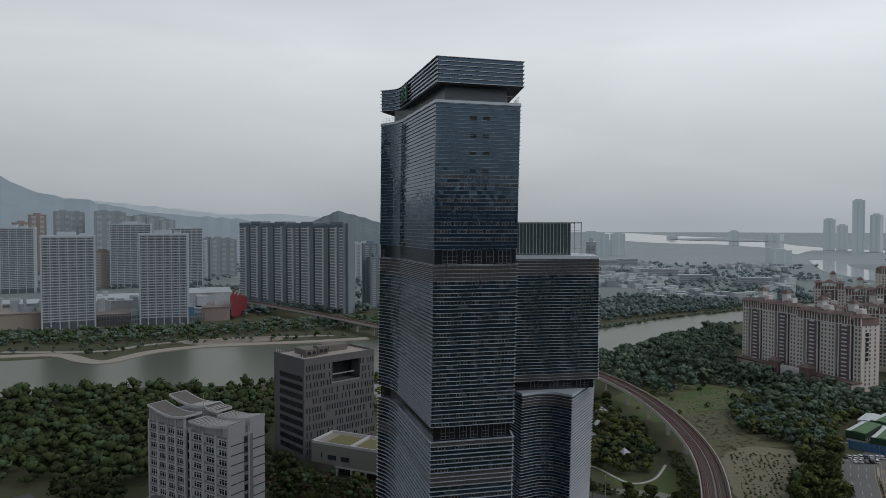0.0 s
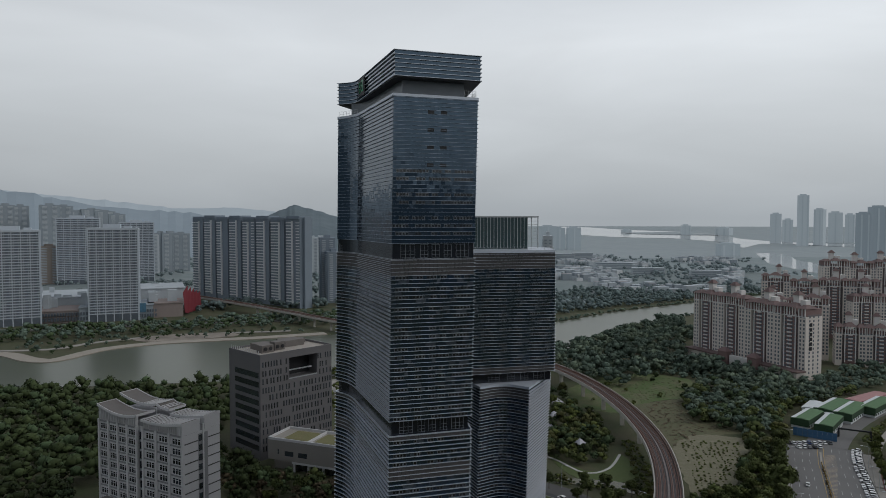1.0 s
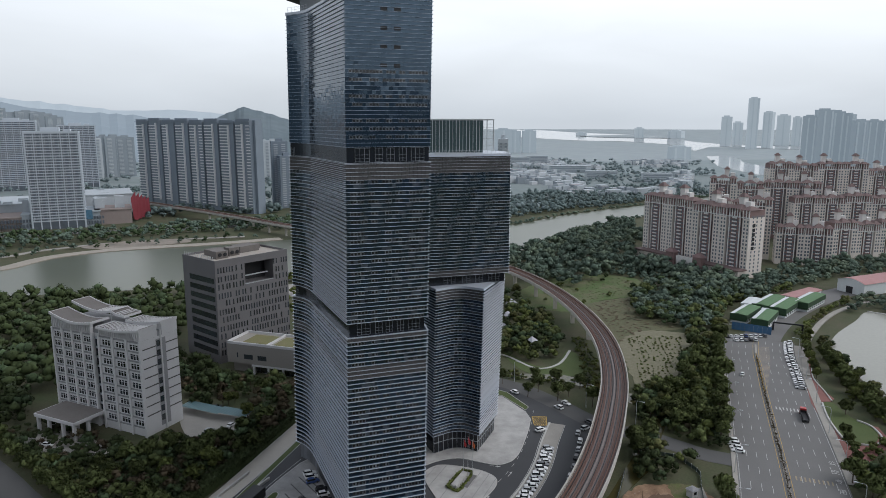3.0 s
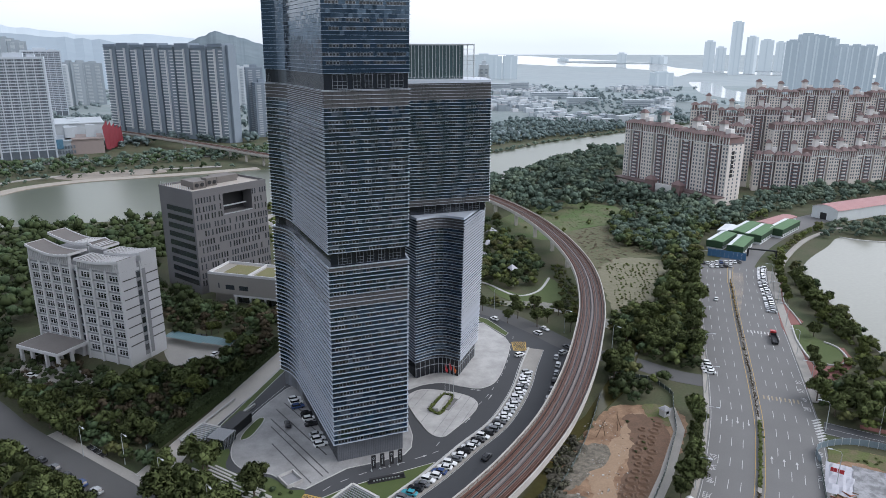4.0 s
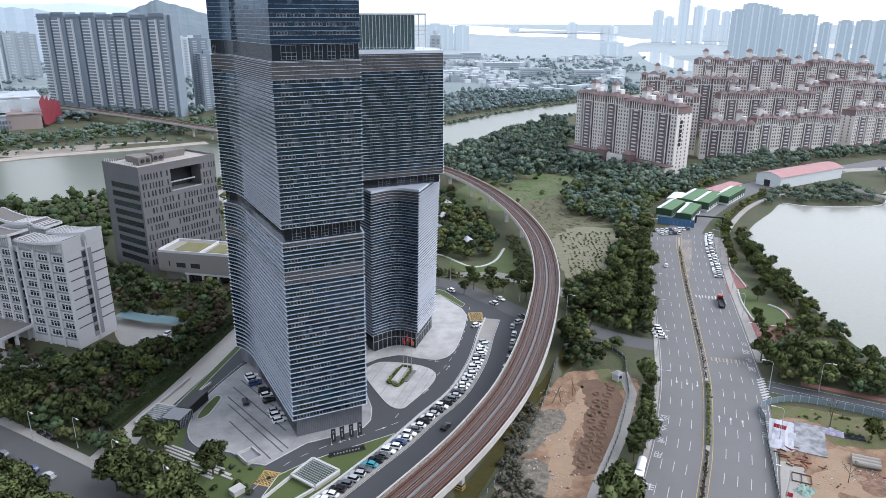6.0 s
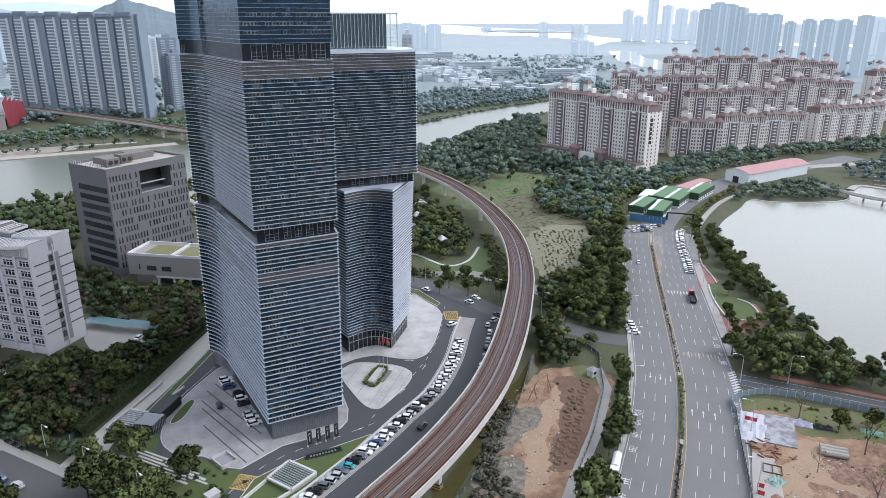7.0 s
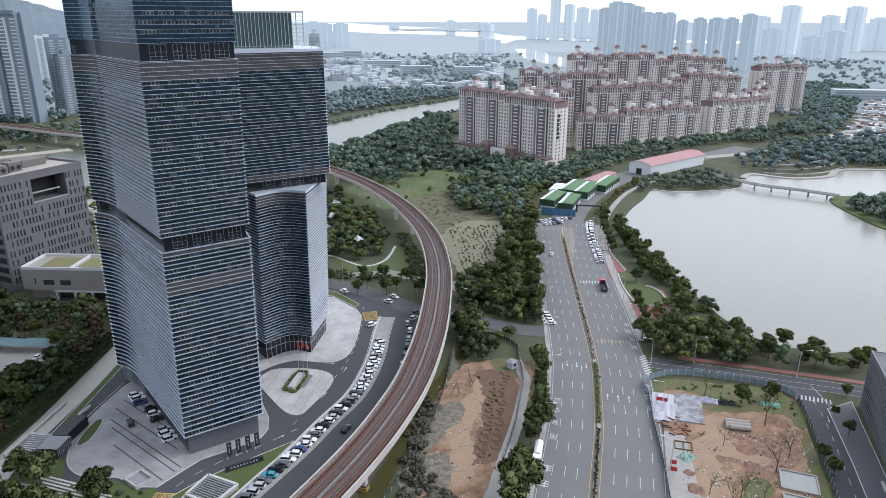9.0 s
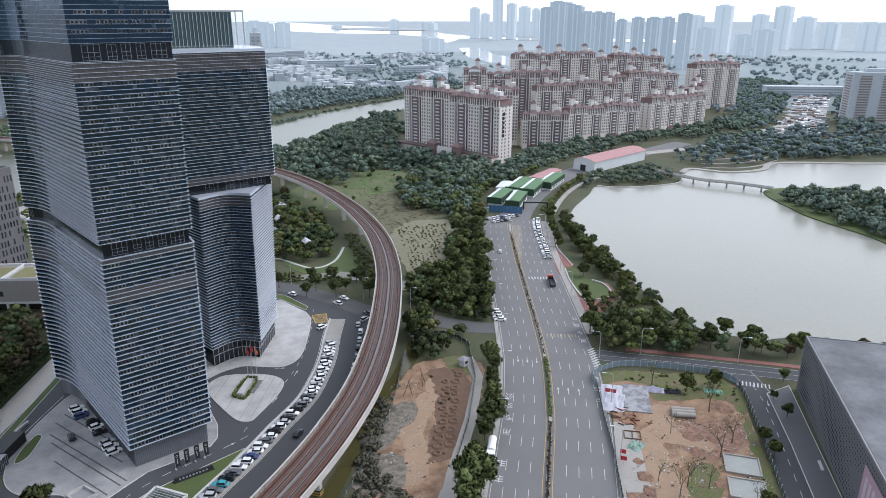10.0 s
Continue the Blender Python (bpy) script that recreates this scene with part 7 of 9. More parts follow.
for x, y in scatter([(206, 206), (214, 230), (222, 250), (240, 290), (246, 312), (238, 312), (226, 288), (222, 278), (214, 262), (208, 236)], 7.4, 47, False):
    plant(("broad", "fresh", "fresh")[tree_rnd.randrange(3)], x, y, 0.72)
for x, y in ((237.5, 311), (225.3, 280.3), (200.8, 246), (213.5, 248.5), (231, 296), (218, 268), (210, 240), (164.6, 195), (176.5, 192), (183, 187.5), (195, 208)):
    plant("broad", x, y, 1.0)
fringe = []
fr = random.Random(91)
for x, y, a in along([p for p in LAKE if 196 < p[1] < 340 and p[0] < 270], 3.2):
    if fr.random() < 0.85:
        fringe.append((x + fr.uniform(-5.5, 0.8), y + fr.uniform(-1.5, 2.5)))
wood("shore_fringe", fringe, 2.6, 4.6, NEAR_MIX, 36, "uneven trees and bushes overhanging the lake edge", True, 0.55)
wood("promenade_trees", scatter([(-420, 640), (-360, 642), (-318, 622), (-290, 670), (-240, 700), (-140, 722), (-100, 742), (-190, 756), (-260, 740), (-320, 690), (-420, 672)], 15, 37, False), 3.4, 6.5, [M_leafb, M_leafm2, M_leafm2], 37, "loose trees along the river promenade", True, 0.4, 160)
wood("gate_wood", scatter([(100, 212), (112, 251), (123, 284), (146, 287), (170, 326), (190, 358), (206, 356), (184, 308), (150, 230), (131, 233), (116, 214)], 6.0, 38), 3.9, 7.0, NEAR_MIX, 38, "dense green trees between viaduct and boulevard", True, 0.4, 300)
edge_ = []
er = random.Random(93)
for ln, y0, y1 in ((shifted(MEDIAN, HALF_L + 5.5), 224, 346), (shifted(MEDIAN, HALF_L + 10.5), 224, 340)):
    for x, y, a in along(ln, 4.4):
        if y0 < y < y1:
            edge_.append((x + er.uniform(-2.2, 1.2), y + er.uniform(-2, 2)))
wood("roadside_wood", edge_, 3.3, 6.2, NEAR_MIX, 49, "dense uneven trees along the boulevard", True, 0.45, 330)
shed_ = []
for ln in ([(214, 370), (224, 392), (242, 416), (270, 434), (318, 452)], [(208, 362), (214, 384), (232, 412)]):
    for x, y, a in along(ln, 5.0):
        shed_.append((x + er.uniform(-2.5, 1.0), y + er.uniform(-1.0, 2.5)))
wood("shed_trees", shed_, 3.6, 6.4, NEAR_MIX, 50, "dark trees behind the site sheds", True, 0.4, 260)
prom_ = [(x + er.uniform(-1, 1), y + er.uniform(-1, 1)) for x, y, a in along([(250, 350), (268, 366), (286, 382), (304, 398), (330, 414)], 5.4)]
wood("promenade_row", prom_, 2.6, 4.8, [M_leaf2, M_leafo, M_leaf0], 51, "yellowish trees along the lake promenade", True, 0.35, 260)
for x, y in scatter([(206, 160), (222, 153), (240, 141), (262, 123), (250, 111), (232, 125), (216, 142)], 8.0, 52, False):
    plant("fresh" if tree_rnd.random() < 0.6 else "red", x, y, 0.95)
wood("park_grove", scatter(PARK_GROVE, 5.4, 53, False), 3.3, 6.0, NEAR_MIX, 53, "dark green trees in the park beside the viaduct", True, 0.4, 280)
wood("canal_scrub", scatter(CANAL_BANK, 3.2, 54, False), 1.5, 1.6, NEAR_MIX + [M_leafo], 54, "tangled scrub on the canal bank under the viaduct", True, 0.5, 120)
kerbside = [(x + er.uniform(-1.2, 1.2), y + er.uniform(-1.2, 1.2)) for x, y, a in along(shifted(LEFT_ROAD, 12.4), 4.2) if 184 < y < 262]
wood("kerbside_wood", kerbside, 3.0, 6.0, DARK_MIX + [M_leafo], 55, "dark trees overhanging the street pavement", True, 0.4, 300)
for x, y, k in ((-51, 169, 1.2), (-44.5, 163, 1.25), (-37.5, 157, 1.2), (-30, 151.5, 1.15), (-47, 190, 0.9), (-43, 186, 1.0), (-66, 158, 1.25), (-59, 152, 1.3), (-52, 145.5, 1.2), (-74, 165, 1.2), (-82, 172, 1.2)):
    plant("broad", x, y, k)
wood("works_wood", scatter([(1050, 912), (1196, 971), (1152, 850), (850, 640), (690, 532), (608, 508), (640, 560), (760, 640)], 10.5, 56), 5.6, 8.0, [M_leafh, M_leafm2], 56, "haze-tinted green wood beside the construction strip", True, 0.4, 70)
wood("east_wood", scatter([(1100, 733), (1272, 799), (1082, 630), (898, 540), (764, 455), (700, 455), (853, 570)], 10.5, 57), 5.6, 8.0, [M_leafh, M_leafm2], 57, "haze-tinted green wood beyond the construction strip", True, 0.4, 70)
wood("lake_head_wood", scatter([(500, 455), (557, 505), (634, 506), (631, 440), (711, 420), (640, 372), (560, 388), (528, 423)], 7.0, 58), 3.6, 5.5, MID_MIX, 58, "trees and shrubs between lake and road", True, 0.45, 90)
wood("street_wood", scatter([(166.3, 200.4), (184.1, 200.1), (206.0, 180.3), (199.7, 164.8), (184.9, 162.5), (174.9, 170.0), (158.4, 176.0), (157.2, 183.8)], 5.6, 33, False), 3.4, 7.0, NEAR_MIX, 33, "dense dark trees between side street and lake")
wood("east_shore_wood", scatter([(191.1, 159.4), (206.1, 159.1), (213.2, 148.2), (216.6, 141.8), (213.9, 139.8), (204.1, 147.7), (193.9, 155.7)], 6.5, 34, False), 3.2, 7.5, NEAR_MIX, 34, "trees along the red lakeside footway")
wood("site_weeds", scatter([(148, 163), (160, 161), (178, 145), (182, 137), (172, 128), (160, 146)], 3.6, 22, False), 1.0, 0.7, M_leaf2, 22, "weeds on the cleared site", False, 0.6)
wood("garden_shrubs", scatter([(-46, 186), (-34, 178), (-18, 172), (-8, 165), (-20, 156), (-34, 160), (-46, 172)], 4.2, 23, False), 1.1, 1.0, DARK_MIX, 23, "low shrubs in the tower garden", True, 0.5)


def hedge(name, line, w, h, m, label, seed):
    """A clipped hedge: a rough box run with leaf sprays over it."""
    rng = np.random.default_rng(seed)
    pts = along(line, 0.45)
    V = []
    for x, y, a in pts:
        k = max(4, int(w * h * 5))
        s = rng.uniform(-w / 2, w / 2, k); z = h * rng.uniform(0.45, 1.04, k)
        q = np.stack([x - math.sin(a) * s, y + math.cos(a) * s, z], 1)
        u = rng.normal(size=(k, 3)) * 0.26; v = rng.normal(size=(k, 3)) * 0.26
        V.append(np.stack([q - u, q + u + v, q + u - v], 1).reshape(-1, 3))
    V = np.concatenate(V); F = np.arange(len(V)).reshape(-1, 3)
    b = Build(); b.strip(line, -w / 2 + 0.12, w / 2 - 0.12, 0, h - 0.12)
    t = thing(name, label, "hedge")
    part("core", b, m, t); tagged(part("leaves", tri_mesh("leaves", V, F, [m]), m, t), kind="stuff")


hedge("tall_hedge", [(-60, 200), (-54, 212), (-44, 231), (-35, 252), (-27, 272)], 3.6, 4.2, M_leaf, "tall clipped dark green hedge beside the walkway", 1)
hedge("median_hedge", [p for p in MEDIAN if 150 < p[1] < 186], 0.9, 1.0, M_leaf2, "low yellow-green hedge on the median", 2)
hedge("median_shrubs", [p for p in MEDIAN if 186 <= p[1] < 318], 0.5, 0.4, M_leaf3, "low brownish shrubs on the median", 3)
hedge("median_flowers", [p for p in MEDIAN if 80 < p[1] <= 150], 0.7, 0.6, M_leaf3, "brownish planting on the median", 4)


# ---------------------------------------------------------------- cars
M_tyre = mat("tyre_rubber", (0.02, 0.02, 0.02), 0.9, var=0.1)
M_carglass = mat("car_glass", (0.012, 0.014, 0.016), 0.08, var=0.1, bump=0, ior=1.6)
PAINT = {n: mat(n + "_car_paint", c, 0.25, var=0.03, scale=0.3, fine=2, bump=0) for n, c in
         (("white", (0.72, 0.72, 0.72)), ("black", (0.015, 0.015, 0.018)), ("silver", (0.40, 0.41, 0.42)), ("grey", (0.12, 0.125, 0.135)), ("teal", (0.06, 0.30, 0.36)), ("red", (0.35, 0.03, 0.03)), ("blue", (0.04, 0.07, 0.18)))}


def hull(b, sections, m=0):
    """Skin over cross-sections (x, half width low, half width high, z low, z high)."""
    rings = []
    for x, w0, w1, z0, z1 in sections:
        c = 0.12 * (z1 - z0)
        rings.append([(x, -w0, z0), (x, w0, z0), (x, w0 * 1.0, z0 + (z1 - z0) * 0.55), (x, w1, z1 - c), (x, w1 * 0.86, z1), (x, -w1 * 0.86, z1), (x, -w1, z1 - c), (x, -w0, z0 + (z1 - z0) * 0.55)])
    for r, s in zip(rings, rings[1:]):
        for k in range(8):
            j = (k + 1) % 8
            b.face([r[k], s[k], s[j], r[j]], m)
    b.face(rings[0], m); b.face(rings[-1][::-1], m)


def make_car(colour, suv=False):
    word = "sport utility car" if suv else "saloon car"
    t = thing("car", f"{colour} {word} standing on the asphalt", "car", "parked cars")
    top, L = (1.68, 4.6) if suv else (1.44, 4.7)
    b = Build()
    belt = 0.98 if suv else 0.88
    hull(b, [(-L / 2, 0.72, 0.66, 0.42, belt - 0.1), (-L / 2 + 0.25, 0.88, 0.84, 0.26, belt + 0.02), (-0.9, 0.92, 0.88, 0.22, belt + 0.02), (0.9, 0.92, 0.88, 0.22, belt), (L / 2 - 0.45, 0.89, 0.82, 0.25, belt - 0.14), (L / 2, 0.70, 0.62, 0.38, belt - 0.28)])
    part("body", b, PAINT[colour], t)
    b = Build()
    x0 = -L / 2 + (0.35 if suv else 0.75)
    hull(b, [(x0 - 0.10, 0.76, 0.70, belt - 0.05, belt + 0.05), (x0 + 0.38, 0.79, 0.72, belt - 0.05, top - 0.03), (0.30, 0.79, 0.72, belt - 0.05, top - 0.03), (0.98, 0.76, 0.70, belt - 0.05, belt + 0.03)])
    part("window_glass", b, M_carglass, t, "dark car windows")
    b = Build()
    hull(b, [(x0 + 0.22, 0.70, 0.68, top - 0.08, top - 0.01), (0.0, 0.72, 0.70, top - 0.07, top + 0.015), (0.38, 0.69, 0.66, top - 0.09, top - 0.01)])
    part("roof", b, PAINT[colour] if not suv else PAINT[colour], t)
    wb = Build(); wb.tube((0, -0.1, 0), (0, 0.1, 0), 0.34, 0.34, 10)
    wm = wb.mesh("wheel"); wm.materials.append(M_tyre)
    for sx in (-1.42, 1.40):
        for sy in (-0.83, 0.83):
            ob = part("wheel", wm, M_tyre, t); ob.matrix_basis = Matrix.Translation((sx, sy, 0.34))
    return t


CARS = {}
car_rnd = random.Random(17)


def park(colour, x, y, deg, z=0.13, suv=None):
    suv = car_rnd.random() < 0.4 if suv is None else suv
    key = (colour, suv)
    m = pose(x, y, z, 0, 0, deg)
    if key not in CARS:
        CARS[key] = make_car(colour, suv); CARS[key].matrix_basis = m
    else:
        copy_thing(CARS[key], m)


def any_colour():
    return car_rnd.choices(["white", "black", "silver", "grey", "red", "blue"], [50, 18, 14, 14, 2, 2])[0]


row = [p for p in along(shifted(STRIP_L, -3.2), 2.62, 1.0) if 146 < p[1] < 234]
for k, (x, y, a) in enumerate(row):
    if car_rnd.random() < 0.04:
        continue
    park("teal" if k == 10 else any_colour(), x, y, math.degrees(a) + 90 + 18 + (180 if car_rnd.random() < 0.3 else 0) + car_rnd.uniform(-2, 2))
for x, y, d in ((67.5, 204, 63), (71.0, 211, 63), (74.5, 217.5, 63), (77.5, 224, 63), (80.2, 230, 64), (83.0, 236.5, 65), (84.5, 243.5, 66), (88.6, 247, 30)):
    park(any_colour(), x, y, d, 0.06)
for c, x, y, d in (("white", -18.2, 224.2, 12), ("white", -17.4, 221.6, 14), ("blue", -16.8, 218.6, 16), ("black", -13.4, 213.0, 12), ("white", -12.6, 209.7, 14), ("black", -11.8, 206.2, 16), ("black", -19.6, 207.2, 100), ("silver", -10.2, 199.6, 14), ("white", -9.4, 196.6, 14), ("white", -8.6, 193.4, 16)):
    park(c, x, y, d, 0.21)
park("black", 41.5, 178.5, 48, 0.06, True)
park("white", 70.5, 247.5, 20, 0.14, True)
for x, y, a in along(shifted(MEDIAN, -HALF_R + 3.0), 2.75):
    if 272 < y < 338 and car_rnd.random() < 0.93:
        park(any_colour() if car_rnd.random() < 0.5 else "white", x, y, math.degrees(a) + 90 + car_rnd.uniform(-4, 4), 0.11)
for k in range(14):
    park(any_colour(), 208 + 2.75 * (k % 9) + (k // 9) * 1.5, 352.5 - 0.2 * (k % 9) - (k // 9) * 7.0, 80 + car_rnd.uniform(-6, 6), 0.11)
for k in range(4):
    park("white", 138.6 + 0.75 * k, 221.2 + 2.7 * k, 152, 0.11)
park("white", 184.0, 295.5, 58, 0.11, False)
for k, (x, y, d) in enumerate(((-92, 198, 138), (-86.5, 193, 140), (-81.5, 188.4, 140), (-76, 183.6, 140), (-70.6, 179.2, 140), (-100, 205, 138))):
    park(("black", "grey", "black", "blue", "silver", "grey")[k], x, y, d, 0.11)
for x, y, d in ((-118, 259, -10), (-60.0, 263.5, 62), (-58.5, 257, 60), (-58.5, 250.5, 10), (-66.8, 289, 20), (-61.5, 287.6, 15), (-52, 268, 62)):
    park(any_colour() if x > -100 else "white", x, y, d, 0.06)
for x, y, d in ((69, 287, 120), (84, 268, 118), (92, 252, 115), (88.5, 272, 300)):
    park("white" if y > 260 else "grey", x, y, d, 0.12)


def truck(x, y, deg, cab, bed, label, tank=False):
    t = thing("truck", label, "truck", at=(x, y, 0.11), turn=radians(deg))
    b = Build(); b.box(2.6, -1.2, 0.6, 4.6, 1.2, 3.0)
    part("cab", b, cab, t)
    b = Build(); b.box(4.55, -1.1, 1.7, 4.66, 1.1, 2.6)
    part("windscreen", b, M_carglass, t)
    b = Build()
    if tank:
        b.tube((-4.2, 0, 2.1), (2.3, 0, 2.1), 1.25, 1.25, 12)
    else:
        b.box(-5.8, -1.2, 1.0, 2.4, 1.2, 1.3); b.box(-5.8, -1.2, 1.3, 2.4, -1.12, 2.1); b.box(-5.8, 1.12, 1.3, 2.4, 1.2, 2.1); b.box(2.3, -1.2, 1.3, 2.4, 1.2, 2.3)
    part("bed", b, bed, t)
    b = Build(); b.box(-5.6, -0.5, 0.6, 3.0, 0.5, 1.0)
    part("chassis", b, M_dark, t)
    wb = Build(); wb.tube((0, -0.18, 0), (0, 0.18, 0), 0.5, 0.5, 10)
    wm = wb.mesh("wheel"); wm.materials.append(M_tyre)
    for sx in (-4.6, -3.4, 3.4):
        for sy in (-1.05, 1.05):
            ob = part("wheel", wm, M_tyre, t); ob.matrix_basis = Matrix.Translation((sx, sy, 0.5))


truck(182.0, 246.0, 63, PAINT["red"], M_dark, "red flatbed truck on the boulevard")
truck(88.8, 144.2, 235, PAINT["white"], PAINT["white"], "white tank truck parked under street trees", True)

# ---------------------------------------------------------------- road markings
boul = thing("lane_marking", "worn white lane dashes on the boulevard", "road marking", kind="structure")
b = Build()
for off in (4.95, 8.35, 11.75, -4.95, -8.4, -11.9, -15.4):
    line = shifted(MEDIAN[:n_full], off)
    for x, y, a in along(line, 12.2, 3.0):
        u = Vector((math.cos(a), math.sin(a)))
        p = Vector((x, y))
        b.bar(p, p + u * 5.0, 0.17, 0.09, 0.112)
tagged(part("lane_dashes", b, M_white, boul), kind="stuff")
for nm, off, m in (("edge_line", HALF_L - 0.6, M_white), ("edge_line", -HALF_R + 0.6, M_white), ("median_line", 1.35, M_yellow), ("median_line", -1.35, M_yellow)):
    b = Build(); b.strip(MEDIAN[:n_full], off - 0.08, off + 0.08, None, 0.112)
    part(nm, b, m, boul)


def arrow(x, y, deg, parent, size=1.0, z=0.115, m=None):
    b = Build(); s = size
    b.face([(-2.2 * s, -0.12 * s, z), (0.6 * s, -0.12 * s, z), (0.6 * s, 0.12 * s, z), (-2.2 * s, 0.12 * s, z)])
    b.face([(0.6 * s, -0.45 * s, z), (2.2 * s, 0, z), (0.6 * s, 0.45 * s, z)])
    ob = part("arrow", b, m or M_white, parent); ob.matrix_basis = pose(x, y, 0, 0, 0, deg)


for t in (70,):
    for off in (3.2, 6.6, 10, -3.2, -6.6, -10.1):
        ln = along(shifted(MEDIAN[:n_full], off), 1.0)
        k = t + (60 if off > 0 else 40)
        if k < len(ln):
            arrow(ln[k][0], ln[k][1], math.degrees(ln[k][2]) + (180 if off > 0 else 0), boul)


def bars(line, off0, off1, step, width, parent, m, name="zebra_bar", z=0.116):
    """Crossing bars that run along the road."""
    n = int(abs(off1 - off0) / step)
    for k in range(n):
        o = off0 + (off1 - off0) * (k + 0.5) / n
        b = Build()
        pts = shifted(line, o)
        b.strip(pts, -width / 2, width / 2, None, z)
        part(name, b, m, parent)


def stretch(line, y0, y1):
    return [p for p in line if y0 <= p[1] <= y1]


fine = [(x, y) for x, y, _ in along(MEDIAN, 1.0)]
bars(stretch(fine, 200, 203.5), -2.5, -15, 1.3, 0.5, boul, mat("faded_yellow_paint", (0.36, 0.29, 0.19), 0.75, var=0.25, scale=0.8, fine=4, bump=0), "slow_bar")
bars(stretch(fine, 256, 260), -2.5, -15, 1.3, 0.5, boul, M_white, "slow_bar")
M_hatch = mat("worn_tan_hatching", (0.36, 0.30, 0.23), 0.75, var=0.2, scale=0.8, fine=4, bump=0)
for x, y, a in along(stretch(fine, 279, 336), 1.7):  # hatched wedge beside the median
    w = min(5.2, 0.5 + (y - 279) * 0.12)
    n_ = Vector((math.sin(a), -math.cos(a))); u_ = Vector((math.cos(a), math.sin(a)))
    b = Build(); b.bar(Vector((x, y)) + n_ * 1.5, Vector((x, y)) + n_ * (1.5 + w) + u_ * w * 0.35, 0.5, 0.09, 0.114)
    part("hatch_bar", b, M_hatch, boul)
for x, y, a in along(stretch(fine, 274, 322), 2.3):
    t = thing("bollard", "short yellow and black bollard on the median", "bollard", "median bollards", at=(x, y, 0.4))
    b = Build(); b.tube((0, 0, 0), (0, 0, 0.9), 0.22, 0.2, 7)
    part("post", b, M_yellow, t)
    b = Build(); b.tube((0, 0, 0.3), (0, 0, 0.6), 0.235, 0.225, 7, cap=False)
    part("band", b, M_dark, t, "black band")
zeb = thing("zebra_crossing", "white zebra crossing at the side street mouth", "road marking", kind="structure")
for k in range(10):
    f = k / 9
    x, y = 146.5 + 7.6 * f, 168.8 + 14.2 * f
    b = Build(); b.bar((x, y), (x + 3.3, y + 0.6), 0.7, 0.10, 0.135)
    part("zebra_bar", b, M_white, zeb)
zeb2 = thing("zebra_crossing", "white zebra crossing before the perforated hall", "road marking", kind="structure")
for k in range(8):
    f = k / 7
    x, y = 185.2 + 6.2 * f, 138.4 - 5.8 * f
    b = Build(); b.bar((x, y), (x + 2.2, y + 2.0), 0.45, 0.10, 0.155)
    part("zebra_bar", b, M_white, zeb2)
lane = thing("lane_marking", "white edge lines and arrows of the side street", "road marking", kind="structure")
for line, off in ((SIDE_STREET, 0.0), (SIDE_STREET, -3.8), (SIDE_STREET, 3.8), (SIDE_LANE, -4.6), (SIDE_LANE, 4.1)):
    b = Build(); b.strip(line, off - 0.07, off + 0.07, None, 0.152)
    part("edge_line", b, M_white, lane)
b = Build()
for x, y, a in along(SIDE_LANE, 7.0, 10):
    u = Vector((math.cos(a), math.sin(a))); b.bar(Vector((x, y)), Vector((x, y)) + u * 3, 0.15, 0.13, 0.152)
tagged(part("lane_dashes", b, M_white, lane), kind="stuff")
arrow(183, 126.5, 228, lane, 0.9, 0.154); arrow(168, 104, 50, lane, 0.9, 0.154)

camp = thing("lane_marking", "white dashes and arrows on the campus drive", "road marking", kind="structure")
b = Build()
for pts in ([(-24, 150), (-12, 166), (0, 175), (18, 181), (28, 185)], [(26, 186), (36, 200), (48, 214), (58, 230), (66, 248), (73, 268)], [(-50, 204), (-38, 224), (-28, 243), (-12, 276)], [(20, 226), (30, 231), (42, 226)]):
    for x, y, a in along(smooth(pts, 5), 6.0, 2):
        u = Vector((math.cos(a), math.sin(a))); b.bar(Vector((x, y)), Vector((x, y)) + u * 2.6, 0.16, 0.04, 0.065)
tagged(part("lane_dashes", b, M_white, camp), kind="stuff")
for pts, off in ((STRIP_L, 0.75), ([(-51.5, 201), (-41.5, 220.5), (-33.8, 233), (-23.4, 251)], -0.9), ([(-39.8, 199), (-33.6, 214.5), (-22.1, 235.9)], 0.0), (STRIP_L, -6.4)):
    b = Build(); b.strip(smooth(pts, 3) if len(pts) < 6 else pts, off - 0.1, off + 0.1, None, 0.07 if off > -6 else 0.075)
    part("edge_line", b, M_white, camp)
for x, y, d in ((26.0, 203, -60), (40, 201.5, 50), (51, 216, 56), (33, 229.5, 10), (47, 222, -20), (22, 182.5, 20), (-30, 240, 60)):
    arrow(x, y, d, camp, 0.9, 0.068)
for quad in ([(-15.9, 164.2), (-10.5, 161.3), (-7.5, 166.6), (-12.7, 169.3)], [(70.6, 261.6), (69.4, 253.2), (74.4, 252.4), (76.4, 260.6)]):
    q = [Vector(p) for p in quad]
    b = Build()
    for k in range(7):
        f = k / 6
        b.bar(q[0].lerp(q[1], f), q[0].lerp(q[3], f), 0.18, 0.05, 0.072); b.bar(q[2].lerp(q[3], f), q[2].lerp(q[1], f), 0.18, 0.05, 0.072)
        b.bar(q[1].lerp(q[0], f), q[1].lerp(q[2], f), 0.18, 0.05, 0.074); b.bar(q[3].lerp(q[0], f), q[3].lerp(q[2], f), 0.18, 0.05, 0.074)
    for k in range(4):
        b.bar(q[k], q[(k + 1) % 4], 0.3, 0.05, 0.078)
    part("keep_clear_grid", b, M_yellow, camp, "yellow keep-clear grid")


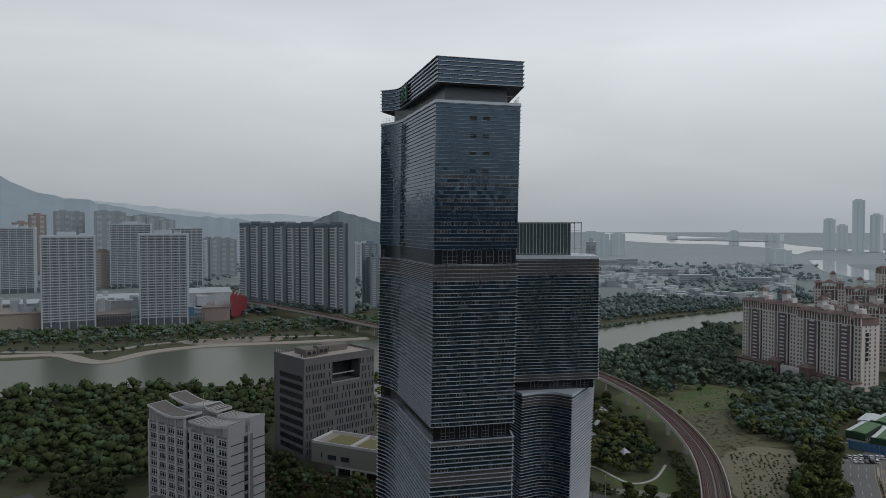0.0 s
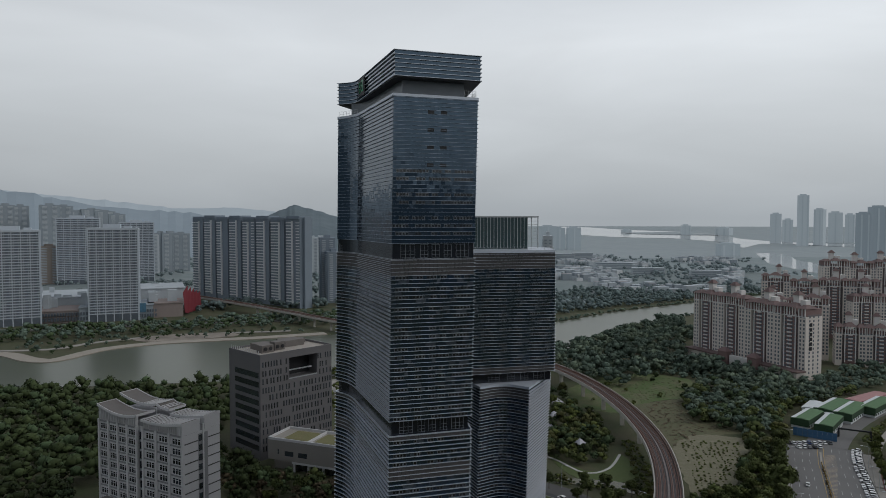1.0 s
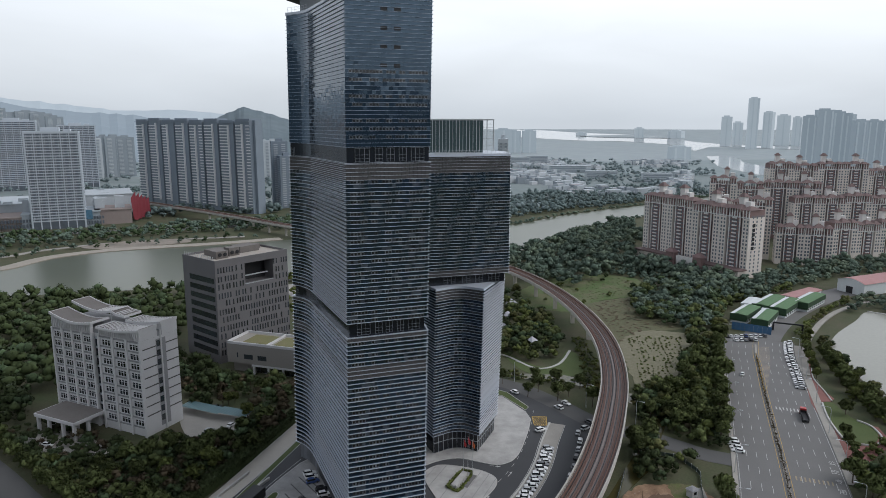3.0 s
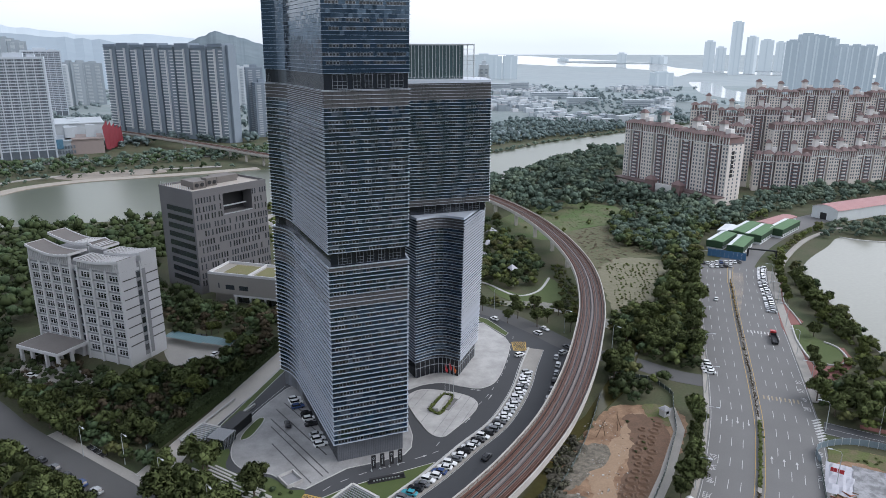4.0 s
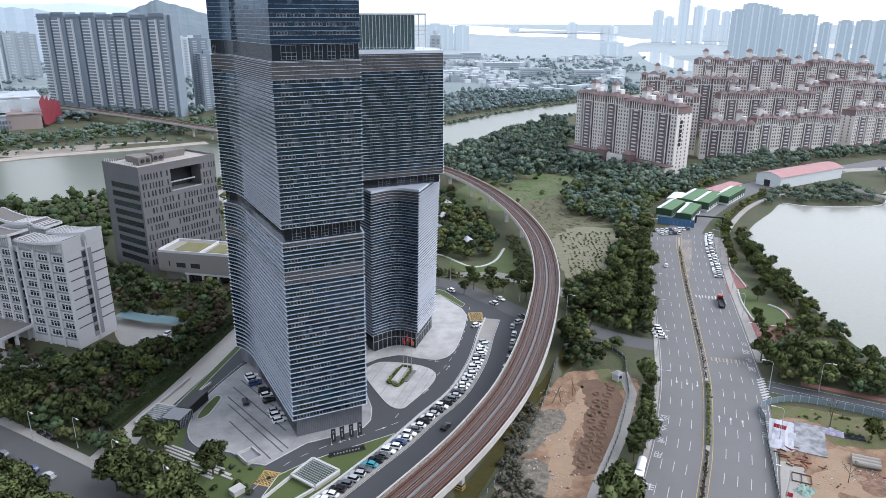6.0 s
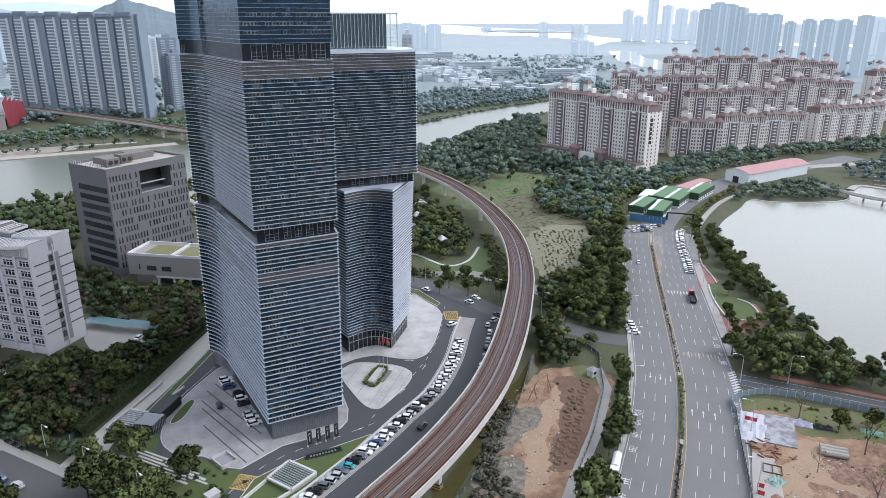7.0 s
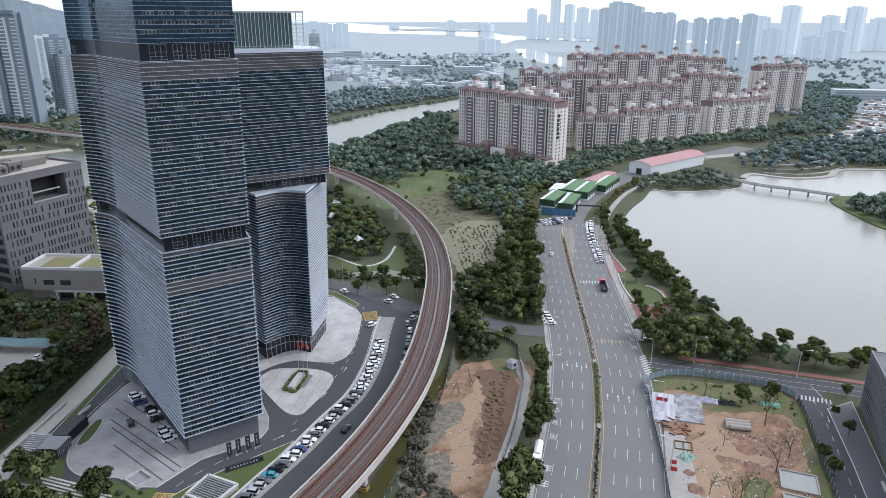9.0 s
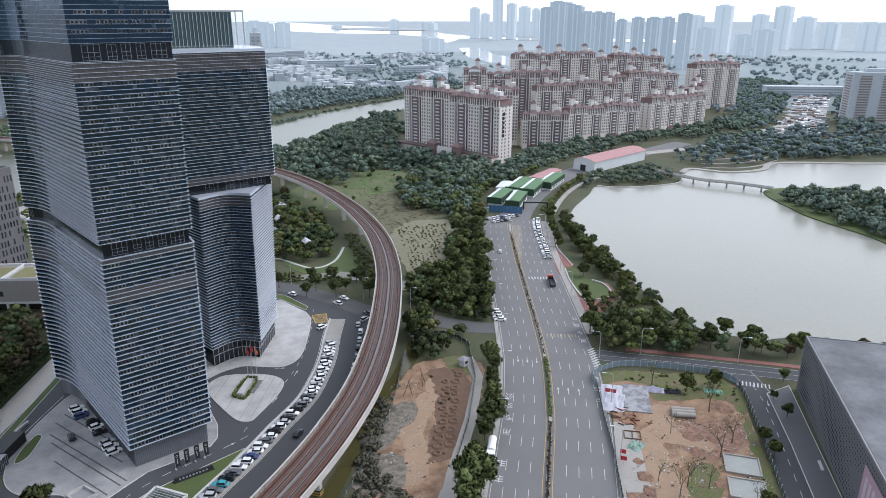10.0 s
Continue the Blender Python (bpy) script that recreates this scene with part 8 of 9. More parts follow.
def road_word(word, x, y, deg, size, sx=1.0):
    c = bpy.data.curves.new("word", "FONT")
    c.body, c.size, c.align_x, c.align_y = word, size, "CENTER", "CENTER"
    ob = new("road_word", c)
    ob.parent = boul
    c.materials.append(M_white)
    ob.matrix_basis = pose(x, y, 0.118, 0, 0, deg) @ Matrix.Diagonal((sx, 1, 1, 1))
    me = bpy.data.meshes.new_from_object(ob.evaluated_get(bpy.context.evaluated_depsgraph_get()))
    bpy.data.objects.remove(ob)
    w = part("road_word", me, M_white, boul)
    w.matrix_basis = pose(x, y, 0.118, 0, 0, deg) @ Matrix.Diagonal((sx, 1, 1, 1))


bus = along(shifted(MEDIAN[:n_full], 13.2), 1.0)
right_lane = along(shifted(MEDIAN[:n_full], -16.6), 1.0)
for ch, s in (("公", 104), ("交", 98), ("专", 91), ("用", 83)):
    x, y, a = bus[s]
    road_word(ch, x, y, math.degrees(a) + 90, 3.6, 0.75)
for ch, s in (("公", 170), ("交", 163), ("专", 156), ("用", 149)):
    x, y, a = right_lane[s]
    road_word(ch, x, y, math.degrees(a) - 90, 3.4, 0.75)
b = Build()
for s in (60, 67, 106, 113, 120):
    x, y, a = (bus if s < 70 else right_lane)[s]
    u = Vector((math.cos(a), math.sin(a))); n_ = Vector((-u.y, u.x)); p = Vector((x, y))
    for k in (-1.0, 0.0, 1.0):
        b.bar(p + u * k - n_ * 1.1, p + u * k + n_ * 1.1, 0.35, 0.10, 0.116)
    b.bar(p - u * 1.5, p + u * 1.5, 0.35, 0.10, 0.114)
part("word_bars", b, M_white, boul, "worn unreadable road lettering as bars")

# ---------------------------------------------------------------- lamps, flags, fences
M_steel = mat("pale_lamp_steel", (0.52, 0.54, 0.55), 0.4, metal=0.4, var=0.05)


def make_lamp(h, arm, double=False):
    t = thing("street_lamp", "tall pale steel street lamp with a curved arm", "street lamp", "street lamps")
    b = Build(); b.tube((0, 0, 0), (0, 0, h), 0.14, 0.08, 6); b.tube((0, 0, 0), (0, 0, 0.8), 0.22, 0.2, 6)
    part("pole", b, M_steel, t)
    b = Build(); b.tube((0, 0, h - 0.1), (0.5, 0, h + 0.7), 0.07, 0.06, 5); b.tube((0.5, 0, h + 0.7), (arm, 0, h + 0.9), 0.06, 0.05, 5)
    part("arm", b, M_steel, t)
    b = Build(); b.box(arm - 0.1, -0.22, h + 0.82, arm + 1.1, 0.22, h + 1.0)
    part("lamp_head", b, M_steel, t)
    return t


lamp0 = make_lamp(10.0, 2.6)
first = True
spots = []
for off, turn in ((HALF_L + 0.9, -90), (-HALF_R - 1.0, 90)):
    for x, y, a in along(shifted(MEDIAN[:n_full], off), 31.0, 22 if off > 0 else 12):
        spots.append((x, y, math.degrees(a) + turn))
spots += [(-80.4, 198.9, -50), (-66.6, 192.5, -50), (-37.4, 163.1, -60), (-53, 178, -50), (72, 300, -60), (96, 268, -60), (110, 248, -60), (170, 172, -40), (196, 150, -40)]
for x, y, d in spots:
    if first:
        lamp0.matrix_basis = pose(x, y, 0, 0, 0, d); first = False
    else:
        copy_thing(lamp0, pose(x, y, 0, 0, 0, d))

M_flagred = mat("red_flag_cloth", (0.42, 0.03, 0.035), 0.8, var=0.1)
M_flatblack = mat("black_cloth_and_ramp_shade", (0.02, 0.02, 0.022), 0.8, var=0.2)
for k, (x, y) in enumerate(((34.8, 217.2), (36.2, 216.6), (37.6, 216.0))):
    t = thing("flagpole", "tall white flagpole with a hanging red flag", "flagpole", "flagpoles", at=(x, y, 0.2))
    b = Build(); b.tube((0, 0, 0), (0, 0, 13.5 + (1.0 if k == 1 else 0)), 0.09, 0.05, 6)
    part("pole", b, M_rail, t)
    b = Build()
    z1 = 13.2 + (1.0 if k == 1 else 0)
    for s in range(4):
        b.face([(0.08 + 0.22 * s, 0.12 * math.sin(s * 2), z1 - 0.5 * s), (0.30 + 0.22 * s, 0.12 * math.sin(s * 2 + 2), z1 - 0.5 * (s + 1)), (0.26 + 0.2 * s, 0.12 * math.sin(s * 2 + 2), z1 - 2.6 - 0.2 * s), (0.08 + 0.2 * s, 0.12 * math.sin(s * 2), z1 - 2.4 - 0.2 * s)])
    part("flag", b, M_flagred if k < 2 else mat("orange_flag_cloth", (0.5, 0.12, 0.03), 0.8), t)
for x, y in ((7.1, 177.6), (9.7, 178.3), (12.5, 179.0), (15.1, 179.6)):
    t = thing("feather_banner", "tall black advertising banner with a pale ring", "banner", "black banners", at=(x, y, 0.1), turn=0.25)
    b = Build(); b.tube((-0.72, 0, 0), (-0.72, 0, 5.2), 0.06, 0.05, 5); b.box(-0.9, -0.4, 0, -0.5, 0.4, 0.15)
    part("pole", b, M_rail, t)
    b = Build(); b.box(-0.7, -0.04, 0.7, 0.72, 0.04, 5.1)
    part("cloth", b, M_flatblack, t)
    b = Build()
    for k in range(8):
        a0, a1 = 2 * math.pi * k / 8, 2 * math.pi * (k + 1) / 8
        b.bar((0.3 * math.cos(a0), -0.06), (0.3 * math.cos(a1), -0.06), 0.02, 4.0 + 0.3 * min(math.sin(a0), math.sin(a1)), 4.1 + 0.3 * max(math.sin(a0), math.sin(a1)))
    b.box(-0.12, -0.07, 1.6, 0.12, -0.05, 3.2)
    part("print", b, M_frame, t)
sg = thing("sign_wall", "long low black sign wall on the lawn", "sign", at=(10.5, 172.3, 0.2), turn=0.16)
b = Build(); b.box(-5.2, -0.35, 0, 5.2, 0.35, 1.3); b.box(-5.5, -0.7, 0, 5.5, 0.7, 0.25)
part("wall", b, M_flatblack, sg)
b = Build()
for k in range(9):
    b.box(-4 + k * 0.9, -0.40, 0.45, -3.5 + k * 0.9, -0.35, 0.95)
part("letter_bars", b, M_frame, sg)
# island hedge with stone
hedge("island_hedge", smooth([(29.3, 208.4), (28.6, 210.6), (34.0, 219.0), (36.8, 219.2), (37.6, 217.0), (32.0, 207.4), (30.4, 206.9)], 4, True), 1.0, 0.9, M_leaf2, "clipped ring hedge on the turning island", 8)
st = thing("name_stone", "pale long stone block inside the hedge", "stone", at=(32.8, 213.2, 0.2), turn=math.atan2(10.5, 6.5))
b = Build(); b.box(-5.2, -1.1, 0, 5.2, 1.1, 1.0); b.box(-5.0, -0.9, 1.0, 5.0, 0.9, 1.12)
part("block", b, M_stone, st)
sl2 = thing("dark_plinth", "dark granite plinth of the flagpoles", "plinth", at=(36.2, 212.6, 0.2), turn=math.atan2(10.5, 6.5))
b = Build(); b.box(-4.2, -0.9, 0, 4.2, 0.9, 0.25)
part("slab", b, M_stripe, sl2)


# ramp canopies
def pergola(name, quad, z, n, label, wall_h):
    """A slatted frame over a ramp; quad runs round the frame."""
    t = thing(name, label, "canopy")
    q = [Vector(p) for p in quad]
    b = Build()
    for k in range(4):
        b.bar(q[k], q[(k + 1) % 4], 0.7, z - 0.4, z + 0.1)
    part("frame", b, M_kerb, t, "pale concrete frame")
    for k in range(1, n):
        s = Build(); s.bar(q[0].lerp(q[1], k / n), q[3].lerp(q[2], k / n), 0.22, z - 0.3, z + 0.05)
        part("slat", s, M_frame, t)
    b = Build()
    for a, c in ((0, 1), (2, 3)):
        b.bar(q[a], q[c], 0.5, 0, wall_h)
    part("side_wall", b, M_concrete, t)
    # Flat black sheet stands in for the shade down the ramp.
    b = Build(); b.face([(p.x, p.y, 0.09) for p in (q if ccw(quad) == list(quad) else q[::-1])])
    part("ramp", b, M_flatblack, t, "flat black sheet standing for the shaded ramp")


pergola("ramp_canopy", [(0.7, 170.2), (-5.4, 163.9), (0.6, 157.2), (7.6, 162.8)], 1.5, 11, "pale slatted canopy over a garage ramp", 1.2)
pergola("ramp_canopy", [(-52.4, 201.5), (-47.3, 211.0), (-40.9, 207.3), (-44.8, 196.9)], 1.5, 11, "dark slatted canopy over the rear garage ramp", 1.3)
for a, c in (((-47.3, 212.0), (-39.3, 227.7)), ((-36.2, 215.2), (-31.7, 222.6)), ((-5.4, 164.4), (-13.4, 155.8)), ((0.5, 157.4), (-6.8, 152.6))):
    rw = thing("ramp_wall", "low pale concrete ramp wall", "wall", "ramp walls")
    b = Build(); b.bar(a, c, 0.6, 0, 1.0)
    part("wall", b, M_kerb, rw)
kb = thing("ramp_pavilion", "low dark glass pavilion at the ramp head", "pavilion", at=(-39.6, 200.2, 0.1), turn=math.atan2(15, 7.5))
b = Build(); b.box(-3.5, -3.2, 0, 3.2, 3.0, 3.2)
part("block", b, M_pane, kb)
b = Build(); b.box(3.2, -2.0, 3.0, 14, 2.4, 3.35); b.box(3.2, -2.0, 0, 14, -1.8, 3.0)
part("roof", b, M_dark, kb)
for k in range(9):
    b = Build(); b.box(-3.4 + 0.8 * k, -3.3, 0, -3.3 + 0.8 * k, -3.2, 3.2)
    part("mullion", b, M_frame, kb)

# terraced garden with pale stone bars
paved("grass_crescent", smooth([(-34, 200.5), (-33, 206), (-29.6, 213.2), (-27.6, 212.6), (-28.8, 207.5), (-31, 202)], 4, True), 0.27, M_lawn, "small crescent lawn set in the forecourt", True, "grass")
paved("grass_garden", smooth([(-46, 192), (-37, 196), (-36.5, 186), (-31, 181.5), (-22.5, 178.4), (-17, 172), (-12.6, 170.5), (-18, 160), (-24, 152), (-32, 160), (-44, 172), (-50, 182)], 4, True), 0.12, M_lawn, "mown terraced lawn with stone bars", False, "grass")
gd = random.Random(6)
for k in range(14):
    base = Vector((-46.5, 188.5)) + Vector((0.65, 0.76)) * (-11.5 + 1.15 * k)
    d = Vector((0.76, -0.65))
    s0 = gd.uniform(0, 9)
    for seg in range(gd.choice((1, 2, 2))):
        s1 = s0 + gd.uniform(9, 17)
        if s1 > 34:
            break
        t = thing("stone_bar", "long pale granite bar set in the lawn", "stone bar", "garden stone bars")
        b = Build(); b.bar(base + d * s0, base + d * s1, gd.choice((0.55, 0.7, 0.9)), 0, 0.34)
        part("bar", b, M_stone, t)
        s0 = s1 + gd.uniform(1, 4)
pb = thing("light_shaft", "square concrete light shaft with a glass top", "shaft", at=(-17.0, 176.4, 0.1), turn=0.55)
b = Build()
for a, c in (((-2.4, -3), (2.4, -3)), ((2.4, -3), (2.4, 3)), ((2.4, 3), (-2.4, 3)), ((-2.4, 3), (-2.4, -3))):
    b.bar(a, c, 0.4, 0, 1.1)
part("rim", b, M_stone, pb)
b = Build(); b.box(-2.2, -2.8, 0.05, 2.2, 2.8, 0.3)
part("floor", b, M_greytile, pb)
vb = thing("vent_box", "pale concrete vent box in the garden", "vent", at=(-19.6, 160.8, 0.1), turn=0.64)
b = Build(); b.box(-1.6, -1.2, 0, 1.6, 1.2, 1.5); b.box(-1.8, -1.4, 1.5, 1.8, 1.4, 1.7)
part("box", b, M_stone, vb)


def panel_fence(name, line, h, step, m, label, post=M_steel, group=""):
    t = thing(name, label, "fence", group)
    pts = along(line, step)
    for (x0, y0, _), (x1, y1, _) in zip(pts, pts[1:]):
        b = Build(); b.bar((x0, y0), (x1, y1), 0.08, 0.15, h)
        part("fence_panel", b, m, t)
        b = Build(); b.bar((x0 - 0.09, y0), (x0 + 0.09, y0), 0.2, 0, h + 0.15)
        part("post", b, post, t)


M_bluewall = mat("grey_blue_site_panel", (0.22, 0.28, 0.32), 0.5, var=0.12, scale=0.3, fine=2)
M_mesh = mat("dark_green_wire_fence", (0.06, 0.085, 0.075), 0.7, var=0.2)
panel_fence("site_fence", smooth([(140, 160), (143, 166.3), (150.2, 168.5), (159.4, 167), (173.6, 156.6), (183.2, 146.5), (184, 139)], 6), 2.3, 2.6, M_bluewall, "grey-blue sheet fence round the cleared site")
panel_fence("site_fence", smooth([(184, 139), (176, 128), (160, 108), (140, 84), (124, 64)], 6), 1.9, 2.8, M_mesh, "low weathered green fence beside the lane")
panel_fence("site_fence", [(140, 160), (131, 146), (120.5, 128.5), (108, 109.5), (90, 85)], 1.6, 2.8, M_mesh, "low dark wire fence along the boulevard")
panel_fence("path_fence", [(107.5, 223), (114.3, 219.3), (116.5, 207.5), (112, 198), (106, 184), (91.5, 162.5), (75, 141.5)], 1.5, 3.0, M_mesh, "thin dark fence beside the footpath")
panel_fence("hedge_fence", [(-62, 199), (-56, 212), (-46, 231.5), (-37, 252), (-28.5, 273)], 2.0, 3.2, M_mesh, "dark wire fence behind the clipped hedge")
panel_fence("canal_fence", shifted(DECK[10:44], -7.2), 1.1, 4.0, M_mesh, "low dark railing beside the viaduct")
hut = thing("guard_hut", "small white guard hut with a grey roof", "hut", at=(106.8, 194.2, 0.1), turn=0.4)
b = Build(); b.box(-1.4, -1.2, 0, 1.4, 1.2, 2.6)
part("wall", b, M_wall, hut)
b = Build(); hip(b, -1.8, -1.6, 1.8, 1.6, 2.6, 0.7, 0)
part("roof", b, M_greytile, hut)
b = Build(); b.box(-0.6, -1.25, 1.0, 0.7, -1.2, 2.0)
part("window", b, M_carglass, hut)

# clutter of the two earth sites
M_wood = mat("weathered_timber", (0.16, 0.10, 0.06), 0.9, var=0.25, scale=1, fine=6)
for x, y, a in ((81.0, 185.5, 0.4), (88, 189.5, 1.2)):
    t = thing("timber_prop", "weathered timber props tied into a frame", "timber frame", "timber props", at=(x, y, 0.1), turn=a)
    b = Build(); b.tube((-2.5, 0, 0), (1.5, 0.4, 5.0), 0.13, 0.1, 5); part("post", b, M_wood, t)
    b = Build(); b.tube((0.5, -1, 0), (0.5, 0.5, 4.5), 0.13, 0.1, 5); part("post", b, M_wood, t)
    b = Build(); b.tube((-3, 0.2, 2.6), (3, 0.2, 2.8), 0.11, 0.1, 5); part("beam", b, M_wood, t)
M_pipe = mat("concrete_pipe", (0.36, 0.33, 0.29), 0.9, var=0.15, scale=0.5, fine=3)
for k in range(3):
    t = thing("concrete_pipe", "large concrete pipe lying on the earth", "pipe", "concrete pipes", at=(152.5 + 1.0 * k, 133.0 + 1.3 * k, 0.1), turn=-0.62)
    b = Build(); b.tube((-3.6, 0, 0.8), (3.6, 0, 0.8), 0.8, 0.8, 14, cap=False); b.tube((-3.6, 0, 0.8), (3.6, 0, 0.8), 0.66, 0.66, 14, cap=True)
    part("pipe", b, M_pipe, t)
M_tarp = mat("white_tarpaulin", (0.42, 0.42, 0.46), 0.6, var=0.1, scale=0.5, fine=2)
M_tarpg = mat("streaked_grey_slab", (0.30, 0.30, 0.31), 0.8, var=0.3, scale=0.35, fine=1.6, col2=(0.15, 0.15, 0.155), patch=(0.42, 0.6))


def sheet(name, x, y, w, d, deg, m, label, seed, z=0.15, rise=0.7):
    """A crumpled cover lying on a heap."""
    t = thing(name, label, "tarpaulin", at=(x, y, 0), turn=radians(deg))
    b = Build(); n = 9
    P = [[(w * (i / n - 0.5), d * (j / n - 0.5), z + rise * max(0, noise.noise(Vector((i * 0.7, j * 0.7, seed))) + 0.35) * (1 if 0 < i < n and 0 < j < n else 0.1)) for j in range(n + 1)] for i in range(n + 1)]
    for i in range(n):
        for j in range(n):
            b.face([P[i][j], P[i + 1][j], P[i + 1][j + 1], P[i][j + 1]])
    part("cover", b, m, t)


sheet("tarpaulin", 140.5, 152, 8, 17, -38, M_tarp, "crumpled white tarpaulin over heaps", 1)
sheet("tarpaulin", 156, 149.5, 6, 3.5, -38, mat("lilac_tarpaulin", (0.50, 0.47, 0.58), 0.6, var=0.15), "crumpled pale lilac tarpaulin", 2, 0.15, 1.2)
sheet("tarpaulin", 160.5, 146, 6, 3, -30, M_dark, "dark plastic sheet on the grass", 3, 0.15, 1.0)
sheet("debris_net", 173, 140, 6, 3, -40, mat("green_debris_net", (0.16, 0.33, 0.24), 0.8, var=0.2), "green debris net on the earth", 4)
sheet("debris_net", 128.5, 128, 5, 4, 20, mat("pale_green_net", (0.25, 0.36, 0.30), 0.8, var=0.2), "pale green debris net beside the fence", 5)
slab = thing("concrete_slab", "streaked concrete slab on the cleared site", "slab", at=(146.8, 148.2, 0.1), turn=radians(-37))
b = Build(); b.box(-4.2, -8.5, 0, 4.2, 8.5, 0.35)
part("slab", b, M_tarpg, slab)
rb = random.Random(15)
M_siteg = mat("patchy_site_grass", (0.088, 0.105, 0.030), 0.95, var=0.35, scale=0.25, fine=2, col2=(0.13, 0.10, 0.06), bump=0.6, patch=(0.42, 0.66))
M_redrub = mat("red_brick_rubble", (0.27, 0.155, 0.105), 0.95, var=0.5, scale=0.6, fine=3, col2=(0.12, 0.075, 0.052), bump=1.0, patch=(0.35, 0.65))
M_track = mat("trampled_earth", (0.33, 0.235, 0.155), 0.95, var=0.25, scale=0.25, fine=2.0, col2=(0.23, 0.15, 0.095), bump=0.4)
M_plank = mat("orange_scrap_timber", (0.36, 0.14, 0.08), 0.8, var=0.3, rand=0.4)
for k in range(26):
    x, y = rb.uniform(132, 141), rb.uniform(135, 146)
    t = thing("scrap_plank", "scrap plank on the building earth", "plank", "scrap planks", at=(x, y, 0.15), turn=rb.uniform(0, 3.1))
    b = Build(); b.box(-rb.uniform(0.6, 1.6), -0.14, 0, rb.uniform(0.6, 1.6), 0.14, rb.uniform(0.12, 0.5))
    part("plank", b, M_plank if rb.random() < 0.6 else M_wood, t)
M_greyrub = mat("grey_stony_rubble", (0.20, 0.175, 0.14), 0.95, var=0.5, scale=0.6, fine=3, col2=(0.095, 0.085, 0.065), bump=1.0, patch=(0.38, 0.62))
for nm, pts, z, m, lb in (
        ("ground_earth_track", [(95.6, 196.9), (103.3, 193.0), (94.7, 178.7), (85.7, 173.4), (76.5, 163.7), (72.9, 152.6), (65.8, 141.2), (60.0, 144.1), (66.8, 155.7), (69.1, 167.4), (79.6, 178.4), (87.8, 186.4)], 0.115, M_track, "pale trampled track through the bare earth"),
        ("ground_stones", [(66.9, 174.6), (74.1, 181.2), (81.0, 178.7), (75.5, 169.4), (69.9, 167.0), (65.1, 161.2), (56.0, 159.6), (62.1, 166.0)], 0.125, M_greyrub, "grey stony rubble spread over bare earth"),
        ("ground_stones_low", [(51.2, 154.8), (57.9, 158.7), (65.1, 155.0), (60.2, 142.1), (52.2, 142.2), (47.6, 147.1)], 0.125, M_greyrub, "grey stony rubble beside the canal"),
        ("grass_earth", [(102.7, 201.7), (110.3, 200.4), (109.9, 193.2), (105.0, 187.5), (101.5, 192.7)], 0.13, M_siteg, "weedy grass at the edge of the earth site")):
    edge = ragged(smooth(pts, 10, True))
    paved(nm, edge, z, m, lb, False, "ground")
for nm, pts, z, m, lb in (
        ("grass_site", [(148.2, 166.6), (157.0, 164.2), (164.1, 158.5), (172.6, 154.2), (181.3, 146.6), (182.0, 138.1), (176.9, 129.3), (170.3, 124.8), (172.0, 133.6), (167.0, 138.0), (157.2, 141.2), (151.3, 146.0), (156.6, 153.0), (149.5, 159.6), (143.3, 160.7)], 0.13, M_siteg, "patchy grass inside the site fence"),
        ("grass_lane", [(169.7, 124.2), (166.2, 117.8), (155.6, 104.0), (147.8, 92.8), (142.2, 95.7), (153.0, 105.4), (159.8, 114.8)], 0.13, M_siteg, "rough grass strip along the lane fence"),
        ("grass_patch", [(136.5, 113.7), (141.6, 111.2), (136.9, 103.2), (132.7, 100.3), (126.4, 103.4), (128.6, 107.4)], 0.13, M_siteg, "weedy grass on the cleared site")):
    edge = ragged(smooth(pts, 10, True))
    paved(nm, edge, z, m, lb, False, "ground")
for nm, pts, z, m, lb in (
        ("ground_rubble", [(143.7, 127.6), (160.2, 127.3), (164.8, 120.1), (152.7, 112.5), (144.2, 112.6), (139.7, 116.3)], 0.12, M_redrub, "reddish brick rubble spread on the earth"),
        ("ground_rubble_fence", [(121.1, 121.5), (126.8, 118.6), (119.5, 108.3), (117.1, 107.2), (110.2, 110.7)], 0.12, M_redrub, "reddish brick rubble beside the fence"),
        ("ground_track", [(148.8, 142.7), (154.4, 137.2), (144.8, 128.6), (149.5, 118.5), (144.4, 116.7), (136.9, 124.9), (131.1, 113.8), (124.5, 103.4), (117.7, 106.9), (124.5, 119.8), (129.8, 128.5), (126.9, 134.5), (129.3, 137.3), (137.4, 133.9)], 0.125, M_track, "pale trampled earth track")):
    edge = ragged(smooth(pts, 10, True))
    paved(nm, edge, z, m, lb, False, "ground")
b = Build()
for poly_, cnt in (([(112, 108), (126, 130), (150, 136), (170, 126), (148, 96), (122, 68), (96, 86)], 26000), ([(52, 150), (60, 168), (74, 190), (92, 200), (88, 180), (72, 146), (58, 124)], 14000)):
    for k in range(cnt):
        x, y = rb.uniform(50, 172), rb.uniform(66, 200)
        if inside(x, y, poly_):
            if noise.noise(Vector((x * 0.22, y * 0.22, 4))) < 0.02:
                continue
            s = rb.uniform(0.06, 0.22) * rb.choice((1, 1, 1, 1, 2.2))
            b.box(x, y, 0.08, x + s * rb.uniform(0.6, 1.8), y + s, 0.1 + s * 0.7, rb.randrange(3))
ob = part("rubble", b, [M_concrete, M_redsoil, M_kerb], None)
tagged(ob, "scattered stones and brick rubble on bare earth", "rubble", kind="stuff")
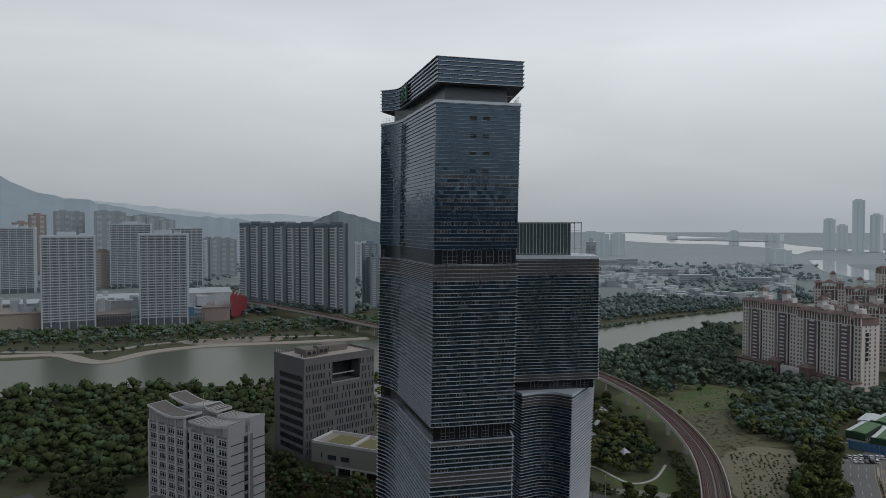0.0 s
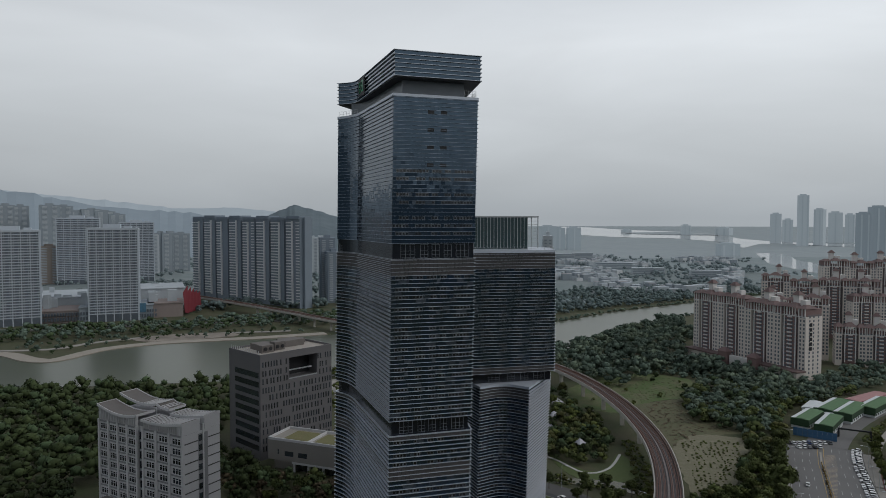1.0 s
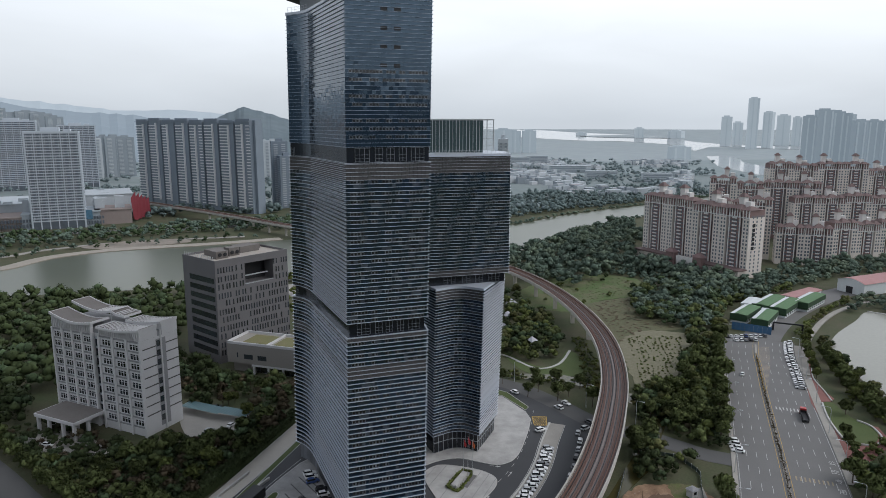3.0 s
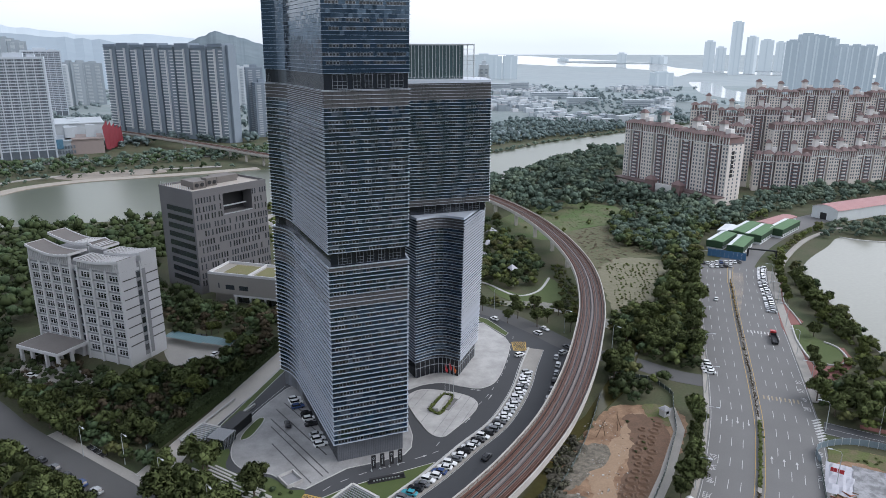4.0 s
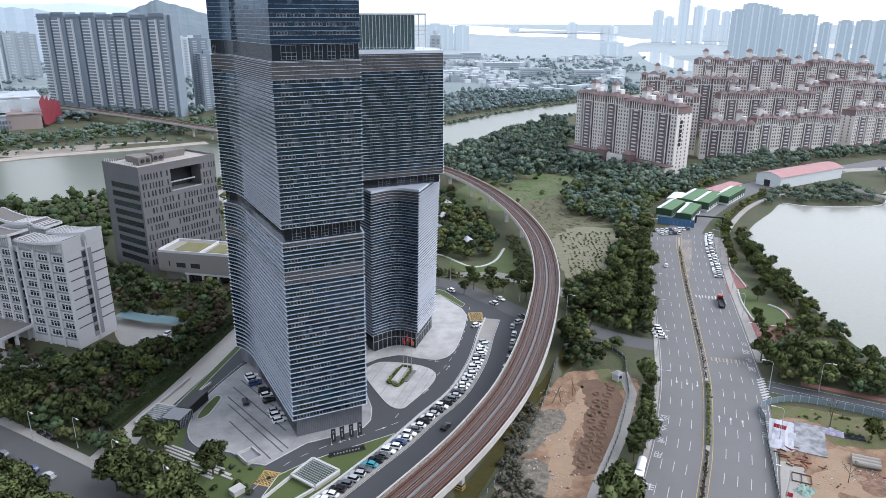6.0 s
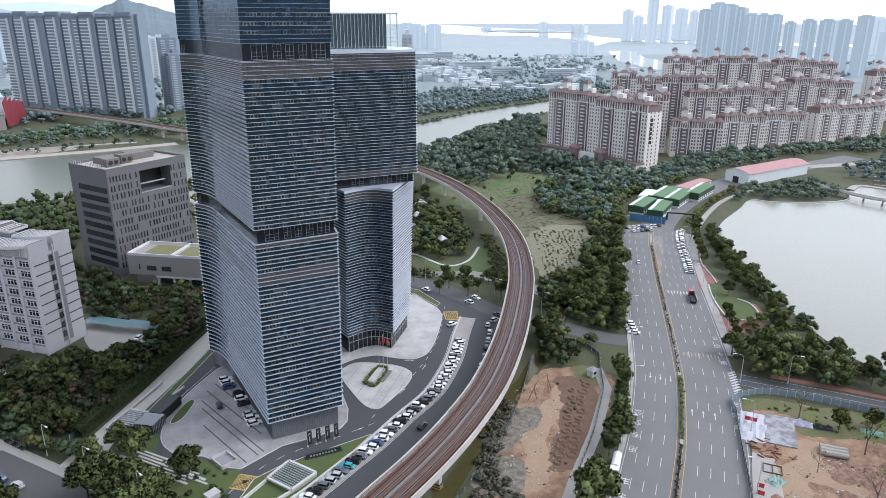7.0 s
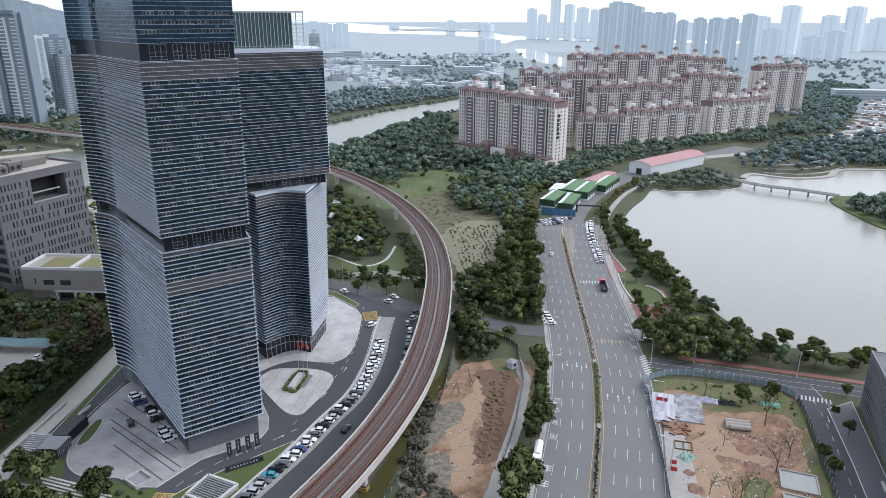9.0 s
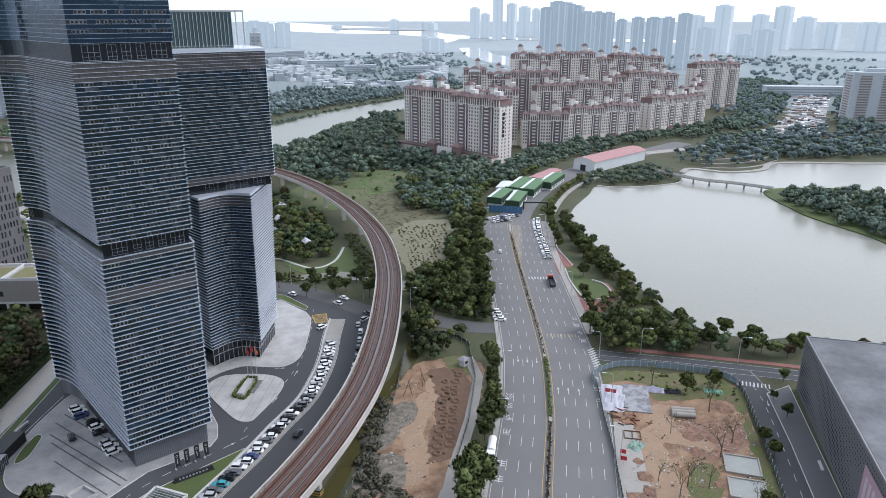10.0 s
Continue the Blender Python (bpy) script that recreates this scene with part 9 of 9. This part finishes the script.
def heap(x, y, r, h, m, label, seed):
    """A low uneven mound of loose material with a ragged foot."""
    t = thing("rubble_heap", label, "heap", "rubble heaps", at=(x, y, 0.05))
    b = Build(); n, rings = 16, 4
    P = []
    for i in range(rings + 1):
        row = []
        for k in range(n):
            a = 2 * math.pi * k / n
            q = r * i / rings * (1 + 0.35 * noise.noise(Vector((math.cos(a) * 1.7, math.sin(a) * 1.7, seed))))
            z = h * max(0, 1 - i / rings) ** 0.8 * (0.75 + 0.6 * noise.noise(Vector((q * math.cos(a) * 0.9, q * math.sin(a) * 0.9, seed + 3)))) + 0.08
            row.append((q * math.cos(a), q * math.sin(a), z if i < rings else 0.0))
        P.append(row)
    for i in range(rings):
        for k in range(n):
            j = (k + 1) % n
            b.face([P[i][k], P[i + 1][k], P[i + 1][j], P[i][j]] if i else [P[0][0], P[1][k], P[1][j]])
    part("mound", b, m, t)


hp = random.Random(52)
for x, y, r, h in ((147, 124, 3.2, 0.8), (152, 120, 2.6, 0.7), (157, 124, 2.8, 0.9), (160, 119, 2.2, 0.6), (143, 118, 2.4, 0.7), (164, 125, 2.4, 0.8), (168, 131, 3.2, 1.1), (121, 116, 2.4, 0.8), (118, 111, 2.2, 0.7), (124, 122, 1.8, 0.6),
                   (137, 104, 2.2, 0.6), (131, 98, 2.6, 0.7), (138, 142, 2.0, 0.9), (150, 130, 1.8, 0.5), (127, 92, 2.4, 0.7), (110, 96, 2.2, 0.6)):
    heap(x, y, r, h, M_redrub, "low heap of reddish brick rubble on the cleared site", hp.uniform(0, 90))
M_brush = mat("grey_brush_heap", (0.12, 0.108, 0.085), 0.95, var=0.5, scale=0.7, fine=4, col2=(0.06, 0.056, 0.042), bump=1.0)
for x, y, r, h in ((60, 166, 3.6, 1.3), (66, 174, 3.0, 1.0), (57, 158, 2.8, 1.0), (53, 148, 3.0, 1.1), (56, 140, 2.6, 0.9), (50, 136, 2.4, 0.8), (72, 180, 2.6, 0.9)):
    heap(x, y, r, h, M_brush, "grey heap of cut brush and stones on bare earth", hp.uniform(0, 90))
for cx, cy in ((148.6, 107.2), (141.4, 99.2)):
    t = thing("settling_basin", "shallow concrete basin of grey water", "basin", "settling basins", at=(cx, cy, 0.1), turn=radians(47))
    b = Build()
    for a, c in (((-4.2, -4.6), (4.2, -4.6)), ((4.2, -4.6), (4.2, 4.6)), ((4.2, 4.6), (-4.2, 4.6)), ((-4.2, 4.6), (-4.2, -4.6))):
        b.bar(a, c, 0.4, 0, 0.6)
    part("rim", b, M_concrete, t)
    b = Build(); b.box(-4.0, -4.4, 0, 4.0, 4.4, 0.3)
    part("water", b, mat("grey_basin_water", (0.30, 0.31, 0.28), 0.2, var=0.1, scale=0.2, fine=1, bump=0), t)
for x, y in ((119.4, 123.0), (121.4, 125.6), (139.7, 154.3), (141.0, 153.0), (82.5, 141.5)):
    t = thing("red_sign", "small red site sign on a post", "sign", "red signs", at=(x, y, 0.1), turn=-0.75)
    b = Build(); b.tube((0, 0, 0), (0, 0, 2.6), 0.05, 0.05, 5); part("post", b, M_steel, t)
    b = Build(); b.box(-0.85, -0.04, 1.3, 0.85, 0.04, 2.6); part("board", b, M_flagred, t)
fr = thing("pit_frame", "timber frame round an open pit", "frame", at=(131.2, 132.6, 0.1), turn=radians(-37))
b = Build()
for a, c in (((-2.4, -2), (2.4, -2)), ((2.4, -2), (2.4, 2)), ((2.4, 2), (-2.4, 2)), ((-2.4, 2), (-2.4, -2)), ((0, -2), (0, 2))):
    b.bar(a, c, 0.15, 0, 0.4)
part("frame", b, M_wood, fr)
for k in range(22):
    f = k / 21
    x, y = 76 + 23 * f + (2.2 if k % 2 else -2.0) + rb.uniform(-0.8, 0.8), 151 + 37 * f + rb.uniform(-0.8, 0.8)
    t = thing("planting_pit", "dug planting pit with a raised earth rim", "pit", "planting pits", at=(x, y, 0.14))
    b = Build(); r = rb.uniform(0.9, 1.5)
    for j in range(12):
        a0, a1 = 2 * math.pi * j / 12, 2 * math.pi * (j + 1) / 12
        c0, s0, c1, s1 = math.cos(a0), math.sin(a0), math.cos(a1), math.sin(a1)
        b.face([(r * 1.5 * c0, r * 1.5 * s0, 0), (r * 1.5 * c1, r * 1.5 * s1, 0), (r * c1, r * s1, 0.45), (r * c0, r * s0, 0.45)])
        b.face([(r * c0, r * s0, 0.45), (r * c1, r * s1, 0.45), (r * 0.6 * c1, r * 0.6 * s1, 0.03), (r * 0.6 * c0, r * 0.6 * s0, 0.03)])
    b.face([(r * 0.6 * math.cos(2 * math.pi * j / 12), r * 0.6 * math.sin(2 * math.pi * j / 12), 0.03) for j in range(12)])
    part("rim", b, M_redsoil, t)
paved("pavement_site_entry", [(62, 128), (68, 136), (74, 140), (72, 130), (66, 122)], 0.16, M_concrete, "cracked concrete entry to the earth site", False)
paved("pavement_site_track", [(124, 132), (131, 141), (136, 138), (130, 128), (118, 110), (112, 113)], 0.14, M_concrete, "pale concrete strip inside the site fence", False)

# ---------------------------------------------------------------- lake and river banks
def ribbon(name, line, w, z, m, label, category="pavement"):
    b = Build(); b.strip(line, -w / 2, w / 2, 0, z)
    return setting(name, b, m, label, category)


M_redpath = mat("red_park_path", (0.24, 0.10, 0.085), 0.85, var=0.15, scale=0.2, fine=3, col2=(0.19, 0.085, 0.075))
ribbon("pavement_lake_wall", smooth([(214, 290), (228, 312), (238, 326), (262, 354), (298, 387), (334, 409), (352, 414)], 6), 3.2, 0.7, M_concrete, "pale concrete lake promenade wall")
paved("pavement_red_plaza", [(241.3, 324.6), (230.0, 309.8), (215.7, 288.0), (210.1, 274.1), (208.1, 262.6), (204.2, 259.8), (199.6, 260.4), (194.2, 250.4), (191.0, 243.1), (183.6, 224.5), (184.2, 221.7), (189.3, 219.7), (198.5, 224.4), (202.9, 232.1), (203.3, 235.8), (205.8, 233.7), (202.0, 223.8), (196.3, 217.3), (178.2, 205.7), (169.9, 201.8), (167.2, 204.2), (173.8, 212.4), (179.6, 224.1), (187.9, 242.7), (194.7, 259.3), (202.9, 273.7), (213.9, 288.7), (228.6, 310.4), (240.1, 325.1)], 0.19, M_redpath, "red surfaced lakeside park plaza", False)
paved("grass_park_oval", smooth([(199.2, 258), (204, 258), (201.4, 244), (203, 234), (199, 225.2), (191, 219.8), (185, 224), (191.5, 243)], 4, True), 0.3, M_lawn, "mown oval lawn inside a curved seat wall", False, "grass")
ribbon("kerb_seat_wall", smooth([(199.4, 258.6), (191, 243), (184.4, 225), (187, 220.6), (193.2, 219.4), (199.6, 224), (203, 234), (201.4, 240)], 6), 0.6, 0.8, M_kerb, "pale curved seat wall", "kerb")
ribbon("kerb_plaza_edge", smooth([(236, 320), (230.2, 309.8), (215.7, 288), (209, 270), (205, 260)], 6), 0.45, 0.6, M_kerb, "pale kerb of the red plaza", "kerb")
ribbon("pavement_street_red", shifted(SIDE_STREET[6:], 7.0), 2.6, 0.17, M_redpath, "red surfaced footway beside the side street")
ribbon("kerb_lake_north", smooth([(327, 391.5), (343, 378.5), (386, 371.5), (412, 392.5)], 6), 0.9, 0.6, M_kerb, "pale stone lake edge", "kerb")
ribbon("kerb_lake_far", smooth([(416, 396), (434, 404), (451, 381), (483, 375), (521, 387), (600, 344), (780, 268)], 6), 5.0, 0.7, M_concrete, "curved pale lakeside boardwalk", "kerb")
for k in range(3):
    ribbon("pavement_terrace", smooth([(446 + 10 * k, 404 + 10 * k), (470 + 12 * k, 388 + 14 * k), (500 + 10 * k, 388 + 15 * k), (530 + 12 * k, 398 + 14 * k)], 5), 2.0, 0.6 + 0.4 * k, M_concrete, "stepped pale lakeside terrace")
q = Build(); q.prism(ccw(smooth([(420, 322), (397, 280), (390, 258), (386, 225), (380, 190), (420, 170), (500, 220), (490, 290), (450, 320)], 5, True)), 0, 0.8)
setting("ground_lake_island", q, M_lawn, "low grassy island in the lake", "ground")
br = thing("footbridge", "low pale footbridge across the lake", "bridge")
BR = smooth([(392, 410), (398, 365), (413, 341), (424, 318)], 8)
b = Build(); b.strip(BR, -1.6, 1.6, 3.0, 3.6)
part("deck", b, M_concrete, br)
for s in (-1.6, 1.6):
    b = Build(); b.strip(shifted(BR, s), -0.08, 0.08, 3.6, 4.6)
    part("railing", b, M_kerb, br)
for x, y, a in along(BR, 12, 8):
    b = Build(); b.tube((x, y, 0), (x, y, 3.0), 0.6, 0.6, 8)
    part("pier", b, M_concrete, br)
PROM = smooth([(-420, 622), (-360, 634), (-318, 606), (-296, 604), (-278, 650), (-240, 680), (-196, 694), (-140, 708), (-80, 730)], 6)
ribbon("pavement_river_promenade", PROM, 15, 0.8, mat("pale_promenade", (0.34, 0.305, 0.26), 0.85, var=0.12, scale=0.1, fine=1), "pale stone river promenade")
ribbon("pavement_river_upper", smooth([(-420, 650), (-330, 654), (-300, 690), (-244, 728), (-200, 738), (-120, 750)], 6), 7, 0.5, M_concrete, "pale upper riverside path")
paved("pavement_river_square", smooth([(-246, 690), (-200, 704), (-170, 724), (-190, 742), (-240, 732), (-270, 706)], 4, True), 0.6, mat("pale_square", (0.32, 0.28, 0.235), 0.85, var=0.3, scale=0.06, fine=1), "pale paved riverside square", False)
paved("pavement_river_park", smooth([(-110, 508), (-40, 520), (0, 538), (30, 520), (-20, 486), (-96, 470)], 4, True), 0.2, M_concrete, "pale paved riverside park", False)
ribbon("road_far_bank", smooth([(-700, 735), (-500, 765), (-400, 780), (-280, 806), (-150, 830), (0, 880)], 6), 16, 0.25, M_boulevard, "grey riverside road across the water", "road")
fc = random.Random(44)
for k in range(40):
    f = fc.random()
    x = -680 + 650 * f; y = 738 + (130 * f) + fc.uniform(-4, 4)
    park(fc.choice(["white", "grey", "black", "silver"]), x, y + 6 * math.sin(f * 3), 12, 0.26)
ribbon("road_lake_north", smooth([(447, 473), (510, 473), (580, 480), (649, 510), (700, 528)], 6), 11, 0.35, M_concrete, "pale unfinished road north of the lake", "road")
WORKS = [(640, 500), (668, 456), (760, 515), (853, 579), (1128, 760), (1076, 786), (837, 619), (730, 550)]
paved("ground_works", WORKS, 0.3, mat("pale_works_ground", (0.33, 0.315, 0.30), 0.9, var=0.35, scale=0.03, fine=0.3, col2=(0.22, 0.215, 0.205), bump=0, patch=(0.4, 0.6)), "pale stripped construction ground", False, "ground")
b = Build()
wr = random.Random(71)
for k in range(420):
    f = wr.random()
    x, y = 655 + 440 * f + wr.uniform(-35, 35), 480 + 290 * f + wr.uniform(-35, 35)
    if inside(x, y, WORKS):
        w_, d_ = wr.uniform(2, 9), wr.uniform(1, 3)
        u = Vector((0.83, 0.56)) if wr.random() < 0.7 else Vector((-0.56, 0.83)); n_ = Vector((-u.y, u.x)); c = Vector((x, y))
        b.prism([c - u * w_ - n_ * d_, c + u * w_ - n_ * d_, c + u * w_ + n_ * d_, c - u * w_ + n_ * d_], 0.25, wr.uniform(0.6, 3.2), wr.choice((0, 0, 1, 1, 2, 3)))
ob = part("building_material", b, [M_shedw, M_concrete, M_rust, M_aptg], None)
tagged(ob, "stacks of building material and formwork on stripped ground", "building material", kind="stuff")

# park beside the rear tower
paved("grass_park", smooth([(76, 344), (88, 320), (100, 323), (112, 343), (113, 312), (93, 303), (79, 316)], 3, True), 0.1, M_lawn, "mown park lawn with pale paths", False, "grass")
ribbon("pavement_park_path", smooth([(60, 350), (75.6, 338), (86.8, 317), (100.1, 321.5), (112, 341)], 5), 1.3, 0.3, M_kerb, "pale zigzag park path")
for x, y, r in ((92, 404, 5), (100, 436, 6), (94, 352, 4), (84, 380, 4.5)):
    t = thing("shade_sail", "white tensile shade sail in the park", "canopy", "white shade sails", at=(x, y, 0), turn=x)
    b = Build()
    for k in range(4):
        a0, a1 = math.pi / 2 * k, math.pi / 2 * (k + 1)
        b.face([(0, 0, 5.5), (r * math.cos(a0), r * math.sin(a0), 2.6), (r * 0.6 * math.cos((a0 + a1) / 2), r * 0.6 * math.sin((a0 + a1) / 2), 3.4)]); b.face([(0, 0, 5.5), (r * 0.6 * math.cos((a0 + a1) / 2), r * 0.6 * math.sin((a0 + a1) / 2), 3.4), (r * math.cos(a1), r * math.sin(a1), 2.6)])
    part("sail", b, M_tarp, t)
    b = Build(); b.tube((0, 0, 0), (0, 0, 5.5), 0.12, 0.1, 6); part("mast", b, M_steel, t)

# apron of the perforated hall
paved("pavement_hall_apron", [(199, 131), (188, 131), (170, 108), (150, 84), (130, 58), (146, 58), (161, 86)], 0.2, mat("dark_granite_apron", (0.085, 0.087, 0.092), 0.6, var=0.1, scale=0.1, fine=2), "dark granite apron beside the hall")
for x, y in ((168, 97), (158, 84)):
    t = thing("bench", "long pale stone bench on the apron", "bench", "stone benches", at=(x, y, 0.2), turn=math.atan2(42, 37))
    b = Build(); b.box(-2.2, -0.35, 0, 2.2, 0.35, 0.5); part("seat", b, M_kerb, t)

# village of small houses beyond the river
vr = random.Random(55)
b = Build()
count = 0
while count < 900:
    d, az = vr.uniform(1180, 2250), vr.uniform(9, 27)
    x, y = at_az(az, d)
    if noise.noise(Vector((x * 0.005, y * 0.003, 9))) < -0.05 + 0.25 * abs(az - 18) / 9:
        count += 0.2; continue
    s = vr.uniform(5, 10); h = vr.uniform(6, 15)
    a = vr.uniform(0, 0.5)
    u = Vector((math.cos(a), math.sin(a))); n_ = Vector((-u.y, u.x)); c = Vector((x, y))
    b.prism([c - u * s - n_ * s * 0.7, c + u * s - n_ * s * 0.7, c + u * s + n_ * s * 0.7, c - u * s + n_ * s * 0.7], 0, h, vr.choice((0, 0, 1, 2)), vr.choice((0, 0, 0, 1, 3)))
    count += 1
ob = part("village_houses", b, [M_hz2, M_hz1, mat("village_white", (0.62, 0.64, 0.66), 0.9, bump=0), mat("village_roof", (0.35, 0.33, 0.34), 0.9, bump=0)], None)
tagged(ob, "crowded small village houses in pale haze-tinted colours", "houses", kind="stuff")
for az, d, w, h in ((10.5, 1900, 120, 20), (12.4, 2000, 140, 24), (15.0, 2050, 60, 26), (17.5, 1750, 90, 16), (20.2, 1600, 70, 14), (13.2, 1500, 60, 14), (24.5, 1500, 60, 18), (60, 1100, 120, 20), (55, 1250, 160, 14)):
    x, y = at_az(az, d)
    t = thing("low_block", "long low block in pale haze-tinted colour", "building", "low blocks", at=(x, y, 0), turn=radians(-az) * 0.6)
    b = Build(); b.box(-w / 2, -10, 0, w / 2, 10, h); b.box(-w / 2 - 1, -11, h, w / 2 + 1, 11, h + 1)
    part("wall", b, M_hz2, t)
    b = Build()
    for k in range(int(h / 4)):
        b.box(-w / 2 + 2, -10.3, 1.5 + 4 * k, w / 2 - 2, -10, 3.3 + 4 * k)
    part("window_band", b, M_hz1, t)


# scooters parked at the street corner
def scooter(x, y, a, m):
    t = thing("scooter", "small parked scooter on the corner pavement", "scooter", "parked scooters", at=(x, y, 0.16), turn=a)
    for xx in (-0.6, 0.6):
        b = Build(); b.tube((xx, -0.06, 0.24), (xx, 0.06, 0.24), 0.24, 0.24, 10)
        part("wheel", b, M_dark, t)
    b = Build(); b.box(-0.75, -0.16, 0.38, 0.05, 0.16, 0.68); b.box(0.0, -0.14, 0.25, 0.4, 0.14, 0.34); b.box(0.36, -0.16, 0.3, 0.5, 0.16, 0.95)
    part("body", b, m, t)
    b = Build(); b.box(-0.7, -0.14, 0.68, 0.0, 0.14, 0.78)
    part("seat", b, M_dark, t, "black seat")
    b = Build(); b.tube((0.45, -0.32, 1.05), (0.45, 0.32, 1.05), 0.025, 0.025, 5); b.tube((0.45, 0, 0.9), (0.45, 0, 1.06), 0.03, 0.03, 5)
    part("handlebar", b, M_steel, t)


for k in range(11):
    f = k / 10
    scooter(-80.2 + 6.5 * f, 203.5 + -6.1 * f, 0.9 + 0.12 * math.sin(k * 2.3), (M_dark, M_dark, M_stripe, M_frame)[k % 4])
